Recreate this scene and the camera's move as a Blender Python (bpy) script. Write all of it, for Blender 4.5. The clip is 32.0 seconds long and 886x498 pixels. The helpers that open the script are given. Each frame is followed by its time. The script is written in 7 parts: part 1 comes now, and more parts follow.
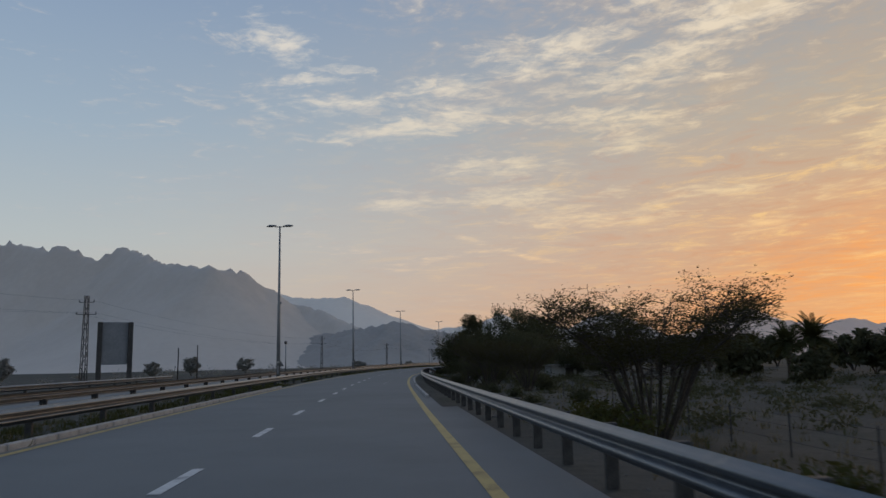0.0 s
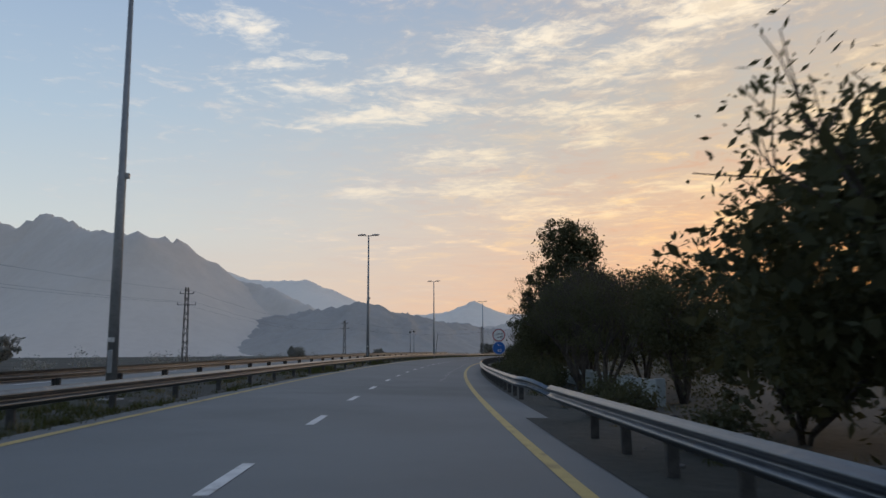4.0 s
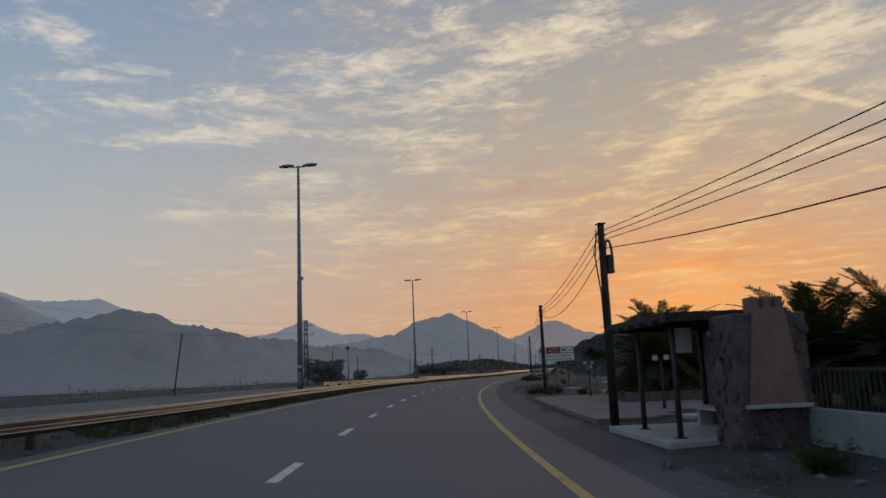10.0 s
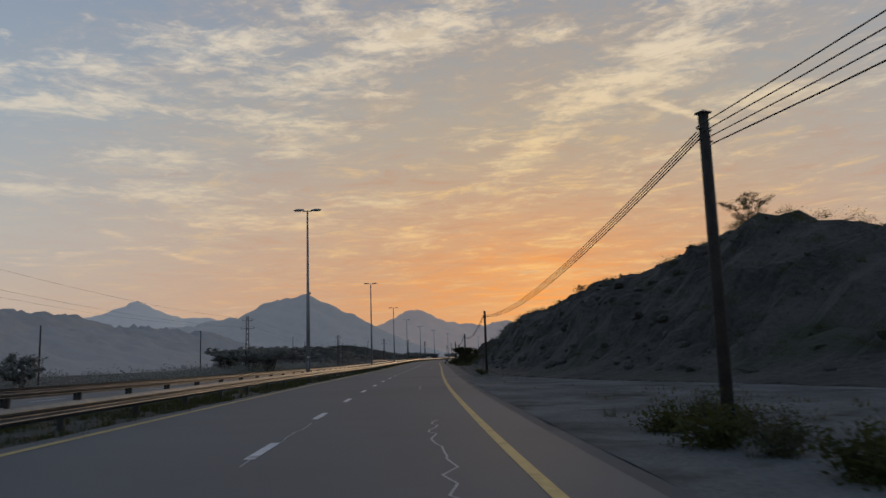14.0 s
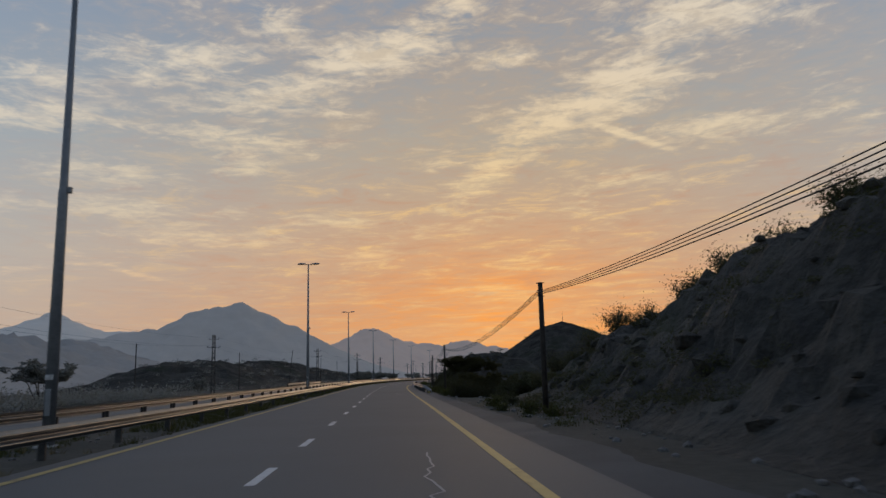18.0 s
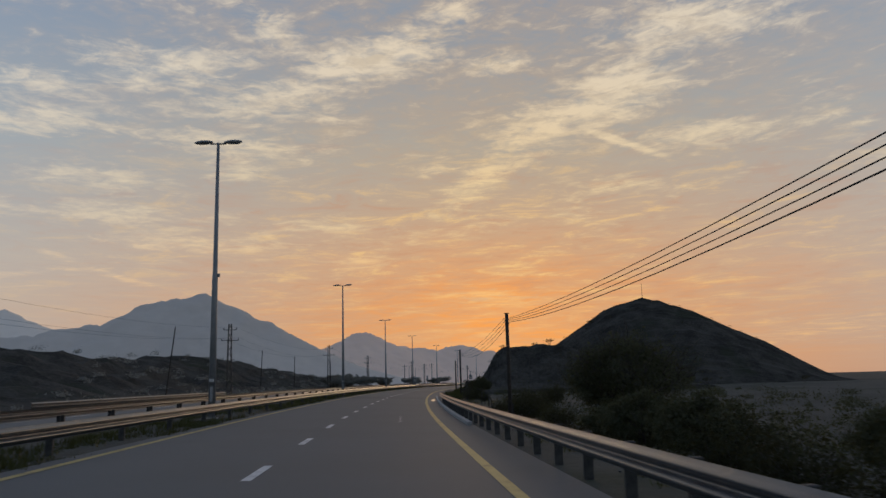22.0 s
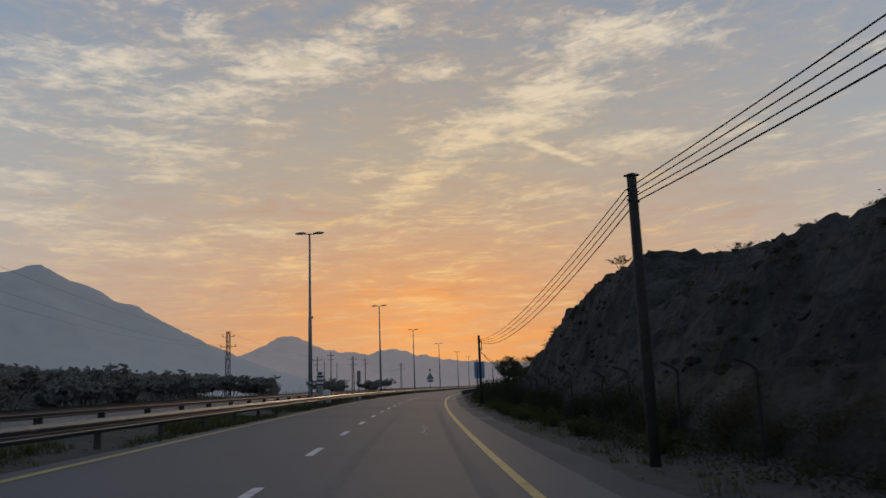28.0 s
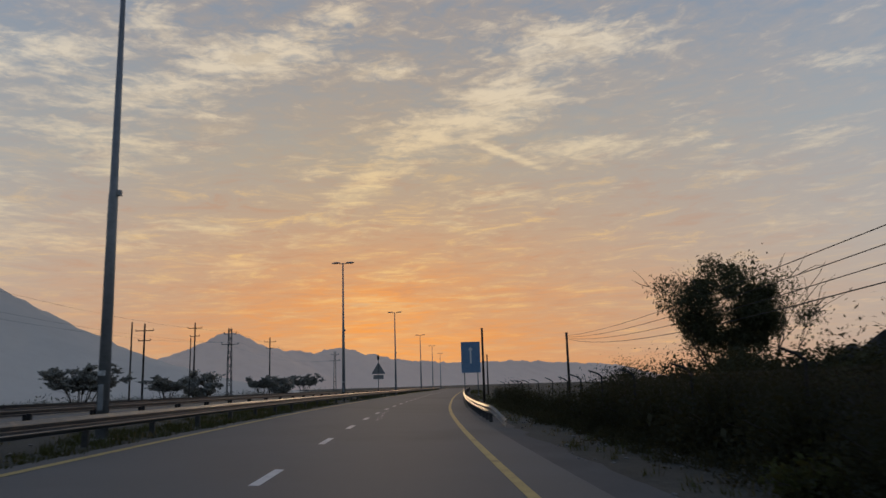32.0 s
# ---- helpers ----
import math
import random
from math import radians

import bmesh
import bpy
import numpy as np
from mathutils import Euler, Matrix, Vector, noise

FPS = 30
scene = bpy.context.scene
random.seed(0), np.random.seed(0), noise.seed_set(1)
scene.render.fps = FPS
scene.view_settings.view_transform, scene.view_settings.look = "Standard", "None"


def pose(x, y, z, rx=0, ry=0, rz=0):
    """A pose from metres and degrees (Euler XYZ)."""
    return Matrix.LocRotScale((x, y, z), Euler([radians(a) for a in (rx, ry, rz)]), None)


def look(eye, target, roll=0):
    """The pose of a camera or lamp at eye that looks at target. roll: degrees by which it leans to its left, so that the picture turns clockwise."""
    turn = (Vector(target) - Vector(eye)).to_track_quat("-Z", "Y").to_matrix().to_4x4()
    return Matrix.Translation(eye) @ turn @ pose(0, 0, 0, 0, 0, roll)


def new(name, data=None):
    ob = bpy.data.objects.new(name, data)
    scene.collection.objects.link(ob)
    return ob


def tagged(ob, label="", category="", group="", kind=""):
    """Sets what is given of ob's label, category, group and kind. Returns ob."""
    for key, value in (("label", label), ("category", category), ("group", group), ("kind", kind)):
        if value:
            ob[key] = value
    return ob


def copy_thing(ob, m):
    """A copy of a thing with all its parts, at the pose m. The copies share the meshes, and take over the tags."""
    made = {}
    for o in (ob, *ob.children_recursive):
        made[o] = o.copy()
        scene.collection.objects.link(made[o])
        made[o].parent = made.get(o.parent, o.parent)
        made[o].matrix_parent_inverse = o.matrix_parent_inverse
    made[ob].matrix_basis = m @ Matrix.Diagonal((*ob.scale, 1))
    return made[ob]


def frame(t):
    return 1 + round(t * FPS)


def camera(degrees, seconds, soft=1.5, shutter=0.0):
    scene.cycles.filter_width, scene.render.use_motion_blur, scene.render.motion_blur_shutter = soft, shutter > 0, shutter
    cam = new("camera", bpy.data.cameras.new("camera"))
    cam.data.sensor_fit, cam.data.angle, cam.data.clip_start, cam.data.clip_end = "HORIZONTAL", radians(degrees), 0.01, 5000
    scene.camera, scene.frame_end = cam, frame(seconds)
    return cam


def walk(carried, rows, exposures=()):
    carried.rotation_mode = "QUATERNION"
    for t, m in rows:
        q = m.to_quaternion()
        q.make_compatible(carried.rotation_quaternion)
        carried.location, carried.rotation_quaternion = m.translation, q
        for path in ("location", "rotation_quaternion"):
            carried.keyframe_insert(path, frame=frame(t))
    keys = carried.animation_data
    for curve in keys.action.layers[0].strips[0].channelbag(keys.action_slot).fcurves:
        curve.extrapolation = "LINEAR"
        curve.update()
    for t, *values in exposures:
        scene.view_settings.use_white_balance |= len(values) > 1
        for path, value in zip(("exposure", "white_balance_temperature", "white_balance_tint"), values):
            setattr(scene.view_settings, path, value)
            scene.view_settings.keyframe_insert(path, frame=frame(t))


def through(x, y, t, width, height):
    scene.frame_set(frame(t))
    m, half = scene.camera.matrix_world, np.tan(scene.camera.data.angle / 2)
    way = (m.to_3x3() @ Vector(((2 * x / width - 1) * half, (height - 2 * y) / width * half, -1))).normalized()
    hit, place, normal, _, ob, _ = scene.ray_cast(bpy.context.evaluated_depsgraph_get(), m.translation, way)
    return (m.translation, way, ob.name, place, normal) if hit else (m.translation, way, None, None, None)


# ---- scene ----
cam = camera(61.03, 32.0, 1.5, 0.12)

PATH = [
    (0.0, pose(0.17, 0.26, 1.35, 98.57, 1.20, 2.07)),
    (0.5, pose(-1.03, 11.09, 1.35, 98.26, 1.22, 2.35)),
    (1.0, pose(-2.25, 21.91, 1.35, 98.04, 1.12, 2.55)),
    (1.5, pose(-3.45, 32.73, 1.35, 98.05, 1.03, 2.52)),
    (2.0, pose(-4.60, 43.56, 1.35, 98.12, 0.83, 2.26)),
    (2.5, pose(-5.68, 54.41, 1.35, 98.12, 0.65, 1.98)),
    (3.0, pose(-6.62, 65.29, 1.35, 98.01, 0.60, 1.11)),
    (3.5, pose(-7.40, 76.18, 1.35, 97.90, 0.46, 0.26)),
    (4.0, pose(-7.99, 87.06, 1.35, 97.77, 0.29, -0.59)),
    (4.5, pose(-8.36, 97.91, 1.35, 97.60, 0.18, -1.44)),
    (5.0, pose(-8.51, 108.71, 1.35, 97.51, 0.62, -2.42)),
    (5.5, pose(-8.41, 119.44, 1.35, 97.68, 1.73, -3.49)),
    (6.0, pose(-8.10, 130.10, 1.35, 97.78, 2.53, -4.53)),
    (6.5, pose(-7.62, 140.69, 1.35, 97.85, 2.68, -5.55)),
    (7.0, pose(-6.96, 151.23, 1.35, 97.83, 2.62, -6.58)),
    (7.5, pose(-6.11, 161.76, 1.35, 97.82, 3.05, -7.58)),
    (8.0, pose(-5.09, 172.24, 1.35, 97.83, 2.95, -8.51)),
    (8.5, pose(-3.93, 182.71, 1.35, 98.10, 2.79, -9.54)),
    (9.0, pose(-2.58, 193.14, 1.35, 98.62, 2.54, -10.63)),
    (9.5, pose(-1.03, 203.54, 1.35, 99.15, 2.45, -11.85)),
    (10.0, pose(0.74, 213.93, 1.35, 99.31, 2.33, -13.16)),
    (10.5, pose(2.75, 224.28, 1.35, 99.30, 2.33, -14.48)),
    (11.0, pose(5.02, 234.58, 1.35, 99.12, 2.69, -15.76)),
    (11.5, pose(7.52, 244.81, 1.35, 99.06, 2.34, -17.17)),
    (12.0, pose(10.29, 254.97, 1.35, 98.99, 2.06, -18.59)),
    (12.5, pose(13.36, 265.13, 1.35, 98.78, 2.07, -20.12)),
    (13.0, pose(16.73, 275.29, 1.35, 98.55, 1.99, -21.43)),
    (13.5, pose(20.39, 285.49, 1.35, 98.32, 1.85, -22.67)),
    (14.0, pose(24.26, 295.68, 1.35, 98.17, 1.87, -23.77)),
    (14.5, pose(28.32, 305.85, 1.35, 98.21, 1.88, -24.81)),
    (15.0, pose(32.51, 316.01, 1.35, 98.36, 2.07, -25.59)),
    (15.5, pose(36.73, 326.19, 1.35, 98.59, 1.98, -25.96)),
    (16.0, pose(40.96, 336.39, 1.35, 98.72, 1.78, -26.20)),
    (16.5, pose(45.18, 346.63, 1.35, 98.89, 1.58, -26.40)),
    (17.0, pose(49.42, 356.86, 1.35, 99.11, 1.41, -26.57)),
    (17.5, pose(53.71, 367.07, 1.35, 99.35, 1.29, -26.77)),
    (18.0, pose(58.08, 377.27, 1.35, 99.64, 1.48, -27.09)),
    (18.5, pose(62.49, 387.42, 1.35, 99.57, 1.49, -27.67)),
    (19.0, pose(66.89, 397.56, 1.35, 99.70, 1.56, -27.83)),
    (19.5, pose(71.26, 407.64, 1.35, 99.82, 1.73, -27.87)),
    (20.0, pose(75.62, 417.67, 1.35, 99.81, 1.71, -27.78)),
    (20.5, pose(79.96, 427.66, 1.35, 99.75, 1.82, -27.62)),
    (21.0, pose(84.26, 437.58, 1.35, 99.78, 1.77, -27.53)),
    (21.5, pose(88.53, 447.45, 1.35, 99.90, 1.55, -27.54)),
    (22.0, pose(92.80, 457.24, 1.35, 100.07, 1.49, -27.61)),
    (22.5, pose(97.11, 466.95, 1.35, 100.03, 1.40, -27.68)),
    (23.0, pose(101.44, 476.56, 1.35, 99.86, 1.15, -27.87)),
    (23.5, pose(105.76, 486.08, 1.35, 99.90, 0.91, -28.24)),
    (24.0, pose(110.12, 495.49, 1.35, 99.88, 1.20, -28.70)),
    (24.5, pose(114.56, 504.76, 1.35, 99.94, 1.19, -29.19)),
    (25.0, pose(119.07, 513.89, 1.35, 99.97, 1.66, -29.66)),
    (25.5, pose(123.60, 522.92, 1.35, 99.95, 2.15, -30.00)),
    (26.0, pose(128.17, 531.85, 1.35, 100.15, 2.25, -30.61)),
    (26.5, pose(132.81, 540.71, 1.35, 100.24, 2.30, -31.18)),
    (27.0, pose(137.53, 549.55, 1.35, 100.29, 2.33, -31.76)),
    (27.5, pose(142.35, 558.36, 1.35, 100.33, 2.40, -32.39)),
    (28.0, pose(147.30, 567.16, 1.35, 100.33, 2.09, -32.82)),
    (28.5, pose(152.36, 575.88, 1.35, 100.33, 2.07, -33.36)),
    (29.0, pose(157.53, 584.50, 1.35, 100.48, 2.26, -34.01)),
    (29.5, pose(162.75, 593.03, 1.35, 100.46, 2.46, -34.49)),
    (30.0, pose(168.00, 601.53, 1.35, 100.31, 2.16, -34.96)),
    (30.5, pose(173.31, 609.98, 1.35, 100.30, 1.92, -35.45)),
    (31.0, pose(178.71, 618.41, 1.35, 100.29, 1.86, -35.87)),
    (31.5, pose(184.18, 626.87, 1.35, 100.31, 1.66, -36.20)),
    (32.0, pose(189.75, 635.36, 1.35, 100.27, 1.63, -36.68)),
]
walk(cam, PATH, [(t, e, 6800, 10) for t, e in ((0, 0.06), (2.5, 0.1), (4.5, 0.5), (5.0, 0.47), (5.6, 0.25), (6.2, 0.12), (8, 0.02), (13, -0.06), (25, -0.08), (29, -0.05), (32, -0.12))])

# ---- the road's own axes: s metres along the centre line, u metres to its right ----
AXIS = [(12.07, -89.23), (6.12, -59.83), (1.46, -30.21), (-2.24, -0.42), (-5.53, 29.39), (-8.31, 59.26), (-10.02, 89.21), (-10.20, 119.20),
        (-9.01, 149.16), (-6.46, 179.05), (-2.08, 208.72), (4.13, 238.07), (12.13, 266.97), (21.86, 295.33), (32.83, 323.25), (44.52, 350.88),
        (56.48, 378.39), (68.39, 405.92), (80.19, 433.51), (92.16, 461.01), (104.47, 488.38), (117.54, 515.39), (131.27, 542.06), (145.67, 568.38),
        (161.02, 594.15), (176.96, 619.56), (193.48, 644.59), (210.81, 669.07), (229.01, 692.91), (247.58, 716.47), (266.32, 739.89), (285.26, 763.15),
        (304.15, 786.45), (323.05, 809.76), (341.93, 833.08), (360.59, 856.57), (378.86, 879.79)]
S_START, S_END = -88.0, 985.0


def smooth_axis(knots, step=0.5):
    k = np.array(knots)
    a = np.concatenate([[0], np.cumsum(np.hypot(*np.diff(k, axis=0).T))])
    m = np.gradient(k, a, axis=0)
    t = np.arange(0, a[-1], step)
    i = np.clip(np.searchsorted(a, t, side="right") - 1, 0, len(a) - 2)
    h = (a[i + 1] - a[i])[:, None]
    w = (t - a[i])[:, None] / h
    return ((2 * w**3 - 3 * w**2 + 1) * k[i] + (w**3 - 2 * w**2 + w) * h * m[i] + (3 * w**2 - 2 * w**3) * k[i + 1] + (w**3 - w**2) * h * m[i + 1])


LINE = smooth_axis(AXIS)
LINE_S = np.concatenate([[0], np.cumsum(np.hypot(*np.diff(LINE, axis=0).T))]) - 90.0
TAN = np.gradient(LINE, axis=0)
TAN /= np.linalg.norm(TAN, axis=1)[:, None]
BANK_S = [-90, 0, 55, 110, 174, 226, 279, 334, 389, 456, 540, 600, 660, 760, 1000]
BANK_V = [0, 0, .01, .025, .055, .058, .05, .015, 0, .01, .035, .045, .052, .04, 0]


def tilt(s):
    return float(np.interp(s, BANK_S, BANK_V))


def way(s):
    """The road's heading at s: tangent and the normal to its right."""
    tx, ty = np.interp(s, LINE_S, TAN[:, 0]), np.interp(s, LINE_S, TAN[:, 1])
    n = math.hypot(tx, ty)
    return tx / n, ty / n


def at(s, u, z=0.0):
    """World place of (s, u), z above flat ground."""
    c = min(max(s, LINE_S[0]), LINE_S[-1])
    x, y = np.interp(c, LINE_S, LINE[:, 0]), np.interp(c, LINE_S, LINE[:, 1])
    tx, ty = way(c)
    return Vector((x + ty * u + tx * (s - c), y - tx * u + ty * (s - c), z))


def deck(s, u):
    """Height of the banked roadway."""
    return -tilt(s) * (max(min(u, 6.0), -9.0) - 2.1)


def on(s, u, z=None, turn=0.0, size=1.0):
    """A pose at (s, u) that faces along the road; turn: degrees to the left; z None: on the ground."""
    p = at(s, u, ground_z(s, u) if z is None else z)
    tx, ty = way(s)
    m = Matrix.Translation(p) @ Matrix.Rotation(math.atan2(-tx, ty) + radians(turn), 4, "Z")
    return m @ Matrix.Diagonal((size, size, size, 1))


def verge(s, u):
    """Ground height beside the roadway: follows the bank near it, runs flat further out."""
    near = deck(s, u)
    a = abs(u) - (5.2 if u > 0 else 9.0)
    w = min(max(a / 5.0, 0.0), 1.0)
    return near * (1 - w) + (-0.05 if u > 0 else 0.1) * w


DROP_S = [-90, 100, 112, 214, 224, 440, 452, 528, 538, 590, 600, 1000]
DROP_V = [0.55, 0.55, 0.3, 0.3, 0, 0, 0.9, 0.9, 0.5, 0.5, 0.12, 0.12]


def ground_z(s, u):
    """Height of the open ground; east of the road it falls away from the embankment."""
    k = min(max((u - 5.7) / 3.0, 0.0), 1.0)
    return rolling(s, u) - float(np.interp(s, DROP_S, DROP_V)) * k * k * (3 - 2 * k)


def rolling(s, u):
    n = noise.noise(Vector((s * 0.11, u * 0.13, 3.0))) * 0.16
    far = min(max((abs(u) - 9) / 20, 0), 1)
    return verge(s, u) - 0.03 + n * far


# ---- sky, sun, exposure ----
SUN_RIGHT, SUN_HIGH = 32.5, 5.0   # degrees right of +y and above the horizon


def lin(r, g, b):
    return tuple(((c / 255 + 0.055) / 1.055) ** 2.4 if c > 10 else c / 255 / 12.92 for c in (r, g, b)) + (1.0,)


class Web:
    """A short way to write node trees."""

    def __init__(self, tree):
        self.tree = tree
        tree.nodes.clear()

    def node(self, kind):
        return self.tree.nodes.new(kind)

    def put(self, socket, value):
        if isinstance(value, bpy.types.NodeSocket):
            self.tree.links.new(value, socket)
        else:
            socket.default_value = value

    def math(self, op, a, b=0.0, c=0.0, clamp=False):
        n = self.node("ShaderNodeMath")
        n.operation, n.use_clamp = op, clamp
        for k, value in enumerate((a, b, c)):
            self.put(n.inputs[k], value)
        return n.outputs[0]

    def mix(self, f, a, b, blend="MIX"):
        n = self.node("ShaderNodeMix")
        n.data_type, n.blend_type = "RGBA", blend
        self.put(n.inputs[0], f)
        self.put(n.inputs[6], a)
        self.put(n.inputs[7], b)
        return n.outputs[2]

    def ramp(self, f, *stops):
        n = self.node("ShaderNodeValToRGB")
        e = n.color_ramp.elements
        while len(e) < len(stops):
            e.new(0.5)
        for el, (p, col) in zip(e, stops):
            el.position, el.color = p, col
        self.put(n.inputs[0], f)
        return n.outputs[0]

    def step(self, f, lo, hi):
        n = self.node("ShaderNodeMapRange")
        n.interpolation_type = "SMOOTHSTEP"
        self.put(n.inputs[0], f)
        n.inputs[1].default_value, n.inputs[2].default_value = lo, hi
        return n.outputs[0]

    def noise(self, vec, scale, detail=4.0, rough=0.55, warp=0.0):
        n = self.node("ShaderNodeTexNoise")
        self.put(n.inputs["Vector"], vec)
        n.inputs["Scale"].default_value, n.inputs["Detail"].default_value = scale, detail
        n.inputs["Roughness"].default_value, n.inputs["Distortion"].default_value = rough, warp
        return n.outputs[0]


world = bpy.data.worlds.new("world")
scene.world = world
world.use_nodes = True
w = Web(world.node_tree)
coord = w.node("ShaderNodeTexCoord").outputs["Generated"]
xyz = w.node("ShaderNodeSeparateXYZ")
w.put(xyz.inputs[0], coord)
DEG = 57.29578
right = w.math("MULTIPLY", w.math("ARCTAN2", xyz.outputs[0], xyz.outputs[1]), DEG)
high = w.math("MULTIPLY", w.math("ARCSINE", xyz.outputs[2]), DEG)
from_sun = w.math("SUBTRACT", right, SUN_RIGHT)


def bell(value, centre, width):
    d = w.math("DIVIDE", w.math("SUBTRACT", value, centre), width)
    return w.math("POWER", 2.71828, w.math("MULTIPLY", w.math("MULTIPLY", d, d), -1.0))


# clear sky: cool and high on the far side, grey-mauve towards the sun
e01 = w.math("DIVIDE", w.math("ADD", high, 10.0), 100.0, clamp=True)
cool = w.ramp(e01, (0.08, lin(178, 168, 160)), (0.13, lin(186, 183, 178)), (0.19, lin(172, 185, 192)), (0.27, lin(149, 171, 192)), (0.38, lin(126, 150, 182)), (0.7, lin(94, 122, 164)))
warm = w.ramp(e01, (0.08, lin(192, 140, 112)), (0.13, lin(208, 156, 116)), (0.19, lin(202, 168, 138)), (0.27, lin(176, 169, 158)), (0.37, lin(143, 153, 167)), (0.7, lin(90, 118, 162)))
near_sun = bell(from_sun, 0.0, 38.0)
sky = w.mix(near_sun, cool, warm)
glow = w.math("MULTIPLY", bell(from_sun, 0.0, 17.0), bell(high, 4.0, 6.0))
sky = w.mix(w.math("MULTIPLY", glow, 0.8), sky, lin(240, 152, 76))
core = w.math("MULTIPLY", bell(from_sun, 0.0, 5.0), bell(high, 4.8, 3.0))
sky = w.mix(w.math("MULTIPLY", core, 0.75), sky, lin(250, 160, 76))

# cloud layer: broken streaks of altocumulus
flat = w.node("ShaderNodeCombineXYZ")
w.put(flat.inputs[0], right)
w.put(flat.inputs[1], high)
streak = w.node("ShaderNodeCombineXYZ")
w.put(streak.inputs[0], w.math("MULTIPLY", right, 0.2))
w.put(streak.inputs[1], w.math("SUBTRACT", w.math("MULTIPLY", w.math("LOGARITHM", w.math("ADD", w.math("MAXIMUM", high, 0.0), 7.0), 2.71828), 19.0), w.math("MULTIPLY", right, 0.02)))
billow = w.noise(streak.outputs[0], 0.62, 8.0, 0.62, 0.9)
fine = w.noise(streak.outputs[0], 2.6, 5.0, 0.6, 0.8)
broad = w.noise(streak.outputs[0], 0.3, 3.0, 0.5, 0.5)
patches = []


def cloud(r, h, half_long, half_wide, lean, strength):
    """One streak of cloud: its centre in degrees right of +y and above the horizon, half length and width, lean."""
    n = w.node("ShaderNodeMapping")
    n.vector_type = "TEXTURE"
    w.put(n.inputs["Vector"], flat.outputs[0])
    n.inputs["Location"].default_value = (r, h, 0)
    n.inputs["Rotation"].default_value = (0, 0, radians(lean))
    n.inputs["Scale"].default_value = (half_long, half_wide * 1.25, 1)
    d = w.node("ShaderNodeVectorMath")
    d.operation = "DOT_PRODUCT"
    w.put(d.inputs[0], n.outputs[0])
    w.put(d.inputs[1], n.outputs[0])
    patches.append(w.math("MULTIPLY", w.math("POWER", 2.71828, w.math("MULTIPLY", d.outputs["Value"], -1.0)), strength))


cloud(-14.3, 23.5, 3.4, 1.50, -24, 0.8)
cloud(-10.5, 21.7, 4.5, 0.68, 10, 0.8)
cloud(-9.9, 19.4, 5.8, 0.77, 3, 0.7)
cloud(-2.2, 20.8, 3.9, 0.77, 7, 0.8)
cloud(-3.6, 17.9, 6.6, 0.94, 8, 0.8)
cloud(7.2, 22.8, 7.0, 1.20, 5, 0.8)
cloud(14.5, 21.1, 6.9, 1.50, 7, 0.8)
cloud(11.6, 17.7, 5.0, 0.94, -4, 0.7)
cloud(12.8, 15.9, 4.0, 0.94, 10, 0.7)
cloud(3.5, 14.8, 5.4, 0.60, -2, 0.7)
cloud(3.4, 12.3, 4.9, 0.68, -1, 0.8)
cloud(8.6, 10.4, 6.3, 0.51, -1, 0.8)
cloud(-5.5, 11.9, 3.8, 0.38, 2, 0.7)
cloud(20.6, 24.0, 3.0, 1.07, -21, 0.8)
cloud(19.3, 11.7, 4.3, 0.51, -1, 0.7)
cloud(11.4, 12.5, 2.1, 0.43, 7, 0.7)
cloud(21.9, 9.2, 3.2, 0.38, -3, 0.6)
cloud(-16.3, 25.8, 1.9, 0.77, 44, 0.4)
cloud(22.7, 24.3, 6.8, 1.28, 13, 1.0)
cloud(14.8, 25.8, 2.9, 0.94, -20, 0.7)
cloud(7.8, 22.3, 6.0, 1.03, 4, 0.6)
cloud(13.6, 21.1, 6.4, 1.20, 13, 0.6)
cloud(30.9, 15.0, 4.1, 1.11, 36, 0.7)
cloud(35.5, 18.7, 4.2, 1.37, 25, 0.9)
cloud(41.9, 20.8, 5.5, 1.71, 14, 1.0)
cloud(47.9, 24.8, 7.1, 1.54, 1, 0.7)
cloud(48.0, 17.5, 4.8, 0.77, -1, 0.7)
cloud(41.8, 17.4, 3.6, 0.26, -24, 1.0)
cloud(32.6, 23.7, 2.6, 0.60, 2, 0.8)
cloud(29.1, 27.4, 2.6, 0.60, 1, 0.7)
cloud(27.2, 16.0, 1.9, 0.51, 12, 0.5)
cloud(19.1, 11.7, 4.2, 0.60, 1, 0.6)
cloud(21.5, 9.1, 4.0, 0.43, -2, 0.6)
cloud(30.9, 6.4, 4.0, 0.51, 0, 0.8)
cloud(27.6, 11.1, 6.7, 0.60, 8, 0.5)
cloud(6.2, 10.9, 3.8, 0.60, 7, 0.6)
cloud(2.4, 14.6, 4.8, 1.03, 2, 0.5)
cloud(0.1, 9.3, 1.9, 0.21, -18, 0.6)
cloud(4.9, 7.7, 2.0, 0.21, -13, 0.6)
cloud(-0.7, 18.4, 3.6, 0.77, 8, 0.5)
cloud(42.7, 14.0, 3.5, 0.68, -2, 0.5)
cloud(38.0, 12.3, 3.1, 0.51, -0, 0.4)
cloud(66.7, 20.7, 2.0, 0.51, -8, 0.6)
cloud(62.5, 10.7, 4.2, 0.85, -2, 0.5)
cloud(57.0, 17.4, 5.0, 0.94, -48, 0.3)
cloud(64.4, 16.5, 2.8, 0.85, -4, 0.3)
mass = patches[0]
for p in patches[1:]:
    mass = w.math("MAXIMUM", mass, p)
body = w.math("ADD", w.math("MULTIPLY", w.math("SUBTRACT", billow, 0.5), 1.5), w.math("MULTIPLY", w.math("SUBTRACT", fine, 0.5), 1.15))
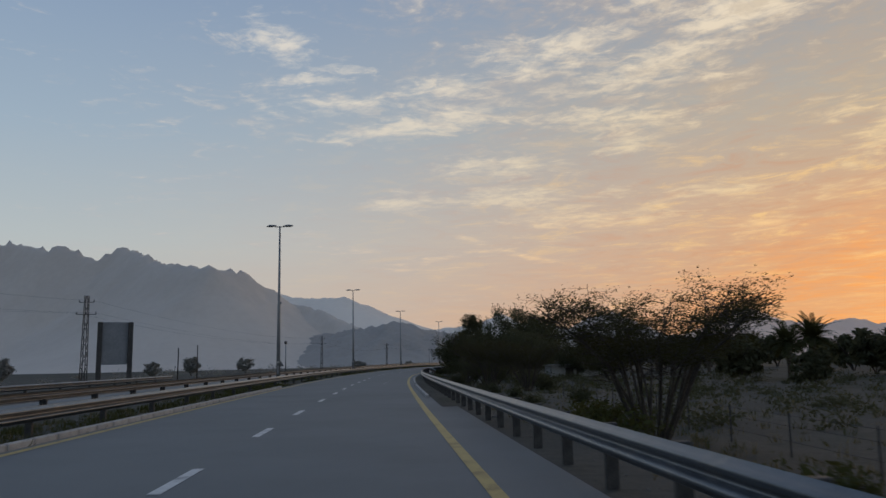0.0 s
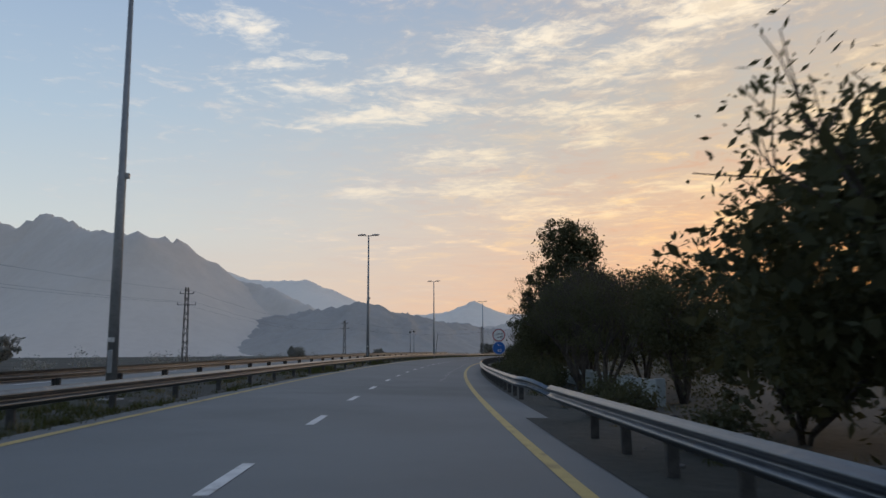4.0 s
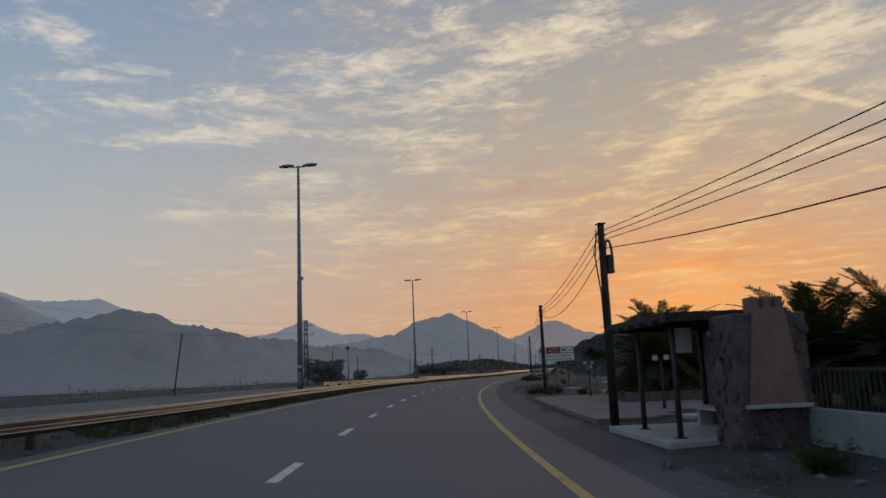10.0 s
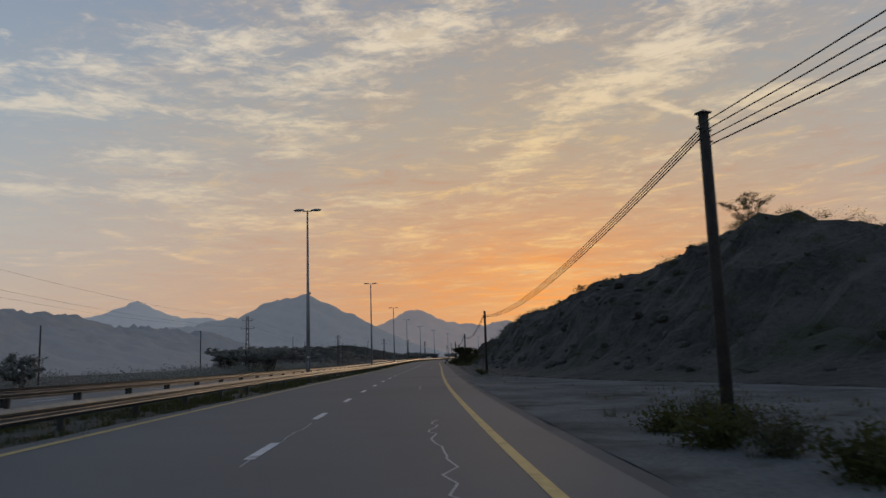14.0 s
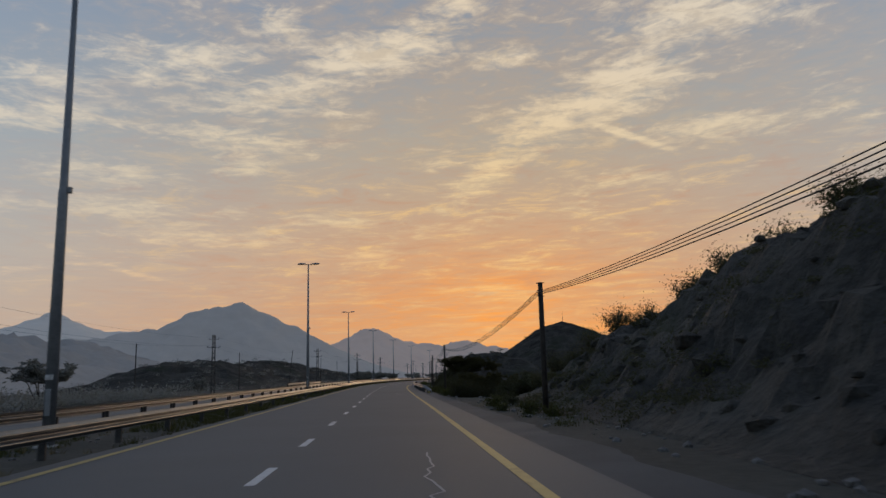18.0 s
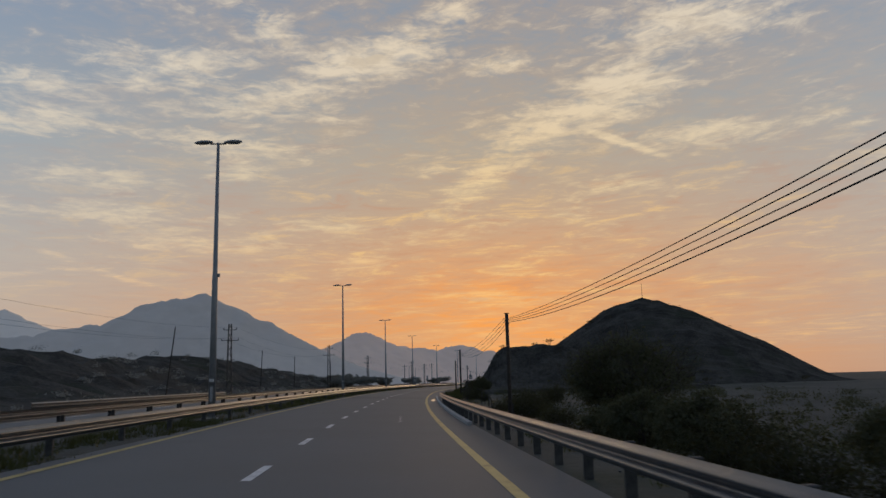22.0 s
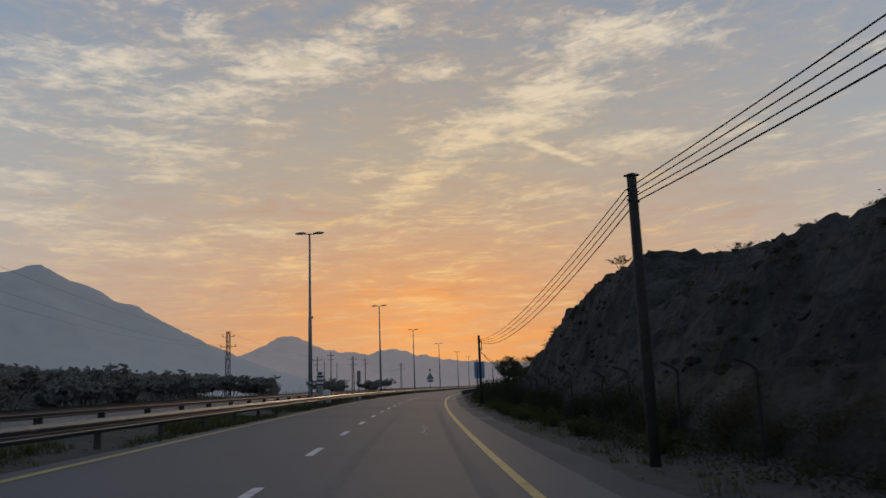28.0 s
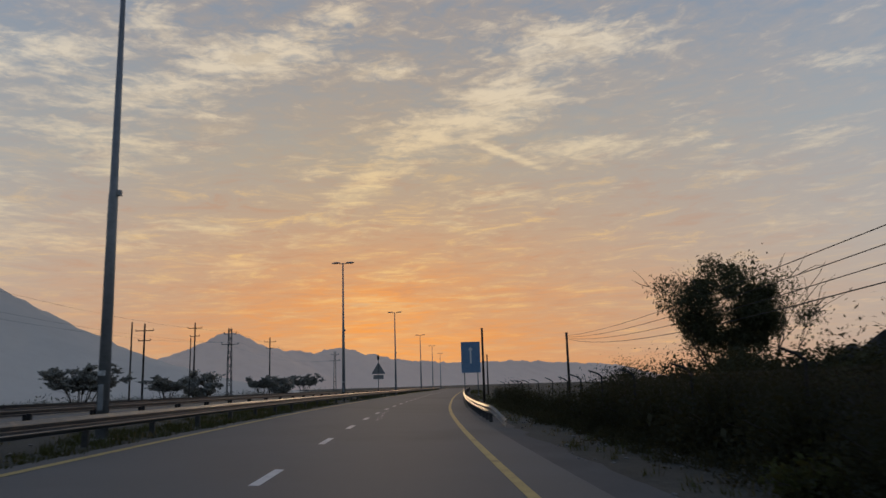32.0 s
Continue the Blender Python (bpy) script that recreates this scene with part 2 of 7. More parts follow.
body = w.math("ADD", body, w.math("MULTIPLY", w.math("SUBTRACT", broad, 0.5), 0.7))
veil_right = w.step(right, -30.0, 25.0)
cover = w.math("ADD", w.math("ADD", body, w.math("MULTIPLY", mass, 0.8)), w.math("MULTIPLY", veil_right, 0.1))
curds = w.noise(streak.outputs[0], 1.5, 6.0, 0.68, 0.4)
cover = w.math("ADD", cover, w.math("MULTIPLY", w.math("SUBTRACT", curds, 0.5), 0.7))
thick = w.step(cover, 0.14, 0.95)
thin = w.math("MULTIPLY", w.step(w.math("ADD", body, w.math("MULTIPLY", veil_right, 0.5)), 0.05, 0.75), 0.42)
lit = w.ramp(w.math("DIVIDE", w.math("ABSOLUTE", from_sun), 90.0, clamp=True), (0.0, lin(238, 208, 158)), (0.25, lin(222, 206, 178)), (0.5, lin(206, 202, 194)), (1.0, lin(176, 180, 188)))
low = w.step(high, 14.0, 4.0)
lit = w.mix(w.math("MULTIPLY", low, near_sun), lit, lin(250, 188, 112))
lit = w.mix(w.math("MULTIPLY", w.step(high, 12.0, 25.0), 0.55), lit, lin(230, 224, 214))
lit = w.mix(w.math("MULTIPLY", w.step(curds, 0.56, 0.36), 0.5), lit, w.mix(near_sun, lin(176, 182, 194), lin(192, 176, 154)))
grey = w.mix(near_sun, lin(170, 176, 188), lin(188, 164, 140))
over = w.step(high, 0.0, 3.0)
sky = w.mix(w.math("MULTIPLY", thin, over), sky, grey)
ripple = w.noise(streak.outputs[0], 1.1, 7.0, 0.66, 0.5)
band = w.math("MULTIPLY", bell(high, 10.0, 7.0), bell(from_sun, 0.0, 30.0))
sky = w.mix(w.math("MULTIPLY", w.math("MULTIPLY", w.step(ripple, 0.5, 0.72), band), 0.7), sky, lin(248, 206, 138))
sky = w.mix(w.math("MULTIPLY", w.math("MULTIPLY", w.step(ripple, 0.5, 0.3), band), 0.5), sky, lin(196, 140, 110))
sky = w.mix(w.math("MULTIPLY", w.math("MULTIPLY", thick, 0.88), over), sky, lit)
behind = w.step(w.math("ABSOLUTE", from_sun), 65.0, 150.0)
sky = w.mix(w.math("MULTIPLY", behind, 0.25), sky, (0.06, 0.075, 0.105, 1))
below = w.step(high, 0.0, -4.0)
sky = w.mix(below, sky, lin(120, 112, 106))
air = w.node("ShaderNodeTexSky")
air.sky_type, air.sun_disc, air.sun_elevation, air.sun_rotation = "NISHITA", False, radians(SUN_HIGH), radians(SUN_RIGHT)
sky = w.mix(0.002, sky, air.outputs[0], "ADD")
back = w.node("ShaderNodeBackground")
w.put(back.inputs[0], sky)
back.inputs[1].default_value = 1.0
w.put(w.node("ShaderNodeOutputWorld").inputs[0], back.outputs[0])

sun = bpy.data.lights.new("sun", "SUN")
sun.energy, sun.angle, sun.color = 0.2, radians(12), (1.0, 0.72, 0.45)
sr, sh = radians(SUN_RIGHT), radians(SUN_HIGH)
new("sun", sun).matrix_world = look((math.sin(sr) * math.cos(sh) * 900, math.cos(sr) * math.cos(sh) * 900, math.sin(sh) * 900), (0, 0, 0))


# ---- materials ----
def material(name, a, b, scale=1.0, rough=0.85, metal=0.0, bump=0.3, fine=12.0, spread=0.0, spec=0.5, wear=None, wear_scale=0.4, space="Object", depth=0.02, tone_along=None):
    """Two tones mixed by coarse and fine noise, with relief; spread varies it from object to object; wear: a third tone
    in patches; two (y, tone) pairs shift the tone along y.
    """
    m = bpy.data.materials.new(name)
    m.use_nodes = True
    t = Web(m.node_tree)
    co = t.node("ShaderNodeTexCoord").outputs[space]
    f = t.math("ADD", t.math("MULTIPLY", t.noise(co, scale, 5.0, 0.6), 0.6), t.math("MULTIPLY", t.noise(co, scale * fine, 4.0, 0.65), 0.4))
    col = t.mix(t.step(f, 0.36, 0.64), (*a, 1), (*b, 1))
    if wear:
        col = t.mix(t.step(t.noise(co, wear_scale, 6.0, 0.62, 0.4), 0.52, 0.68), col, (*wear, 1))
    # multiplies the colour by a tone that blends between two y places
    if tone_along:
        (y0, v0), (y1, v1) = tone_along
        along = t.node("ShaderNodeSeparateXYZ")
        t.put(along.inputs[0], co)
        tone = t.math("ADD", t.math("MULTIPLY", t.step(along.outputs[1], y0, y1), v1 - v0), v0)
        toned = t.node("ShaderNodeHueSaturation")
        t.put(toned.inputs["Value"], tone)
        t.put(toned.inputs["Color"], col)
        col = toned.outputs[0]
    if spread:
        info = t.node("ShaderNodeObjectInfo")
        geo = t.node("ShaderNodeNewGeometry")
        r = t.math("ADD", t.math("MULTIPLY", info.outputs["Random"], 0.5), t.math("MULTIPLY", geo.outputs["Random Per Island"], 0.5))
        hsv = t.node("ShaderNodeHueSaturation")
        t.put(hsv.inputs["Value"], t.math("ADD", t.math("MULTIPLY", r, 2 * spread), 1 - spread))
        t.put(hsv.inputs["Color"], col)
        col = hsv.outputs[0]
    p = t.node("ShaderNodeBsdfPrincipled")
    t.put(p.inputs["Base Color"], col)
    t.put(p.inputs["Roughness"], t.math("ADD", t.math("MULTIPLY", f, 0.2), rough - 0.1, clamp=True))
    p.inputs["Metallic"].default_value = metal
    p.inputs["Specular IOR Level"].default_value = spec
    if bump:
        bn = t.node("ShaderNodeBump")
        bn.inputs["Strength"].default_value, bn.inputs["Distance"].default_value = bump, depth
        t.put(bn.inputs["Height"], t.noise(co, scale * fine, 5.0, 0.65))
        t.put(p.inputs["Normal"], bn.outputs[0])
    t.put(t.node("ShaderNodeOutputMaterial").inputs[0], p.outputs[0])
    return m


ASPHALT = material("asphalt", (0.086, 0.094, 0.096), (0.114, 0.123, 0.125), 0.25, 0.72, bump=0.5, fine=260, wear=(0.07, 0.076, 0.078), wear_scale=0.06, depth=0.006, tone_along=((140, 1.3), (255, 0.85)))
SHOULDER = material("shoulder_asphalt", (0.064, 0.068, 0.07), (0.096, 0.1, 0.102), 0.4, 0.85, bump=0.6, fine=120, wear=(0.13, 0.125, 0.115), wear_scale=0.15, depth=0.008, spec=0.25)
SEAL = material("crack_sealant", (0.3, 0.3, 0.3), (0.42, 0.42, 0.41), 6.0, 0.7)
YELLOW = material("yellow_paint", (0.37, 0.27, 0.08), (0.47, 0.35, 0.115), 3.0, 0.6, bump=0.2, fine=30, wear=(0.25, 0.18, 0.06), wear_scale=1.6)
WHITE = material("white_paint", (0.5, 0.5, 0.5), (0.66, 0.66, 0.64), 4.0, 0.6, bump=0.2, fine=30, wear=(0.3, 0.3, 0.3), wear_scale=3.0)
KERB = material("kerb_concrete", (0.28, 0.275, 0.265), (0.43, 0.42, 0.4), 2.0, 0.85, spread=0.15, fine=25, wear=(0.2, 0.19, 0.17), wear_scale=1.2)
GROUND = material("dry_ground", (0.04, 0.042, 0.036), (0.075, 0.074, 0.064), 0.12, 0.95, bump=0.8, fine=30, wear=(0.026, 0.034, 0.016), wear_scale=0.05, depth=0.06, spec=0.3)
GRAVEL = material("gravel", (0.12, 0.115, 0.108), (0.2, 0.19, 0.176), 0.3, 0.95, bump=0.9, fine=60, wear=(0.09, 0.088, 0.084), wear_scale=0.12, depth=0.03)
PALE_GRAVEL = material("pale_gravel", (0.078, 0.081, 0.078), (0.175, 0.176, 0.168), 0.3, 0.95, bump=0.9, fine=40, wear=(0.048, 0.052, 0.04), wear_scale=0.22, depth=0.05, spec=0.1)
ROCK = material("dark_rock", (0.026, 0.025, 0.021), (0.088, 0.081, 0.068), 0.22, 0.9, bump=1.0, fine=14, wear=(0.045, 0.05, 0.032), wear_scale=0.12, depth=0.25, spec=0.45)
HILL = material("hill_rock", (0.03, 0.029, 0.026), (0.08, 0.075, 0.066), 0.25, 0.95, bump=1.0, fine=12, wear=(0.038, 0.042, 0.03), wear_scale=0.09, depth=0.15, spec=0.1)
# Distance haze is painted into these four rock colours: paler further off.
HAZED_NEAR = material("hazed_rock_near", (0.33, 0.31, 0.285), (0.375, 0.352, 0.325), 0.03, 0.95, bump=0.12, fine=16, depth=0.6)
HAZED_MID = material("hazed_rock_mid", (0.55, 0.49, 0.43), (0.6, 0.54, 0.475), 0.012, 0.95, bump=0.12, fine=14, depth=2.0)
# This one also carries the warm haze under the sunrise.
HAZED_SUNRISE = material("hazed_rock_sunrise", (0.86, 0.63, 0.5), (0.9, 0.67, 0.53), 0.006, 0.95, bump=0.2, fine=12, depth=3.0)
HAZED_FAR = material("hazed_rock_far", (0.78, 0.7, 0.61), (0.84, 0.76, 0.66), 0.006, 0.95, bump=0.2, fine=12, depth=3.0)
ZINC = material("galvanised_steel", (0.07, 0.085, 0.105), (0.12, 0.138, 0.16), 1.5, 0.34, 0.8, bump=0.15, fine=20, spread=0.12, wear=(0.22, 0.2, 0.18), wear_scale=0.9)
POST = material("weathered_steel", (0.032, 0.033, 0.035), (0.075, 0.073, 0.07), 5.0, 0.6, 0.4, bump=0.2, spread=0.1)
POLE = material("painted_steel", (0.17, 0.18, 0.19), (0.25, 0.26, 0.27), 1.0, 0.5, 0.3, bump=0.1, spread=0.06)
LAMP = material("lamp_housing", (0.2, 0.21, 0.22), (0.28, 0.29, 0.3), 4.0, 0.5)
GLASS = material("lamp_glass", (0.5, 0.5, 0.48), (0.6, 0.6, 0.57), 5.0, 0.2)
WOOD = material("creosoted_wood", (0.016, 0.013, 0.011), (0.05, 0.039, 0.031), 3.0, 0.85, bump=0.6, fine=9, spread=0.15)
CABLE = material("black_cable", (0.012, 0.012, 0.013), (0.02, 0.02, 0.02), 8.0, 0.7, bump=0)
BARK = material("bark", (0.035, 0.03, 0.025), (0.085, 0.07, 0.055), 4.0, 0.95, bump=0.8, fine=10)
PALM_BARK = material("palm_bark", (0.05, 0.04, 0.03), (0.12, 0.095, 0.07), 6.0, 0.95, bump=0.9, fine=8)


def leaf_material(name, a, b, through):
    m = bpy.data.materials.new(name)
    m.use_nodes = True
    t = Web(m.node_tree)
    geo = t.node("ShaderNodeNewGeometry")
    info = t.node("ShaderNodeObjectInfo")
    r = t.math("ADD", t.math("MULTIPLY", geo.outputs["Random Per Island"], 0.75), t.math("MULTIPLY", info.outputs["Random"], 0.25))
    col = t.mix(r, (*a, 1), (*b, 1))
    d = t.node("ShaderNodeBsdfDiffuse")
    t.put(d.inputs[0], col)
    g = t.node("ShaderNodeBsdfTranslucent")
    t.put(g.inputs[0], t.mix(0.5, col, (0.14, 0.11, 0.02, 1)))
    mx = t.node("ShaderNodeMixShader")
    mx.inputs[0].default_value = through
    t.put(mx.inputs[1], d.outputs[0])
    t.put(mx.inputs[2], g.outputs[0])
    t.put(t.node("ShaderNodeOutputMaterial").inputs[0], mx.outputs[0])
    return m


LEAF = leaf_material("dark_leaf", (0.05, 0.058, 0.036), (0.11, 0.115, 0.075), 0.3)
ACACIA = leaf_material("acacia_leaf", (0.034, 0.036, 0.02), (0.068, 0.066, 0.036), 0.3)
SCRUB_LEAF = leaf_material("scrub_leaf", (0.026, 0.03, 0.02), (0.06, 0.062, 0.042), 0.25)
PALM_LEAF = leaf_material("palm_leaf", (0.03, 0.038, 0.02), (0.075, 0.075, 0.035), 0.2)
# Leaves beyond the road: pale because the haze is put into their colour.
HAZED_LEAF = leaf_material("hazed_leaf", (0.26, 0.265, 0.255), (0.36, 0.365, 0.35), 0.4)
GRASS = leaf_material("verge_grass", (0.04, 0.053, 0.022), (0.085, 0.095, 0.042), 0.3)
STRAW = leaf_material("dry_grass", (0.13, 0.11, 0.06), (0.2, 0.17, 0.1), 0.3)


# ---- small builders ----
def mesh_of(name, verts, faces, mats, smooth=False, index=None):
    me = bpy.data.meshes.new(name)
    me.from_pydata(verts, [], faces)
    for m in (mats if isinstance(mats, (list, tuple)) else [mats]):
        me.materials.append(m)
    if index is not None:
        me.polygons.foreach_set("material_index", index)
    if smooth:
        me.polygons.foreach_set("use_smooth", [True] * len(me.polygons))
    me.update()
    return me


def thing(name, m=None, label="", category="", group="", kind=""):
    ob = new(name)
    ob.empty_display_size = 0.2
    if m is not None:
        ob.matrix_world = m
    return tagged(ob, label, category, group, kind)


def part_mesh(name, me, parent, label="", m=None):
    ob = new(name, me)
    ob.parent = parent
    if m is not None:
        ob.matrix_basis = m
    return tagged(ob, label)


def part(name, bm, mat, parent, label="", m=None, smooth=False):
    me = bpy.data.meshes.new(name)
    bm.to_mesh(me)
    bm.free()
    me.materials.append(mat)
    if smooth:
        me.polygons.foreach_set("use_smooth", [True] * len(me.polygons))
    return part_mesh(name, me, parent, label, m)


def box(lo, hi, bevel=0.0, bm=None):
    bm = bm or bmesh.new()
    made = bmesh.ops.create_cube(bm, size=1.0)["verts"]
    for v in made:
        v.co = Vector([(lo[k] + hi[k]) / 2 + v.co[k] * (hi[k] - lo[k]) for k in range(3)])
    if bevel:
        edges = list({e for v in made for e in v.link_edges})
        bmesh.ops.bevel(bm, geom=edges, offset=bevel, segments=1, affect="EDGES")
    return bm


def tube(points, radii, sides=6, cap=True):
    """Verts and faces of a round bar along points."""
    verts, faces = [], []
    pts = [Vector(p) for p in points]
    for i, p in enumerate(pts):
        d = (pts[min(i + 1, len(pts) - 1)] - pts[max(i - 1, 0)]).normalized()
        a = d.orthogonal().normalized() if abs(d.z) > 0.9 else d.cross(Vector((0, 0, 1))).normalized()
        b = d.cross(a)
        for k in range(sides):
            q = 2 * math.pi * k / sides
            verts.append(p + (a * math.cos(q) + b * math.sin(q)) * radii[i])
    for i in range(len(pts) - 1):
        for k in range(sides):
            n = (k + 1) % sides
            faces.append((i * sides + k, i * sides + n, (i + 1) * sides + n, (i + 1) * sides + k))
    if cap:
        faces.append(tuple(range(sides))[::-1])
        faces.append(tuple((len(pts) - 1) * sides + k for k in range(sides)))
    return verts, faces


def join(*pieces):
    verts, faces = [], []
    for v, f in pieces:
        o = len(verts)
        verts += v
        faces += [tuple(i + o for i in q) for q in f]
    return verts, faces


def bar(name, points, radii, mat, parent, label="", sides=6, m=None):
    v, f = tube(points, radii, sides)
    return part_mesh(name, mesh_of(name, v, f, mat, smooth=sides > 6), parent, label, m)


def strip(name, s0, s1, us, lift, mat, label="", parent=None, step=2.0, kind="structure", category="", ragged=0.0):
    """A paved band along the road: us are its lateral stations."""
    n = max(2, int((s1 - s0) / step) + 1)
    verts, faces = [], []
    for s in np.linspace(s0, s1, n):
        for u in us:
            if ragged and u == us[-1]:
                u += ragged * (noise.noise(Vector((s * 0.35, u, 1))) + 0.6 * noise.noise(Vector((s * 1.3, u, 5))))
            verts.append(at(s, u, deck(s, u) + lift))
    k = len(us)
    for i in range(n - 1):
        for j in range(k - 1):
            faces.append((i * k + j, i * k + j + 1, (i + 1) * k + j + 1, (i + 1) * k + j))
    ob = new(name, mesh_of(name, verts, faces, mat))
    if parent:
        ob.parent = parent
        return tagged(ob, label)
    return tagged(ob, label, category, "", kind)


# ---- ground, hills, mountains ----
def far_steps(lo, hi, step, reach):
    inner = np.arange(lo, hi + 0.1, step)
    grow, d = [], step
    while sum(grow) < reach:
        d *= 1.5
        grow.append(d)
    out = np.cumsum(grow)
    return np.concatenate([lo - out[::-1], inner, hi + out])


def build_ground():
    xs, ys = far_steps(-110, 430, 5.0, 4200), far_steps(-110, 940, 5.0, 4200)
    gx, gy = np.meshgrid(xs, ys)
    p = np.column_stack([gx.ravel(), gy.ravel()])
    line, ls, tan = LINE[::8], LINE_S[::8], TAN[::8]
    z = np.empty(len(p))
    for a in range(0, len(p), 4000):
        q = p[a:a + 4000]
        d = ((q[:, None, :] - line[None]) ** 2).sum(2)
        j = d.argmin(1)
        r = q - line[j]
        u = r[:, 0] * tan[j, 1] - r[:, 1] * tan[j, 0]
        s = ls[j]
        for k in range(len(q)):
            dist = math.sqrt(d[j[k], k] if False else d[k, j[k]])
            if dist > 150:
                z[a + k] = -0.4
            else:
                far = min(max((dist - 60) / 90, 0), 1)
                dip = 0.3 if -19 < u[k] < 6.5 else (0.3 * max(0.0, 1 - (u[k] - 6.5) / 3.5) if u[k] > 0 else 0.1)
                z[a + k] = (ground_z(s[k], u[k]) - dip) * (1 - far) - 0.4 * far
    n, m = len(ys), len(xs)
    faces = [(i * m + j, i * m + j + 1, (i + 1) * m + j + 1, (i + 1) * m + j) for i in range(n - 1) for j in range(m - 1)]
    me = mesh_of("ground", np.column_stack([p, z]).tolist(), faces, GROUND, smooth=True)
    tagged(new("ground", me), "dry stony desert ground with sparse green scrub", "ground", "", "structure")


build_ground()

# the near verges follow the road closely
def verge_strip(name, s0, s1, us, mat, label, step=2.0, rough=0.05):
    n, k = int((s1 - s0) / step) + 1, len(us)
    verts, faces = [], []
    for s in np.linspace(s0, s1, n):
        for u in us:
            edge = u in (us[0], us[-1])
            verts.append(at(s, u, ground_z(s, u) + (0.0 if abs(u) < 6 or edge else noise.noise(Vector((s * 0.4, u * 0.7, 0))) * rough) - (0.25 if edge and abs(u) > 9 else 0)))
    for i in range(n - 1):
        for j in range(k - 1):
            faces.append((i * k + j, i * k + j + 1, (i + 1) * k + j + 1, (i + 1) * k + j))
    return tagged(new(name, mesh_of(name, verts, faces, mat, smooth=True)), label, "verge", "", "structure")


verge_strip("verge_east", S_START, S_END, [4.6, 5.4, 6.0, 6.6, 7.4, 8.4, 9.6, 11, 13], GROUND, "stony verge of dust and dry weeds beside the road")
verge_strip("median", S_START, S_END, [-8.9, -8.4, -7.5, -6.2, -5.2, -4.4, -3.9], GROUND, "dusty median strip with weeds between the carriageways")

def layby():
    """Pale trodden gravel in front of the first hill, wide at the rest area and narrowing along the hill's foot."""
    rows, k = np.arange(283, 353, 1.0), 12
    verts, faces = [], []
    for s in rows:
        wide = float(np.interp(s, [283, 288, 300, 322, 332, 345, 352], [7, 17, 25, 20, 14.5, 10, 7.0]))
        for j in range(k):
            u = 5.0 + (wide - 5.0) * j / (k - 1)
            verts.append(at(s, u, ground_z(s, u) + 0.035 + 0.03 * noise.noise(Vector((s * 0.5, u * 0.6, 2))) - (0.12 if j == k - 1 else 0)))
    for i in range(len(rows) - 1):
        for j in range(k - 1):
            faces.append((i * k + j, i * k + j + 1, (i + 1) * k + j + 1, (i + 1) * k + j))
    tagged(new("gravel_layby", mesh_of("gravel_layby", verts, faces, PALE_GRAVEL, smooth=True)), "pale trodden gravel lay-by with tyre ruts", "gravel", "", "structure")


layby()
road = strip("road", S_START, S_END, [-4.1, -3.6, 0.0, 3.6, 4.7], 0.0, ASPHALT, "worn grey asphalt carriageway with two lanes", category="road")
strip("road_shoulder", 222, 352, [4.7, 5.6, 6.2], -0.004, SHOULDER, "rough asphalt shoulder with a crumbling edge", category="shoulder", step=0.6, ragged=0.3)
strip("road_shoulder", 352, 470, [4.7, 5.2, 5.7], -0.004, SHOULDER, "rough asphalt shoulder with a crumbling edge", category="shoulder", step=0.6, ragged=0.3)
strip("road_shoulder", 535, 730, [4.7, 5.1, 5.5], -0.004, SHOULDER, "rough asphalt shoulder with a crumbling edge", category="shoulder", step=0.6, ragged=0.3)
strip("dust_strip", 24, 104, [4.2, 4.45, 4.75], 0.008, GROUND, "brown dust along the guardrail", category="dust", step=0.6, ragged=0.08)
strip("road_opposite", S_START, S_END, [-15.6, -15.0, -12.0, -8.7], 0.0, ASPHALT, "grey asphalt carriageway for the opposite traffic", category="road")
strip("edge_line", S_START, S_END, [3.55, 3.72], 0.006, YELLOW, "", road)
strip("edge_line", S_START, S_END, [-3.72, -3.55], 0.006, YELLOW, "", road)
opp = bpy.data.objects["road_opposite"]
strip("edge_line", S_START, S_END, [-9.25, -9.1], 0.006, YELLOW, "", opp)
strip("edge_line", S_START, S_END, [-15.15, -15.0], 0.006, YELLOW, "", opp)


def ribbon(points, width, lift=0.007):
    """A flat band over the roadway along (s, u) points."""
    verts, faces = [], []
    for i, (s, u) in enumerate(points):
        a, b = points[max(i - 1, 0)], points[min(i + 1, len(points) - 1)]
        d = Vector((b[0] - a[0], b[1] - a[1])).normalized()
        for k in (-1, 1):
            ss, uu = s - d.y * k * width / 2, u + d.x * k * width / 2
            verts.append(at(ss, uu, deck(ss, uu) + lift))
    for i in range(len(points) - 1):
        faces.append((2 * i, 2 * i + 1, 2 * i + 3, 2 * i + 2))
    return verts, faces


# paint marks lie a little unevenly: their count and place along the road
MARK_N = [-14, 0, 1, 2, 3, 4, 5, 7, 10, 15, 16, 17, 18, 20, 21, 23, 26, 27, 28, 30, 31, 33, 34, 35, 38, 41, 43, 44, 46, 49, 50, 51, 58, 59, 60, 63, 67, 68, 72, 75, 76, 79, 82, 91, 92, 98, 99, 104, 105, 149]
MARK_S = [-80, 9, 15.4, 21.6, 28.8, 35.5, 41.7, 55.9, 74.8, 108.5, 114.6, 121.7, 128, 141.7, 148.3, 161.2, 180.2, 187, 194, 206.1, 213, 225.05, 232, 238.4, 257.5, 277.8, 291.3, 298.2, 311.7, 332.15, 338.9, 345.3, 392.8, 399.9, 405.6, 426.3, 454.4, 460.7, 488, 507.3, 513.6, 533.7, 552.7, 608.3, 615, 652.6, 659.5, 690.7, 698, 975]
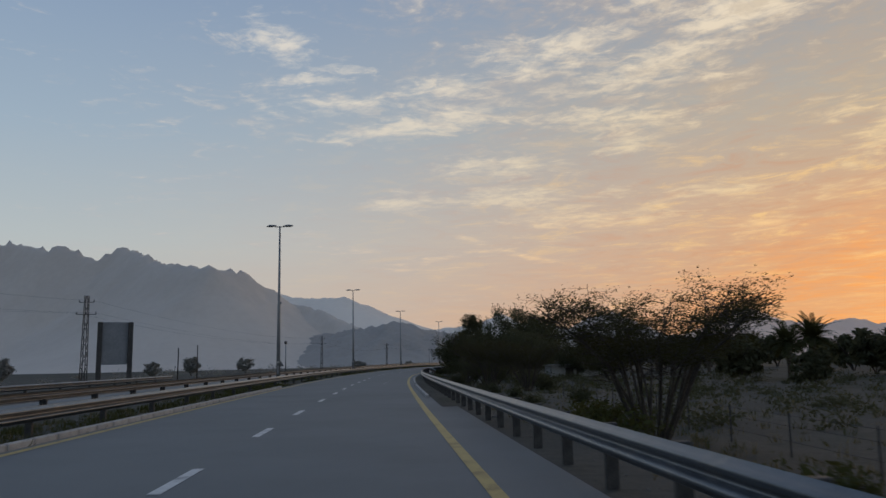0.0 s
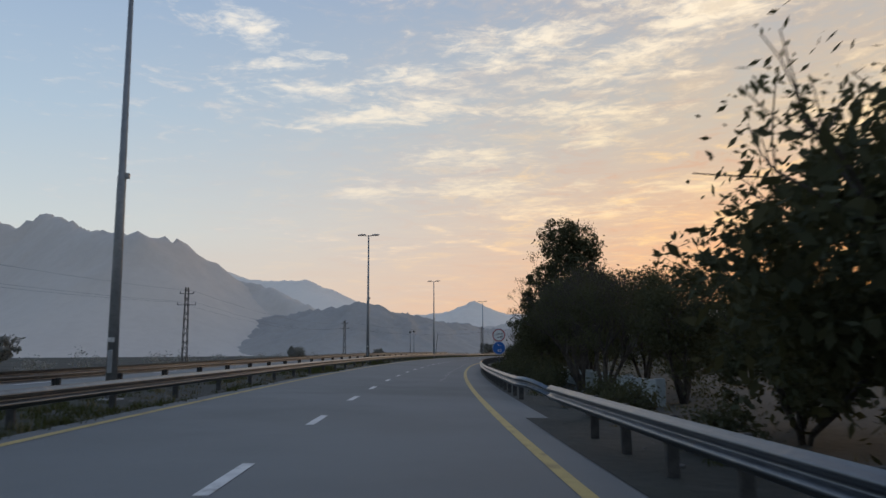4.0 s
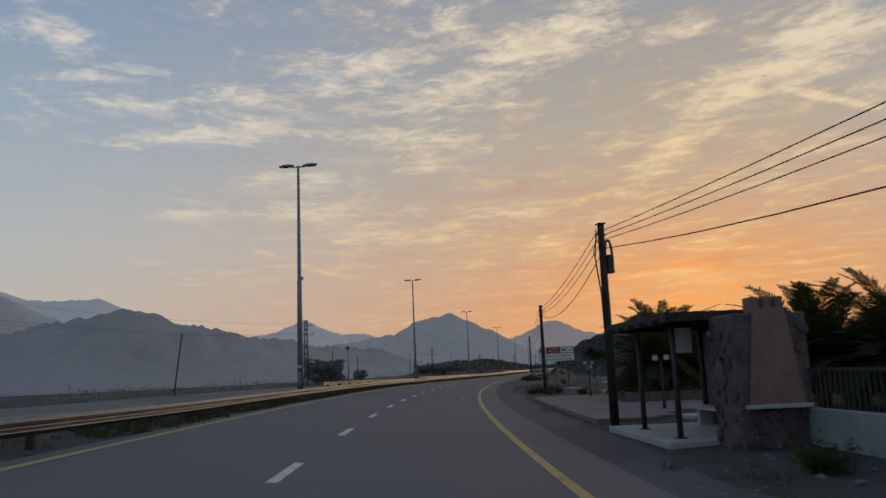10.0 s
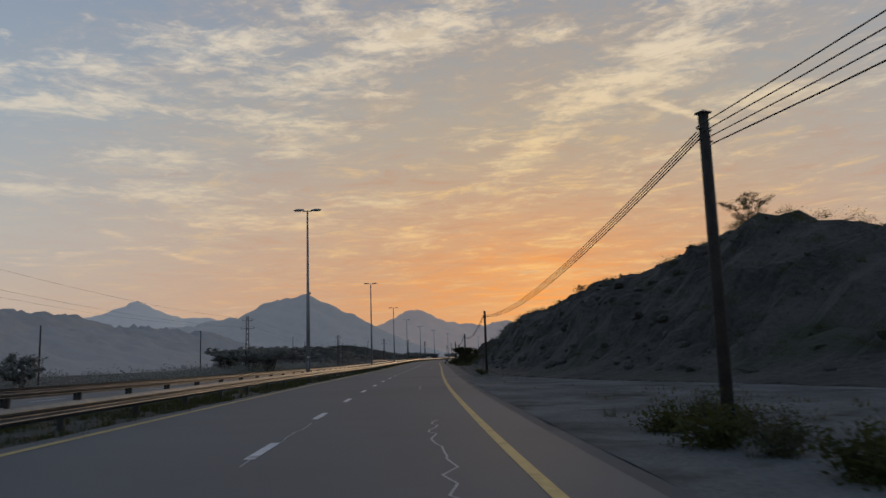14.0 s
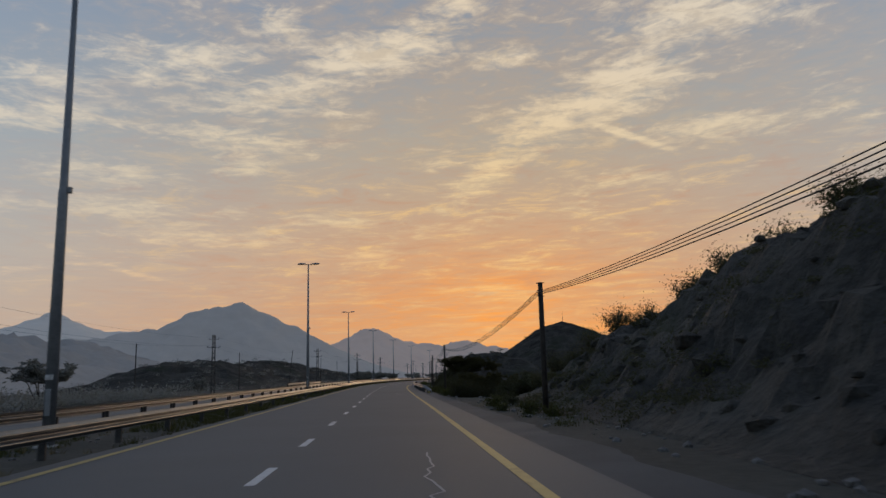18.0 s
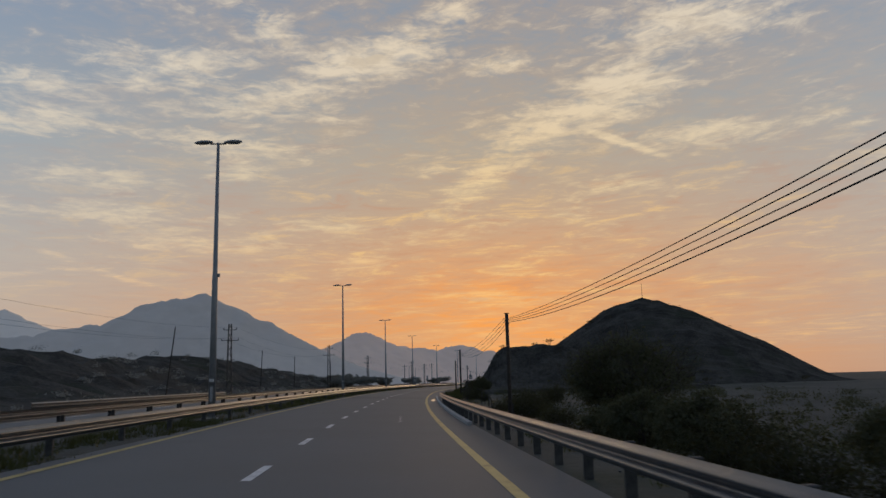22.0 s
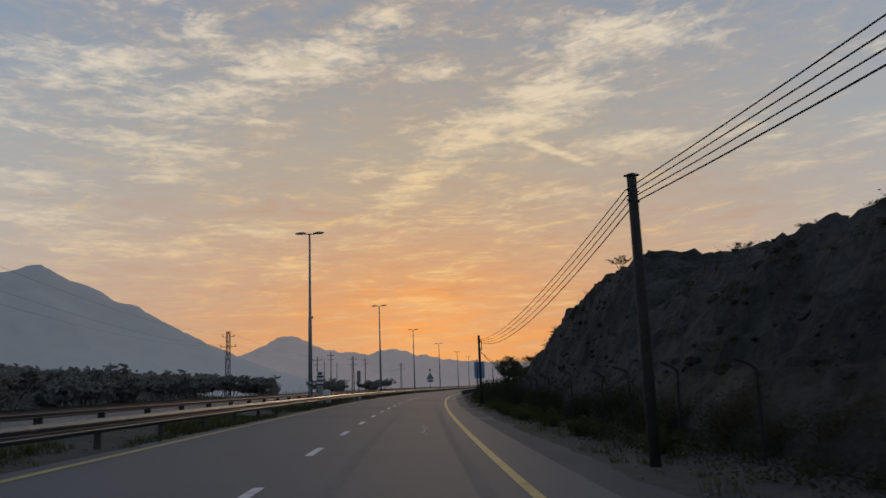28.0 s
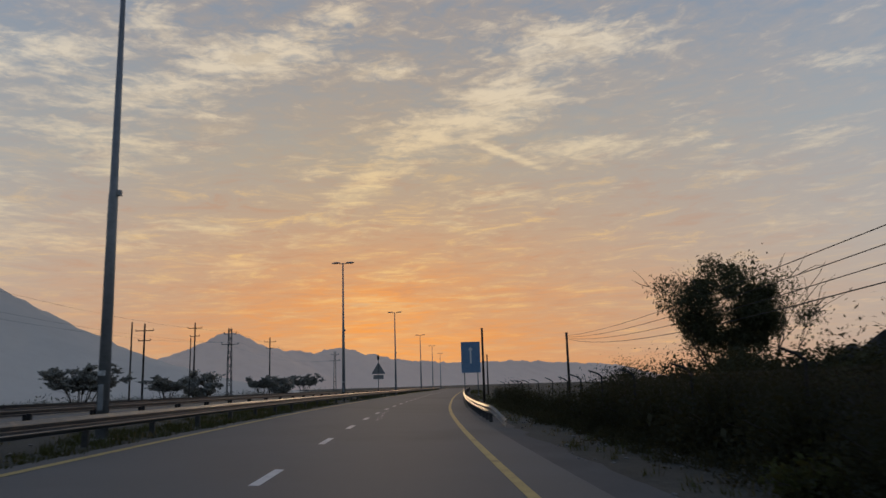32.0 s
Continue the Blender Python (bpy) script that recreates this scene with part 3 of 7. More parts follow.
for k in range(-13, 149):
    s = float(np.interp(k, MARK_N, MARK_S))
    v, f = ribbon([(s, 0), (s + 1.0, 0), (s + 2.0, 0)], 0.15)
    part_mesh("lane_dash", mesh_of("lane_dash", v, f, WHITE), road)
for k in range(0, 80):
    s = 6.0 + k * 12.0
    v, f = ribbon([(s, -12.1), (s + 3.0, -12.1)], 0.15)
    part_mesh("lane_dash", mesh_of("lane_dash", v, f, WHITE), opp)

rng = random.Random(5)
for s0, s1, u0, u1 in [(50.5, 62, 2.0, 2.25), (123.6, 128, 2.45, 2.62), (130, 143, 2.6, 2.65), (145, 152, 2.65, 2.7), (156, 176, 2.85, 2.75), (176, 182, 2.8, 2.9), (196, 204, 1.35, 1.2), (254, 264, 2.65, 3.0),
                       (294, 301, 2.6, 2.7), (306, 318, 2.65, 2.6), (334, 338, 2.4, 2.3), (393, 404, 2.25, 2.45), (452, 460, 2.5, 2.2), (504, 509, 2.3, 2.25), (622, 628, 2.3, 2.35), (710, 722, 0.6, 0.2)]:
    pts, s, n = [], s0, 0
    while s < s1:
        w_ = (s - s0) / (s1 - s0)
        pts.append((s, u0 + (u1 - u0) * w_ + rng.uniform(-0.09, 0.09) * (1.6 if n % 3 == 0 else 1)))
        s += rng.uniform(0.25, 0.8)
        n += 1
    v, f = ribbon(pts, 0.035)
    part_mesh("crack_sealant", mesh_of("crack_sealant", v, f, SEAL), road, "pale zigzag seal along a crack")
for s0, s1, u0 in [(200, 215, 0.03), (285, 300, 0.02), (311, 318, 0.05)]:
    pts = [(s, u0 + rng.uniform(-0.05, 0.05)) for s in np.arange(s0, s1, 0.5)]
    v, f = ribbon(pts, 0.02, 0.005)
    part_mesh("crack_sealant", mesh_of("crack_sealant", v, f, SEAL), road, "thin crack along the lane joint")
for u0 in (0.95, 3.0):
    v, f = ribbon([(s, u0 + (s - 600) * 0.002) for s in np.arange(600, 655, 2.0)], 0.22, 0.003)
    part_mesh("tyre_mark", mesh_of("tyre_mark", v, f, material("tyre_rubber", (0.092, 0.091, 0.086), (0.122, 0.12, 0.113), 1.2, 0.8, bump=0)), road, "faint dark tyre track")


v, f = ribbon([(58.0, -1.5), (58.5, -1.1), (58.9, -0.6)], 0.5, 0.004)
part_mesh("oil_stain", mesh_of("oil_stain", v, f, material("old_oil", (0.04, 0.04, 0.04), (0.085, 0.085, 0.08), 5.0, 0.6, bump=0)), road, "dark oil stain")


v, f = ribbon([(539.0, 4.25), (539.9, 4.2), (540.8, 4.3), (541.9, 4.22)], 0.42, 0.004)
part_mesh("puddle", mesh_of("puddle", v, f, material("still_water", (0.02, 0.02, 0.02), (0.03, 0.03, 0.03), 2.0, 0.34, bump=0)), road, "shallow puddle by the kerb")


def kerb_run(s0, s1, u, label, each=0.9, high=0.12, wide=0.15):
    k = thing("kerb", None, label, "kerb", "", "structure")
    bm = box((-wide / 2, 0.008, -0.12), (wide / 2, each - 0.012, high), 0.02)
    me = bpy.data.meshes.new("kerb_stone")
    bm.to_mesh(me)
    bm.free()
    me.materials.append(KERB)
    for s in np.arange(s0, s1, each):
        jog = rng.uniform(-0.01, 0.01)
        part_mesh("kerb_stone", me, k, "", on(s, u + jog, deck(s, u), rng.uniform(-0.5, 0.5)))


kerb_run(30.6, 46, 4.06, "worn white kerb stones along the road edge", 1.0, 0.1, 0.13)
kerb_run(50, 68, 4.06, "worn white kerb stones along the road edge", 1.0, 0.1, 0.13)
kerb_run(502, 555, 4.55, "grey concrete kerb stones along the shoulder", 1.0)
kerb_run(-12, 46, -3.95, "pale kerb stones along the median edge", 1.0)


def crags(h, q, crag):
    """A hill's height h with its cracks, ribs and blocks at q."""
    q = q + Vector((0, 0, h * 0.9))
    ledge = noise.noise(Vector((q.x * 0.12, q.y * 0.12, q.z * 1.5)))
    crack = noise.fractal(q * 0.3, 0.7, 2.1, 6)
    ribs = noise.ridged_multi_fractal(q * 0.16, 0.8, 2.1, 4, 1.0, 2.0) - 1.0
    blocks = noise.cell(q * 0.55 + Vector((noise.noise(q * 0.4), noise.noise(q * 0.4 + Vector((5, 0, 0))), 0)) * 0.8)
    h += (crack * 0.42 + ribs * 0.12 + blocks * 0.15 + ledge * 0.45 - 0.4) * crag * min(h, 3.0) * 0.42
    return h + noise.fractal(q * 1.15 + Vector((0, 0, h * 0.8)), 0.8, 2.2, 3) * 0.28 * min(h, 1.4)


def shape_hill(name, s0, s1, ds, us, high, mat, label, seed=0.0, crag=1.0, category="hill"):
    """A hill over the road's own coordinates: high(s, u) gives its height."""
    ss = np.arange(s0, s1 + 0.01, ds)
    k = len(us)
    verts, faces = [], []
    for s in ss:
        for u in us:
            h = high(s, u)
            p = at(s, u)
            q = Vector((p.x, p.y, seed))
            h = crags(h, q, crag) if h > 0 else -0.6
            p.z = h - 0.05
            if h > 0.5:
                p += Vector((noise.noise(q * 0.9), noise.noise(q * 0.9 + Vector((9, 0, 0))), 0)) * 0.4 * min(crag, 1.3)
            verts.append(p)
    for i in range(len(ss) - 1):
        for j in range(k - 1):
            faces.append((i * k + j, i * k + j + 1, (i + 1) * k + j + 1, (i + 1) * k + j))
    return tagged(new(name, mesh_of(name, verts, faces, mat)), label, category, "", "structure")


def ease(x):
    x = min(max(x, 0.0), 1.0)
    return x * x * (3 - 2 * x)


def first_hill(s, u):
    crest = float(np.interp(s, [306, 319, 330, 340, 350, 358, 366, 374, 390, 405, 414, 424, 432, 440, 451], [0, 3.6, 6.1, 10.6, 11.4, 10.2, 8.8, 8.6, 10.4, 10.4, 9.7, 7.7, 7.5, 7.2, 0]))
    toe = float(np.interp(s, [306, 330, 344, 358, 400, 425, 436, 453], [22, 15, 9.5, 7.5, 7.2, 8.0, 9.2, 13]))
    d = u - toe
    if d <= 0:
        return -1.0
    steep = ease((s - 335) / 30)
    up = (0.23 + 0.31 * steep) * ease(d / (11.0 - 4.0 * steep)) ** 0.9
    up += (0.77 - 0.31 * steep) * ease((d - 3) / 16.9)
    back = float(np.interp(s, [306, 340, 380, 450], [31, 18.6, 31, 19]))
    return crest * up * (1 - ease((u - back) / 31.3))


def second_hill(s, u):
    crest = float(np.interp(s, [590, 598, 606, 615, 622, 628, 636, 642, 650, 657, 665, 674, 688, 700, 712], [0, 1.04, 6.88, 5.71, 6.23, 6.1, 6.25, 8.4, 8.5, 7.9, 7.6, 5.27, 2.89, 2.4, 0]))
    rim = crest * ease((u - 8.7) / 7.0) ** 0.85 * (1 - ease((u - 23.8) / 26.0))
    r = math.hypot((s - 644.65) / (26.04 if s < 644.65 else 24), (u - 44.97) / (25.45 if u < 44.97 else 34.44))
    top = 17.58 * max(0.0, 1 - (math.hypot(r, 0.16) - 0.16) ** 1.15)
    h = 1.04 * max(rim, top * ease((u - 10) / 16))
    return h if h > 0.05 and u > 8.6 else -1.0


def garden_hill(s, u):
    return 9.5 * max(0.0, 1 - math.hypot((s - 296) / 26, (u - 56) / 24) ** 1.6) - 0.02


steps = [6.8, 7.3, 7.8, 8.3, 8.8, 9.3, 9.8, 10.4, 11, 11.6, 12.2, 12.9, 13.6, 14.4, 15.2, 16.1, 17, 18, 19, 20, 21.5, 23, 25, 27, 29.5, 32, 35, 39, 44, 50, 58, 66, 75]
shape_hill("rocky_hill", 304, 455, 0.6, steps, first_hill, ROCK, "dark rocky hill cut steeply beside the road", 2.0, 1.35)
steps = list(np.arange(8.4, 16.4, 0.25)) + list(np.arange(16.4, 26, 0.6)) + [27, 29, 31, 34, 37, 40, 43, 46, 49, 52, 56, 60, 65, 70, 76, 83, 90, 96]
shape_hill("rocky_hill", 580, 716, 0.6, steps, second_hill, HILL, "bare brown hill with a steep rocky spur by the road", 7.0, 0.6)


shape_hill("garden_hill", 262, 330, 2.0, list(np.arange(28, 84, 2.0)), garden_hill, HILL, "small rounded hill behind the palms", 9.0, 0.6)


def low_hill(s, u):
    crest = float(np.interp(s, [520, 545, 575, 592, 604, 630, 642, 672, 702, 740], [0, 6, 7.2, 6.4, 7.6, 8.6, 7.2, 6.2, 4.5, 0]))
    return crest * ease(1 - abs(u + 46) / 24.0) if abs(u + 46) < 24 else -1.0


shape_hill("low_hill", 515, 745, 2.2, list(np.arange(-72, -20, 1.8)), low_hill, HILL, "low dark scrubby hill beyond the far carriageway", 4.0, 1.5)


def mountain(name, crest, foot, mat, label, seed, rough=0.12, cells=120, curve=1.1):
    """A range: a height field that falls away from crest points (x, y, height), cut by ribs and gullies."""
    c = np.array(crest, float)
    a = np.concatenate([[0], np.cumsum(np.hypot(*np.diff(c[:, :2], axis=0).T))])
    t = np.linspace(0, a[-1], 90)
    line = np.column_stack([np.interp(t, a, c[:, k]) for k in range(3)])
    top = c[:, 2].max()
    lo, hi = line[:, :2].min(0) - foot, line[:, :2].max(0) + foot
    step = max(hi - lo) / cells
    xs, ys = np.arange(lo[0], hi[0] + step, step), np.arange(lo[1], hi[1] + step, step)
    verts, n = [], len(xs)
    for y in ys:
        d = np.hypot(xs[:, None] - line[None, :, 0], y - line[None, :, 1])
        reach = foot * (0.45 + 0.55 * line[None, :, 2] / top)
        h = (line[None, :, 2] * np.clip(1 - d / reach, 0, 1) ** curve).max(1)
        for x, z in zip(xs, h):
            if z > 0.01:
                p = Vector((x, y, seed * 50)) * (6.0 / top)
                ribs = noise.ridged_multi_fractal(p * 0.5, 0.9, 2.1, 5, 1.0, 2.0) - 1.1
                z += rough * (ribs * 0.6 + noise.fractal(p * 1.5, 0.8, 2.0, 4) * 0.4) * min(z, top * 0.45)
            else:
                z = -4.0
            verts.append((x, y, z - 0.5))
    faces = []
    for i in range(len(ys) - 1):
        for j in range(n - 1):
            q = (i * n + j, i * n + j + 1, (i + 1) * n + j + 1, (i + 1) * n + j)
            if max(verts[k][2] for k in q) > -4:
                faces.append(q)
    return tagged(new(name, mesh_of(name, verts, faces, mat, smooth=True)), label, "mountain", "", "structure")


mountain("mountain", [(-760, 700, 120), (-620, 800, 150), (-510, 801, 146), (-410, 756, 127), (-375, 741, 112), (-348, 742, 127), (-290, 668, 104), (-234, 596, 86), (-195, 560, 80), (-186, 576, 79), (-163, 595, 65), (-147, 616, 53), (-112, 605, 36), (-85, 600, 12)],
         200, HAZED_MID, "hazy blue-grey mountain ridge beyond the plain", 1.0, 0.11, 190, 2.0)
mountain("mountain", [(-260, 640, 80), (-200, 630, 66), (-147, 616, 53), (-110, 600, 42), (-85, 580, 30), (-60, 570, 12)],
         105, HAZED_MID, "hazy blue-grey mountain spur beyond the plain", 1.5, 0.17, curve=1.4)
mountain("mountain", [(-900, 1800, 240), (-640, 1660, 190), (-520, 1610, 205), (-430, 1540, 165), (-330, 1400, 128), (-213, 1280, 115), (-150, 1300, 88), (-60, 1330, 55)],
         420, HAZED_FAR, "pale distant mountain ridge fading into haze", 2.0, 0.07)
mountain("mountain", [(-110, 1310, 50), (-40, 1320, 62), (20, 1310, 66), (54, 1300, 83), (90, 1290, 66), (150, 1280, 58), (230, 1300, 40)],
         200, HAZED_FAR, "distant pyramid-shaped peak, pale with painted haze", 3.0, 0.1, 160)
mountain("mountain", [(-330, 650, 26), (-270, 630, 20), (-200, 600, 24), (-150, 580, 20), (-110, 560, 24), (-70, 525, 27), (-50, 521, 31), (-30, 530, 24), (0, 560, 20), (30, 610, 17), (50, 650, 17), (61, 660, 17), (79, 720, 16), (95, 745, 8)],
         75, HAZED_NEAR, "low foothills beyond the plain, grey with painted haze", 4.0, 0.3, 210)
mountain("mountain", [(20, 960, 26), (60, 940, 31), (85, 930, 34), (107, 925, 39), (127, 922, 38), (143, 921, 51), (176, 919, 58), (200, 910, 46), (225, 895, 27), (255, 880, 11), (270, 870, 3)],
         100, HAZED_MID, "rounded hazy grey mountain beyond the road", 5.0, 0.11, 160)
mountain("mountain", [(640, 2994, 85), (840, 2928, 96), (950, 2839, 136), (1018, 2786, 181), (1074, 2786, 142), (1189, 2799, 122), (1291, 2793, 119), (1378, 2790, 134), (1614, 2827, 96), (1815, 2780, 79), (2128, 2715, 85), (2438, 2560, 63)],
         380, HAZED_SUNRISE, "far mountains below the sunrise, pale with painted warm haze", 6.0, 0.13, 220)


# ---- guardrails ----
BEAM = [(0.083 * math.sin(math.pi * k / 8) ** 2, -0.155 + 0.31 * k / 16) for k in range(17)]


def beam_mesh(long, side):
    """A W-beam panel along +y; side -1 faces left, 1 faces right."""
    verts, faces = [], []
    k = len(BEAM)
    for y in (0.0, long):
        for layer in (0.0, 0.006):
            for x, z in BEAM:
                verts.append((side * (x + 0.075 - layer), y, z))
    for i in range(k - 1):
        for off in (0, k):
            faces.append((off + i, off + i + 1, off + 2 * k + i + 1, off + 2 * k + i))
    return mesh_of("beam", verts, faces, ZINC, smooth=True)


def plate_mesh(name, lo, hi, mat, bevel=0.0):
    me = bpy.data.meshes.new(name)
    bm = box(lo, hi, bevel)
    bm.to_mesh(me)
    bm.free()
    me.materials.append(mat)
    return me


BEAM_L, BEAM_R = beam_mesh(4.02, -1), beam_mesh(4.02, 1)
POST_ME = plate_mesh("post", (-0.07, -0.04, -0.5), (0.07, 0.04, 0.56), POST, 0.008)
BLOCK_ME = plate_mesh("spacer", (-0.05, -0.08, 0.12), (0.05, 0.08, 0.34), POST, 0.006)
POST_LOW = plate_mesh("post", (-0.06, -0.04, -0.5), (0.06, 0.04, 0.36), POST, 0.008)


def rail_sink(s, u):
    return float(np.interp(s, [215, 235, 300, 335], [0, 0.15, 0.15, 0])) if -5 < u < 0 else 0.0


def guardrail(s0, s1, u, side, label, top=0.6, block=False, gap=2.0, group=""):
    g = thing("guardrail", None, label, "guardrail", group)
    mesh = BEAM_L if side < 0 else BEAM_R
    lift = top - 0.155
    for s in np.arange(s0, s1 - 0.1, 4.0):
        a, b = at(s, u, deck(s, u) + lift - rail_sink(s, u)), at(s + 4.0, u, deck(s + 4.0, u) + lift - rail_sink(s + 4.0, u))
        d = b - a
        m = Matrix.Translation(a) @ Matrix.Rotation(math.atan2(-d.x, d.y), 4, "Z") @ Matrix.Rotation(math.atan2(d.z, d.to_2d().length), 4, "X")
        part_mesh("beam", mesh, g, "", m)
    for s in np.arange(s0 + 0.6, s1, gap):
        lean = rng.uniform(-1.5, 1.5)
        m = on(s, u + side * -0.1, deck(s, u) - (0.56 - top) - 0.03 - rail_sink(s, u), 0) @ Matrix.Rotation(radians(lean), 4, "Y")
        post = part_mesh("post", POST_LOW if block else POST_ME, g, "", m)
        if block:
            sp = new("spacer", BLOCK_ME)
            sp.parent = post
            sp.matrix_basis = Matrix.Translation((side * 0.1, 0, 0))
    return g


def terminal(g, s, u, side, heading, top=0.69, out=1.0):
    """A rail end that bends out and down to the ground; heading 1: it falls with growing s."""
    rows = []
    for k in range(9):
        w_ = k / 8
        rows.append((s + heading * 3.0 * w_, u + side * out * ease(w_), deck(s, u) + (top - 0.155) - (top - 0.25) * ease((w_ - 0.2) / 0.8)))
    verts, faces = [], []
    k = len(BEAM)
    for a, b, z in rows:
        for x, dz in BEAM:
            verts.append(at(a, b - side * (x + 0.075), z + dz))
    for i in range(len(rows) - 1):
        for j in range(k - 1):
            faces.append((i * k + j, i * k + j + 1, (i + 1) * k + j + 1, (i + 1) * k + j))
    part_mesh("terminal", mesh_of("terminal", verts, faces, ZINC, smooth=True), g, "bent end of the rail sloping to the ground")


g = guardrail(-80, 102, 4.82, -1, "galvanised steel guardrail on dark posts", 0.7)
terminal(g, 102, 4.82, 1, 1)
g = guardrail(110.5, 214.5, 4.82, -1, "galvanised steel guardrail on dark posts", 0.68)
terminal(g, 110.5, 4.82, 1, -1)
g = guardrail(461.3, 537.3, 4.82, -1, "galvanised steel guardrail on dark posts", 0.68)
terminal(g, 461.3, 4.82, 1, -1, out=0.7)
g = guardrail(710.2, 898.2, 4.9, -1, "galvanised steel guardrail with a bent end", 0.68)
terminal(g, 710.2, 4.9, 1, -1, out=0.45)
for a, b in [(-80, 120), (120, 320), (320, 520), (520, 720), (720, 920)]:
    guardrail(a, b, -4.62, 1, "long galvanised guardrail along the median", 0.63, group="median guardrails", gap=4.0)
    guardrail(a, b if a != 120 else 232, -8.0, -1, "guardrail of the far carriageway seen from behind with spacers", 0.68, True, gap=4.0, group="median guardrails")
    if a == 120:
        guardrail(272, 320, -8.0, -1, "guardrail of the far carriageway seen from behind with spacers", 0.5, True, gap=4.0, group="median guardrails")
for a, b in [(24, 64), (515, 551)]:
    guardrail(a, b, -15.9, 1, "guardrail beyond the far carriageway", group="far guardrails", gap=4.0)


# ---- street lamps ----
def street_lamp():
    t = thing("street_lamp", None, "tall grey steel street lamp with twin heads in the median", "street lamp", "street lamps along the median")
    v, f = tube([(0, 0, -0.3), (0, 0, 5.9), (0, 0, 5.95), (0, 0, 11.75)], [0.15, 0.115, 0.1, 0.06], 10)
    part_mesh("pole", mesh_of("pole", v, f, POLE, True), t)
    part("base_plate", box((-0.25, -0.25, -0.2), (0.25, 0.25, 0.06), 0.02), KERB, t, "concrete foot")
    part("hatch", box((-0.06, -0.165, 0.7), (0.06, -0.13, 1.3), 0.01), LAMP, t)
    part("label_plate", box((-0.09, -0.165, 1.5), (0.09, -0.14, 1.62), 0.005), WHITE, t, "small white plate")
    part("clamp", box((0.1, -0.05, 5.85), (0.2, 0.05, 6.0), 0.01), POLE, t)
    v, f = tube([(-0.34, 0, 11.7), (0.34, 0, 11.7)], [0.035, 0.035], 6)
    part_mesh("arm", mesh_of("arm", v, f, POLE), t)
    for k in (-1, 1):
        bm = bmesh.new()
        bmesh.ops.create_icosphere(bm, subdivisions=2, radius=1.0)
        for q in bm.verts:
            x = q.co.x
            q.co = Vector((k * 0.62 + x * 0.42, q.co.y * 0.16, 11.74 + k * 0 + (q.co.z * (0.11 if q.co.z > 0 else 0.05)) + abs(x * 0.42 + 0.42) * 0.05))
        head = part("lamp_head", bm, LAMP, t, "flat oval lamp head", smooth=True)
        bm = bmesh.new()
        bmesh.ops.create_circle(bm, cap_ends=True, segments=12, radius=1.0)
        for q in bm.verts:
            q.co = Vector((k * 0.66 + q.co.x * 0.28, q.co.y * 0.11, 11.7))
        part("glass", bm, GLASS, head)
    return t


LAMP_AT = [(57.7, -6.04, 11.87), (107.5, -6.00, 11.64), (155.8, -5.44, 11.65), (204.8, -5.29, 11.89), (253.2, -5.17, 11.82), (303.3, -5.65, 11.96), (355.1, -5.87, 12.18),
           (407.8, -6.01, 12.01), (458.1, -5.59, 11.75), (508.2, -5.35, 11.58), (555.9, -5.08, 11.50), (604.6, -5.06, 11.72), (651.1, -5.44, 11.76), (698.4, -5.12, 11.73),
           (746.9, -5.71, 12.10), (787.5, -4.79, 11.57), (836.7, -4.57, 11.56), (885, -4.8, 11.8), (934, -4.8, 11.8)]   # along, across, height of the heads
lamp = street_lamp()
for k, (s, u, h) in enumerate(LAMP_AT):
    m = on(s, u, deck(s, u) - 0.05, rng.uniform(-4, 4)) @ Matrix.Rotation(radians(rng.uniform(-0.2, 0.2)), 4, "Y") @ Matrix.Diagonal((1, 1, h / 11.74, 1))
    if k == 0:
        lamp.matrix_world = m
    else:
        copy_thing(lamp, m @ Matrix.Diagonal((1, 1, 11.74 / LAMP_AT[0][2], 1)))
copy_thing(lamp, on(8.0, -6.2, 0.0) @ Matrix.Diagonal((1, 1, 11.74 / LAMP_AT[0][2], 1)))

# ---- telephone poles and wires ----
POLES = [(154.8, 11.8, 4.3), (190.7, 9.29, 4.54), (235.8, 6.66, 5.16), (261.5, 7.56, 5.08), (313.6, 7.41, 5.41), (365.2, 7.40, 5.08), (417.4, 7.46, 4.74), (467.9, 7.31, 4.59), (516.6, 7.84, 4.88), (565.6, 7.31, 5.05), (613.4, 6.34, 5.15), (660.9, 6.50, 5.24)]


def wood_pole(s, u, top, label="dark wooden telephone pole beside the road", lean=0.0):
    p = at(s, u, ground_z(s, u))
    t = thing("telephone_pole", Matrix.Translation(p), label, "utility pole", "telephone poles")
    h = top - p.z
    bar("pole", [(0, 0, -0.6), (lean * 0.5, 0, h * 0.5), (lean, 0, h)], [0.112, 0.103, 0.09], WOOD, t, sides=9)
    part("cap", box((lean - 0.11, -0.11, h - 0.02), (lean + 0.11, 0.11, h + 0.015), 0.01), POST, t)
    bar("bolt", [(lean - 0.16, 0, h - 0.3), (lean + 0.16, 0, h - 0.3)], [0.018, 0.018], POST, t)
    bar("bolt", [(lean - 0.16, 0, h - 0.5), (lean + 0.16, 0, h - 0.5)], [0.018, 0.018], POST, t)
    return t


poles = [wood_pole(*p) for p in POLES]


def coil(t, h, side):
    bm = bmesh.new()
    bmesh.ops.create_circle(bm, segments=8, radius=0.035)
    pts = [(side * (0.2 + 0.1 * math.sin(a)), 0.05, h - 0.8 + 0.42 * math.cos(a)) for a in np.linspace(0, 2 * math.pi, 16)]
    bm.free()
    bar("cable_coil", pts, [0.035] * len(pts), CABLE, t, "loop of spare black cable", 6)


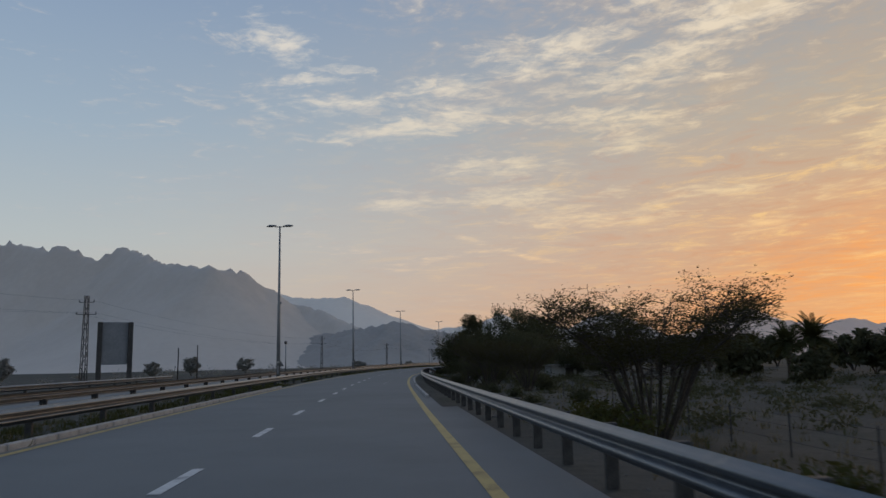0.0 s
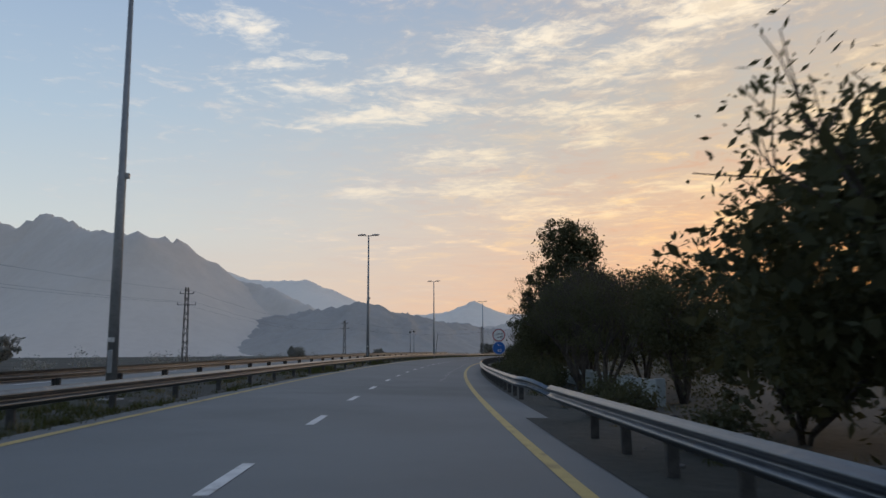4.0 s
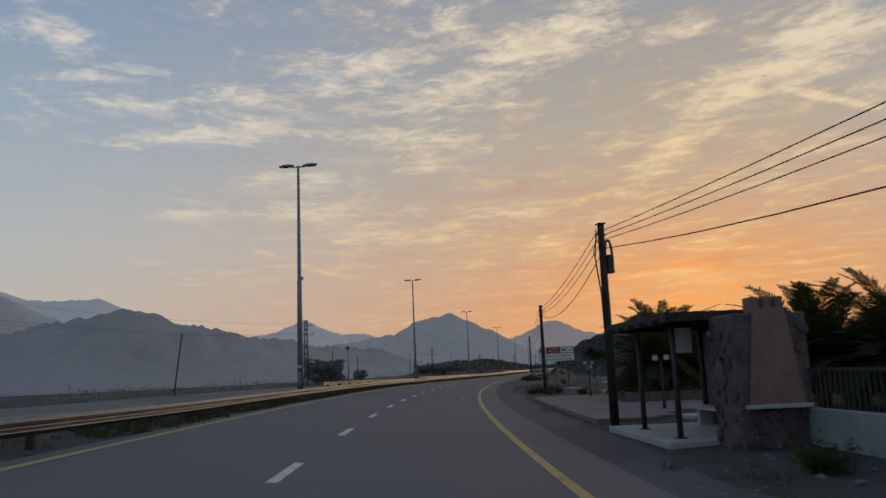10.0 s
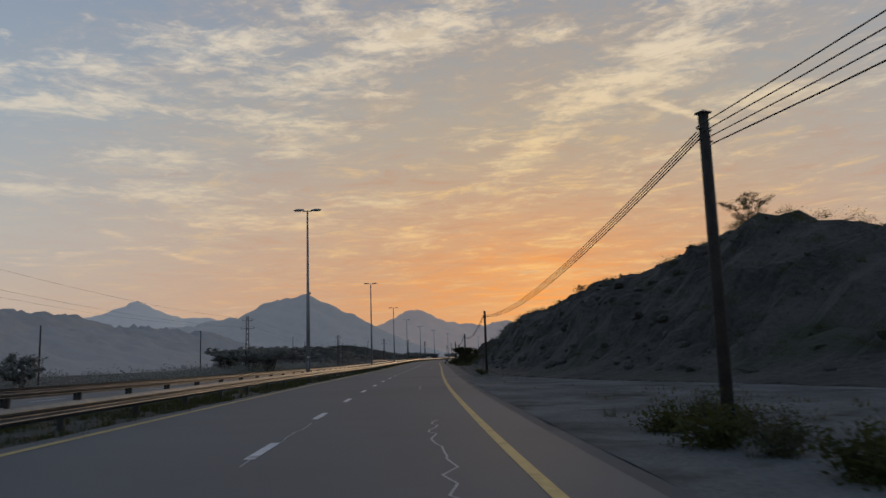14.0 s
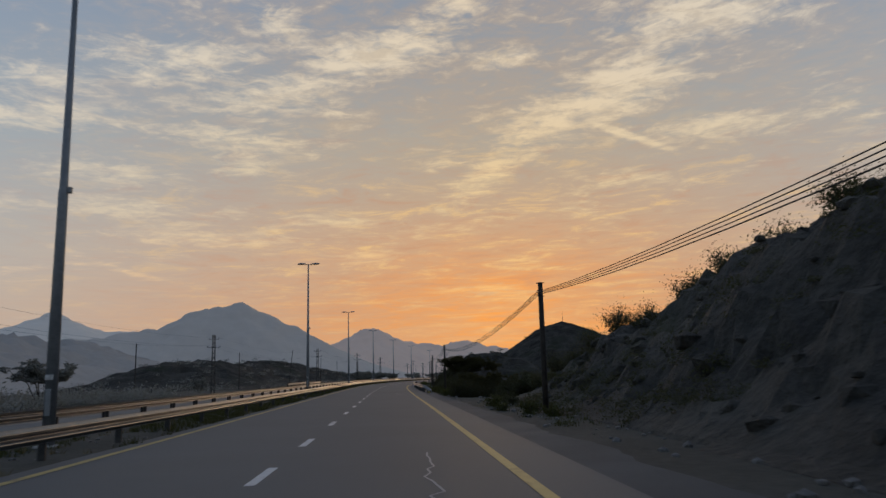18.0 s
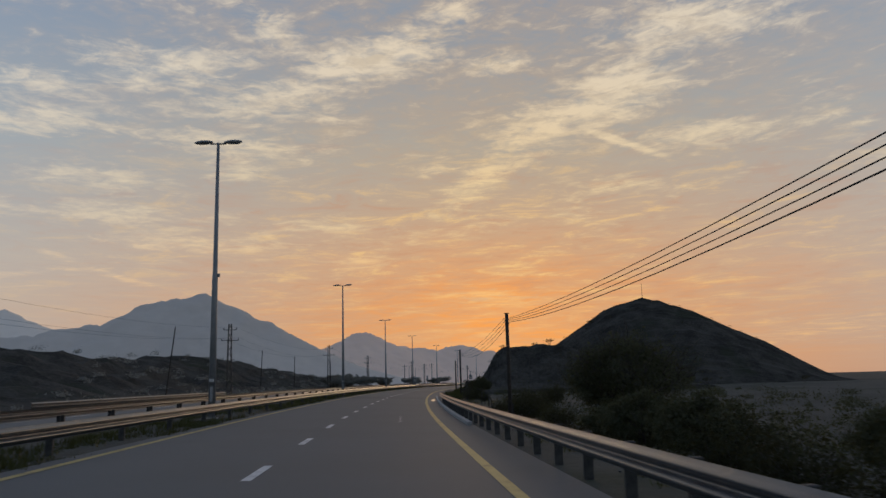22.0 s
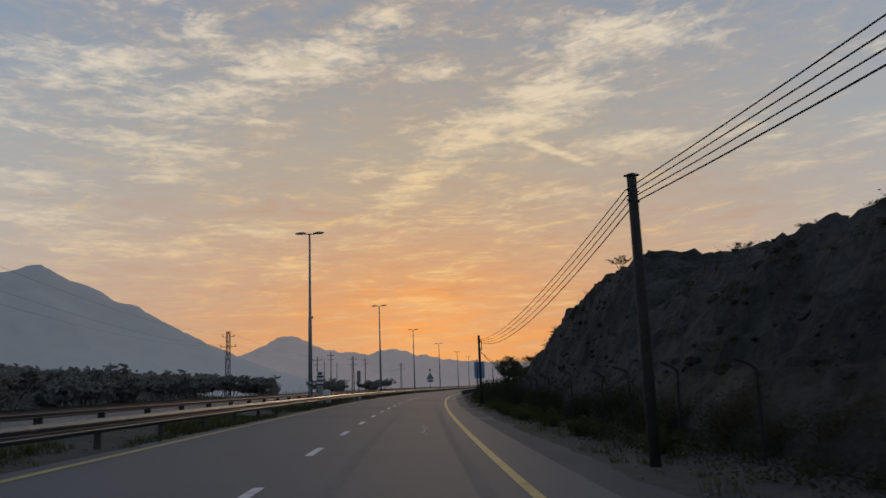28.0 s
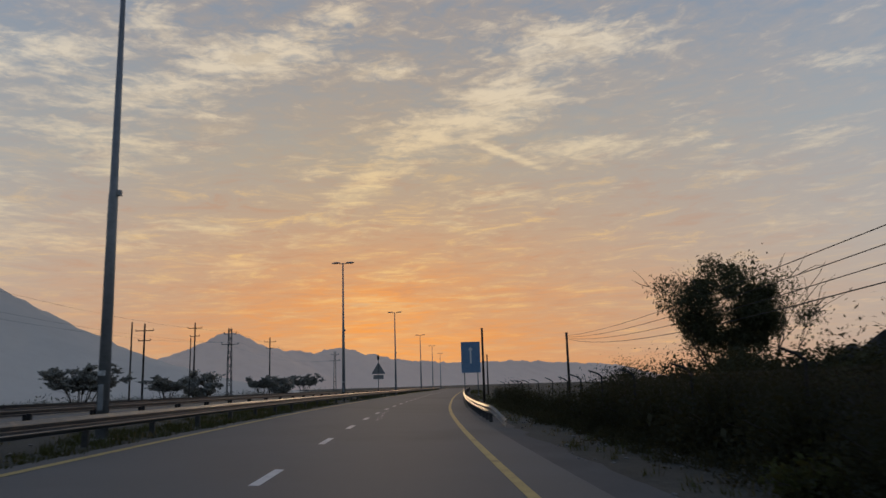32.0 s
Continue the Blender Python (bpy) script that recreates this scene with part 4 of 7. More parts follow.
coil(poles[2], 5.3, 1)
part("junction_box", box((0.1, -0.1, 4.0), (0.28, 0.1, 4.5), 0.02), POST, poles[2], "small dark cable box")
bar("down_cable", [(-0.17, -0.05, 5.2), (-0.24, -0.05, 4.4), (-0.15, -0.05, 3.6), (-0.13, -0.05, 2.2), (-0.13, 0, 0.1)], [0.014] * 5, CABLE, poles[2])
bar("down_cable", [(-0.13, -0.12, 5.2), (-0.3, -0.1, 4.6), (-0.16, -0.12, 3.2), (-0.12, -0.12, 1.2)], [0.012] * 4, CABLE, poles[2])
coil(poles[11], 5.5, 1)
for k in (3, 9, 7):
    bar("loose_wire", [(0.12, 0, POLES[k][2] - 0.25), (0.3, 0.1, POLES[k][2] - 0.15), (0.35, 0.1, POLES[k][2] - 0.4), (0.14, 0, POLES[k][2] - 0.5)], [0.01] * 4, CABLE, poles[k])

DROPS = (0.26, 0.35, 0.45, 0.55)


def hang(a, b, sag, radius, mat=CABLE):
    pts = []
    for k in range(17):
        w_ = k / 16
        p = a.lerp(b, w_)
        p.z -= sag * 4 * w_ * (1 - w_)
        pts.append(p)
    v, f = tube(pts, [radius] * 17, 5, False)
    ob = new("overhead_wire", mesh_of("overhead_wire", v, f, mat))
    return tagged(ob, "thin black overhead wire strung between poles", "wire", "overhead wires")


ends = POLES + [(744.0, 13.5, 5.4)]
for i, (a, b) in enumerate(zip(ends[:-1], ends[1:])):
    bunch = 0.3 if i in (4, 5, 6) else 0.55 if i == 7 else 0.75 if i in (9, 10) else 1.0
    for k, drop in enumerate(DROPS):
        drop = 0.38 + (drop - 0.38) * bunch
        pa, pb = at(a[0], a[1] - 0.14 + 0.09 * k * bunch, a[2] - drop), at(b[0], b[1] - 0.14 + 0.09 * k * bunch, b[2] - drop)
        if i == 11:
            pa.z -= 0.75
        if i < 3 and k == 3:
            pb.z -= 0.12
        slack = 0.8 if i in (4, 5, 6, 10) else 0.55
        hang(pa, pb, (slack + 0.12 * k * bunch + (0.5 if i < 3 and k == 3 else 0)) * (pa - pb).length / 50, 0.0105 if k < 3 else 0.013)
for k in range(3):
    hang(at(154.8, 11.8, 4.2 - 0.15 * k), at(100, 22, 4.4 - 0.15 * k), 0.4, 0.013)
wood_pole(744.0, 13.5, 5.4)
wood_pole(746.6, 6.50, 6.17)
wood_pole(790, 8.2, 5.5)
wood_pole(308, 19, 2.6, "short dark post beside the gravel")


# ---- vegetation ----
def leaf_quads(centres, size, rnd, flat=0.0, long=1.6):
    """Small leaf blades: one slim quad at each centre, turned at random."""
    n = len(centres)
    c = np.array([tuple(p) for p in centres])
    a = rnd.normal(size=(n, 3))
    a[:, 2] *= 1 - flat
    a /= np.linalg.norm(a, axis=1)[:, None]
    b = rnd.normal(size=(n, 3))
    b -= (b * a).sum(1)[:, None] * a
    b /= np.linalg.norm(b, axis=1)[:, None]
    s = size * rnd.uniform(0.6, 1.4, (n, 1))
    v = np.stack([c - a * s * long / 2, c + b * s * 0.32, c + a * s * long / 2, c - b * s * 0.32], 1).reshape(-1, 3)
    f = np.arange(n * 4).reshape(-1, 4)
    return v, f


def np_mesh(name, v, f, mat):
    return mesh_of(name, v.tolist(), f.tolist(), mat)


def grow(rnd, height, spread, splits, levels, base=0.1, lift=0.6, bend=0.25, low=0.3, trunks=1):
    """Tapered limbs; gives the bars and the twig ends."""
    bars, tips = [], []

    def limb(p, d, long, r, level):
        pts, rad = [p], [r]
        for k in range(3):
            d = (d + Vector(rnd.normal(size=3) * bend * 0.35)).normalized()
            p = p + d * long / 3
            pts.append(p)
            rad.append(r * (1 - 0.14 * (k + 1)))
        bars.append(tube(pts, rad, 5 if level > 1 else 7, False))
        if level >= levels:
            tips.append((pts[2], d))
            tips.append((pts[3], d))
            return
        n = splits if level else max(splits, 3)
        for k in range(n):
            q = 2 * math.pi * (k + rnd.uniform(0, 0.7)) / n
            out = Vector((math.cos(q), math.sin(q), 0))
            nd = (d * (1 - spread) + out * spread + Vector((0, 0, lift * 0.3))).normalized()
            limb(pts[3] if k % 2 == 0 else pts[2].lerp(pts[3], rnd.uniform(0.2, 1)), nd, long * rnd.uniform(0.6, 0.82), rad[3] * 0.72, level + 1)

    for k in range(trunks):
        q = 2 * math.pi * k / trunks + rnd.uniform(0, 0.6)
        lean = 0.0 if trunks == 1 else rnd.uniform(0.25, 0.55)
        limb(Vector((math.cos(q) * 0.06 * (trunks > 1), math.sin(q) * 0.06 * (trunks > 1), -0.15)), Vector((math.cos(q) * lean, math.sin(q) * lean, 1)).normalized(), height * low, base, 0)
    return join(*bars), tips


def finish_tree(name, bars, leaves, size, mat, rnd, label, category, flat=0.0, long=1.6, core=()):
    t = thing(name, None, label, category)
    part_mesh("trunk", mesh_of("trunk", bars[0], bars[1], BARK, True), t, "dark bark")
    v, f = leaf_quads(leaves, size, rnd, flat, long)
    if len(core):
        cv, cf = leaf_quads(core, size * 2.6, rnd, 0.0, 1.3)
        v, f = np.concatenate([v, cv]), np.concatenate([f, cf + len(v)])
    part_mesh("crown", np_mesh("crown", v, f, mat), t)
    return t


def umbrella_tree(seed, height=3.0, wide=5.0, mat=None, dense=1.0, label="flat-topped acacia with many thin stems", trunks=5, thick=0.16, leaf=0.0, lean=0.0, bare=0.5, stout=1.0):
    """An acacia: stems fan out from the ground and carry a flat, layered crown."""
    rnd = np.random.default_rng(seed)
    bars, leaves = [], []
    stems = trunks * 3
    for k in range(stems):
        q = 2 * math.pi * (k + rnd.uniform(0, 0.8)) / stems
        reach = wide / 2 * rnd.uniform(0.3, 1.0)
        top = height * rnd.uniform(0.82, 0.95) * (1 - 0.16 * (2 * reach / wide) ** 2)
        end = Vector((math.cos(q) * reach + lean, math.sin(q) * reach, top))
        root = Vector((math.cos(q) * 0.12, math.sin(q) * 0.12, -0.15))
        mid = root.lerp(end, 0.5) + Vector((0, 0, height * 0.1)) - Vector((math.cos(q), math.sin(q), 0)) * reach * 0.12
        pts = [root, root.lerp(mid, 0.5) + Vector(rnd.normal(size=3) * 0.05), mid, mid.lerp(end, 0.5) + Vector(rnd.normal(size=3) * 0.08), end]
        r = 0.036 * height / 3 * stout * rnd.uniform(0.7, 1.3)
        bars.append(tube(pts, [r, r * 0.85, r * 0.65, r * 0.45, r * 0.22], 5, False))
        for j in range(12):
            w_ = rnd.uniform(min(0.4 + (bare - 0.5), 0.9), 1.0)
            i = min(int(w_ * 4), 3)
            p = pts[i].lerp(pts[i + 1], w_ * 4 - i)
            d = Vector((rnd.normal(), rnd.normal(), abs(rnd.normal()) * 0.45)).normalized()
            e = p + d * height * rnd.uniform(0.12, 0.28)
            e.z = min(e.z, height * rnd.uniform(0.9, 1.0))
            bars.append(tube([p, p.lerp(e, 0.5) + Vector(rnd.normal(size=3) * 0.03), e], [r * 0.3, r * 0.2, r * 0.08], 4, False))
            if w_ > bare:
                for _ in range(7):
                    o = p.lerp(e, rnd.uniform(0.35, 1.0))
                    d2 = Vector((rnd.normal(), rnd.normal(), rnd.normal() * 0.3 + 0.12)).normalized()
                    q2 = o + d2 * height * rnd.uniform(0.06, 0.15)
                    q2.z = min(q2.z, height)
                    bars.append(tube([o, q2], [r * 0.1, r * 0.05], 3, False))
                    for _ in range(int(25 * dense)):
                        w2 = rnd.uniform(0.15, 1.1)
                        leaves.append(o.lerp(q2, w2) + Vector(rnd.normal(size=3) * np.array([0.055, 0.055, thick * 0.13])) * height / 3)
    return finish_tree("acacia_tree", join(*bars), leaves, leaf or 0.036 * height / 3, mat or ACACIA, rnd, label, "tree", 0.5)


def round_tree(seed, height=7.0, wide=8.0, mat=None, leaf=0.1, dense=1.0, label="dense dark broad-leaved tree beside the road", droop=0.0, low=0.22, trunks=3, twigs=0.0, levels=3, name="broadleaf_tree", skirt=0.1, clumps=90, each=260, fill=1.0, taper=0.0):
    """A full ragged crown of leaf clumps round branching limbs, down to its skirt."""
    rnd = np.random.default_rng(seed)
    bars, tips = grow(rnd, height, 0.42, 3, levels, 0.045 * height / 3, 0.5, 0.35, low, trunks)
    pts = np.array([tuple(p) for p, d in tips])
    span = max(np.abs(pts[:, :2]).max(), 0.1)
    k = np.array([wide / 2 / span, wide / 2 / span, height * 0.93 / max(pts[:, 2].max(), 0.1)])
    bars = ([Vector((v[0] * (k[0] if v[2] > 0.3 else 1), v[1] * (k[1] if v[2] > 0.3 else 1), v[2] * k[2])) for v in bars[0]], bars[1])
    pts = pts * k
    leaves, extra, core = [], [], []
    lobes = rnd.normal(size=(6, 3))
    lobes /= np.linalg.norm(lobes, axis=1)[:, None]
    for i in range(clumps):
        d = rnd.normal(size=3)
        d /= np.linalg.norm(d)
        r = rnd.uniform(0.35, 1.0) ** 0.6 * (0.6 + 0.42 * max(0.0, (lobes @ d).max()) ** 4)
        mid = height * (skirt + 1) / 2
        p = np.array([d[0] * r * wide / 2, d[1] * r * wide / 2, mid + d[2] * r * height * (1 - skirt) / 2])
        if taper:
            p[:2] *= 1 - taper * max(0.0, (p[2] / height - 0.35) / 0.65)
        size = rnd.uniform(0.03, 0.065) * wide
        for _ in range(int(26 * fill)):
            core.append(tuple(p * np.array([0.9, 0.9, 0.97]) + rnd.normal(size=3) * size * np.array([1.0, 1.0, 0.8])))
        m = int(each * dense * rnd.uniform(0.6, 1.3))
        g = rnd.normal(size=(m, 3))
        g *= np.minimum(1.0, 1.4 / np.linalg.norm(g, axis=1))[:, None]
        q = p + g * size * np.array([1, 1, 0.75])
        if droop:
            q[:, 2] -= np.abs(rnd.normal(size=m)) * droop
        leaves += [tuple(v) for v in q if v[2] > 0.05]
    for p in pts[::2]:
        q = p + rnd.normal(size=(int(each * dense * 0.16), 3)) * 0.03 * wide
        leaves += [tuple(v) for v in q]
    if twigs:
        for _ in range(int(60 * twigs)):
            p = pts[rnd.integers(len(pts))]
            d = np.array([p[0] * 0.25, p[1] * 0.25, 0.5]) + rnd.normal(size=3) * 0.3
            e = p + d / np.linalg.norm(d) * rnd.uniform(0.4, 1.1)
            extra.append(tube([Vector(p), Vector((p + e) / 2 + rnd.normal(size=3) * 0.05), Vector(e)], [0.012, 0.009, 0.004], 4, False))
        bars = join(bars, *extra)
    return finish_tree(name, bars, leaves, leaf, mat or LEAF, rnd, label, "tree", 0.1 if not droop else -0.6, 1.6 if not droop else 2.6, [p for p in core if p[2] > 0.15])


def bush(seed, height=1.0, wide=1.8, mat=None, leaf=0.07, dense=1.0, label="low dark scrub bush on the verge"):
    rnd = np.random.default_rng(seed)
    bars, leaves = [], []
    for k in range(16):
        q = rnd.uniform(0, 2 * math.pi)
        r = wide / 2 * math.sqrt(rnd.uniform(0.02, 0.9))
        e = Vector((math.cos(q) * r, math.sin(q) * r, height * rnd.uniform(0.5, 0.95) * (1 - 0.45 * (2 * r / wide) ** 2)))
        bars.append(tube([(0, 0, -0.1), e * 0.5 + Vector((0, 0, 0.1 * height)), e], [0.02, 0.014, 0.006], 4, False))
        size = rnd.uniform(0.12, 0.26) * wide / 1.8
        for _ in range(int(95 * dense)):
            w_ = rnd.uniform(0.25, 1.05)
            leaves.append(e * w_ + Vector(rnd.normal(size=3) * size))
    leaves = [p for p in leaves if p[2] > 0.0]
    core = [Vector(p) * 0.82 for p in leaves[::12]]
    return finish_tree("bush", join(*bars), leaves, leaf, mat or LEAF, rnd, label, "bush", core=core)


def palm(seed, trunk=1.6, frond=2.2, count=34, label="date palm with a thick crown of drooping fronds"):
    rnd = np.random.default_rng(seed)
    t = thing("palm_tree", None, label, "palm")
    rings = int(trunk / 0.12) + 2
    pts = [(0.02 * math.sin(k * 0.4), 0, -0.2 + k * 0.12) for k in range(rings)]
    v, f = tube(pts, [0.23 + 0.035 * (k % 2) for k in range(rings)], 9)
    part_mesh("trunk", mesh_of("trunk", v, f, PALM_BARK), t)
    top = Vector(pts[-1])
    rib = []
    lv, lf = [], []
    for k in range(count):
        q = 2.399 * k + rnd.uniform(-0.2, 0.2)
        rise = radians(80 - 105 * (k / count) ** 0.85 + rnd.uniform(-6, 6))
        long = frond * rnd.uniform(0.85, 1.1)
        out = Vector((math.cos(q), math.sin(q), 0))
        p, line = top + out * 0.1, []
        a = rise
        for j in range(8):
            line.append(p)
            p = p + (out * math.cos(a) + Vector((0, 0, math.sin(a)))) * long / 7
            a -= radians(3.5 + 2.6 * j * 0.6)
        rib.append(tube(line, [0.03, 0.026, 0.022, 0.018, 0.014, 0.01, 0.008, 0.004], 4, False))
        side = out.cross(Vector((0, 0, 1)))
        for j in range(3, 34):
            w_ = j / 34 * 7
            i = min(int(w_), 6)
            c = line[i].lerp(line[i + 1], w_ - i)
            ax = (line[i + 1] - line[i]).normalized()
            reach = 0.5 * frond / 2.2 * (0.35 + 0.65 * math.sin(math.pi * (j / 34) ** 0.7))
            for sgn in (-1, 1):
                d = (side * sgn * 0.8 + ax * 0.75 + Vector((0, 0, 0.25))).normalized()
                e = c + d * reach * rnd.uniform(0.8, 1.1) - Vector((0, 0, reach * 0.25))
                o = len(lv)
                wide = ax * 0.026
                lv += [c - wide, c + wide, c.lerp(e, 0.6) + wide * 1.2, e, c.lerp(e, 0.6) - wide * 1.2]
                lf.append((o, o + 1, o + 2, o + 3, o + 4))
    v, f = join(*rib)
    part_mesh("frond_ribs", mesh_of("frond_ribs", v, f, PALM_LEAF), t)
    part_mesh("fronds", mesh_of("fronds", lv, lf, PALM_LEAF), t)
    return t


def fig(s, u, k, squash=1.0):
    plant(BIG3 if k > 0.61 else BIG4, used, s, u, k, squash=squash)


def plant(proto, used, s, u, size=1.0, turn=None, z=None, squash=1.0, label=""):
    """Sets the first of a kind, then copies it."""
    m = on(s, u, z, rng.uniform(0, 360) if turn is None else turn, size) @ Matrix.Diagonal((1, 1, squash, 1))
    if proto.name in used:
        ob = copy_thing(proto, m @ Matrix.Diagonal((1 / proto.scale.x, 1 / proto.scale.y, 1 / proto.scale.z, 1)))
    else:
        used.add(proto.name)
        proto.matrix_world = m
        ob = proto
    if label:
        tagged(ob, label)
    return ob


used = set()
ACA1 = umbrella_tree(11, 3.75, 6.6, dense=0.75, trunks=7, thick=0.4, leaf=0.038, lean=0.3)
ACA2 = umbrella_tree(12, 3.0, 5.2, dense=0.42, trunks=3, leaf=0.05, label="umbrella acacia with a dense flat crown")
ACA5 = umbrella_tree(17, 4.35, 3.9, dense=6.0, trunks=2, leaf=0.045, lean=-1.0, bare=0.74, stout=0.9, label="umbrella acacia leaning over the verge with a flat crown")
ACA6 = umbrella_tree(18, 4.35, 3.2, dense=6.0, trunks=2, leaf=0.045, lean=0.9, bare=0.74, stout=0.9, label="umbrella acacia with fanned stems and a flat crown")
ACA7 = umbrella_tree(19, 1.95, 4.6, dense=3.6, trunks=4, thick=0.9, leaf=0.06, label="low spreading acacia with a very dense dark crown")
ACA3 = umbrella_tree(13, 3.3, 5.4, HAZED_LEAF, dense=1.1, trunks=3, label="acacia on the plain, grey with painted haze", leaf=0.12)
BIG1 = round_tree(21, 7.8, 10.5, label="large dark tree with drooping fine foliage", droop=0.5, leaf=0.07, skirt=0.04, clumps=130, each=200, fill=2.0)
BIG2 = round_tree(22, 6.6, 6.4, label="dark eucalyptus tree behind the guardrail", low=0.26, leaf=0.06, trunks=4, skirt=0.1, clumps=110, each=180, fill=1.6)
TALL = round_tree(28, 9.6, 5.4, label="tall dark eucalyptus tree behind the guardrail", low=0.3, leaf=0.065, trunks=2, skirt=0.14, clumps=130, each=240, fill=1.4, taper=0.25)
AIRY = round_tree(29, 8.4, 3.4, label="slender eucalyptus tree with airy foliage", low=0.3, leaf=0.06, trunks=2, skirt=0.3, clumps=60, each=170, fill=0.4)
BIG3 = round_tree(23, 5.9, 8.4, label="broad dark fig tree with large leaves", leaf=0.085, low=0.2, skirt=0.02, clumps=120, each=120, fill=1.6)
BIG4 = round_tree(33, 5.9, 8.0, label="dense dark shrubby tree beside the road", leaf=0.11, low=0.2, skirt=0.02, clumps=85, each=120, fill=1.0, levels=2)
FARTREE = round_tree(27, 5.0, 6.0, label="dark tree in the palm grove", leaf=0.2, low=0.2, skirt=0.02, clumps=60, each=55, levels=2)
THIN = round_tree(24, 6.2, 5.0, dense=0.8, label="sparse twiggy tree with bare upper branches", leaf=0.05, low=0.2, trunks=6, twigs=4.0, name="twiggy_tree", clumps=70, each=190, skirt=0.2, fill=0.4)
FEATHER = round_tree(25, 5.2, 5.0, label="feathery tree with fine swept foliage", leaf=0.042, low=0.34, trunks=2, droop=0.1, twigs=0.5, clumps=150, each=240, skirt=0.3, fill=0.6)
HAZED_TREE = round_tree(26, 4.4, 5.5, HAZED_LEAF, label="rounded tree on the hazy plain, grey with painted haze", leaf=0.16, levels=2, clumps=55, each=60, skirt=0.02)
TAMARISK = round_tree(35, 4.1, 6.0, label="dark shrubby tree with spiky bare twigs", leaf=0.05, low=0.2, trunks=6, twigs=5.0, name="shrub_tree", clumps=120, each=230, skirt=0.12, fill=0.9)
BUSH1 = bush(31, leaf=0.06, dense=1.6)
BUSH2 = bush(32, 1.2, 1.7, leaf=0.05, dense=1.3)
BUSH3 = bush(36, 1.1, 1.9, SCRUB_LEAF, 0.036, 3.2, "dense dark scrub bush under the hillside")
GREEN = bush(34, 0.7, 1.6, GRASS, 0.06, 0.8, "fresh green weeds on the verge")
PALM1 = palm(41, 1.4, 2.5, 64)
PALM2 = palm(42, 3.7, 2.6, 48, "tall date palm beyond the trees")

# roadside, from the start onwards
plant(ACA1, used, 16.8, 8.35, 1.0, 40)
for s, u, k in [(14.5, 7.0, 0.9), (17, 7.2, 1.2), (19.5, 7.4, 0.9), (8.5, 7.3, 0.8), (24, 9, 1.0), (5, 6.6, 0.7)]:
    plant(GREEN, used, s, u, k)
for s, u, k, q in [(95.3, 16.9, 1.17, 1.0), (80, 15.5, 0.75, 0.95), (104, 19, 0.95, 1.0), (70, 22, 0.6, 0.8), (86, 22, 0.7, 0.8)]:
    plant(BIG1, used, s, u, k, squash=q)
for s, u, k, q in [(136.1, 10.5, 1.18, 1.0), (138, 12.8, 0.8, 1.0)]:
    plant(TALL, used, s, u, k, squash=q)
plant(AIRY, used, 138.4, 8.2, 0.92)
for s, u, k, q in [(128.6, 10.2, 1.0, 1.0), (131.5, 8.6, 0.72, 1.05), (137.5, 8.6, 0.75, 1.1), (119.0, 12.5, 0.6, 1.0), (128, 13, 1.0, 1.0), (113, 10.5, 0.75, 1.0), (106, 11, 0.75, 1.0)]:
    plant(BIG2, used, s, u, k, squash=q)
for s, u, k in [(76, 10.5, 0.55), (69, 9.4, 0.4), (84, 9.8, 0.5), (97, 9.5, 1.06), (92, 12, 0.9), (88, 11.2, 0.62), (103, 9.6, 0.6), (64, 11, 0.45)]:
    fig(s, u, k)
for s, u, k in [(65, 8.6, 0.42), (121.5, 8.6, 0.84), (124.6, 9.4, 1.0), (118, 9.0, 0.8), (143.6, 9.9, 0.62), (147, 10.6, 0.66), (151, 11.5, 0.62), (156, 12, 0.7), (211.5, 11.3, 0.66), (149, 8.5, 0.5)]:
    plant(THIN, used, s, u, k)
plant(ACA1, used, 56.5, 9.6, 1.02, 130)
plant(ACA1, used, 50.5, 11.5, 0.9, 200)
for s, u, k, q in [(172, 11.8, 1.0, 1.0), (168.5, 8.7, 0.5, 1.0), (165.8, 8.9, 0.48, 1.0), (171, 8.8, 0.46, 1.0), (150, 9.2, 0.62, 1.05), (157, 10.6, 0.72, 1.05), (163, 13, 0.7, 0.9), (168.5, 10.8, 0.72, 1.0), (165, 11.6, 0.6, 0.9), (176, 12.5, 0.8, 1.0), (146.4, 9.4, 0.5, 1.0), (143.2, 9.0, 0.45, 1.0), (149, 10.8, 0.55, 1.0), (140.5, 8.8, 0.42, 1.0), (146, 8.4, 0.4, 1.1), (166, 9.6, 0.45, 0.9), (153, 7.9, 0.36, 1.1)]:
    fig(s, u, k, q)
for s, u, k in [(131, 6.9, 1.2), (134, 7.4, 1.5), (128, 7.6, 1.5), (122.5, 7.4, 1.2), (136.5, 6.8, 1.2), (139, 6.8, 1.3), (144, 6.6, 1.0), (120, 6.8, 0.8), (126, 6.9, 1.1), (99, 6.4, 0.8), (106, 6.9, 0.9), (109.5, 7.3, 1.0), (155, 6.5, 0.5), (163.5, 5.9, 0.45), (118.5, 6.5, 0.55), (33, 8.6, 0.6), (41, 9.2, 0.7), (48, 8.8, 0.7), (36, 11.5, 0.8), (52, 13, 1.2), (61, 13, 1.3), (66, 7.8, 0.9)]:
    plant(BUSH1, used, s, u, k)
for s, u, k in [(205.5, 9.2, 1.9), (208.5, 9.6, 1.9), (202.5, 8.9, 1.8), (200, 9.6, 1.7), (186.6, 7.1, 0.85), (189, 7.4, 0.8), (213.5, 6.7, 1.5), (215.8, 7.0, 1.6), (217.6, 6.9, 1.3), (209, 8.0, 1.7), (213, 7.9, 1.9), (217, 8.0, 1.8), (215, 8.8, 2.0), (211, 9.2, 1.9), (206, 8.2, 1.1), (202, 7.6, 0.7)]:
    plant(BUSH2, used, s, u, k)
plant(PALM1, used, 205.5, 12.7, 1.0)
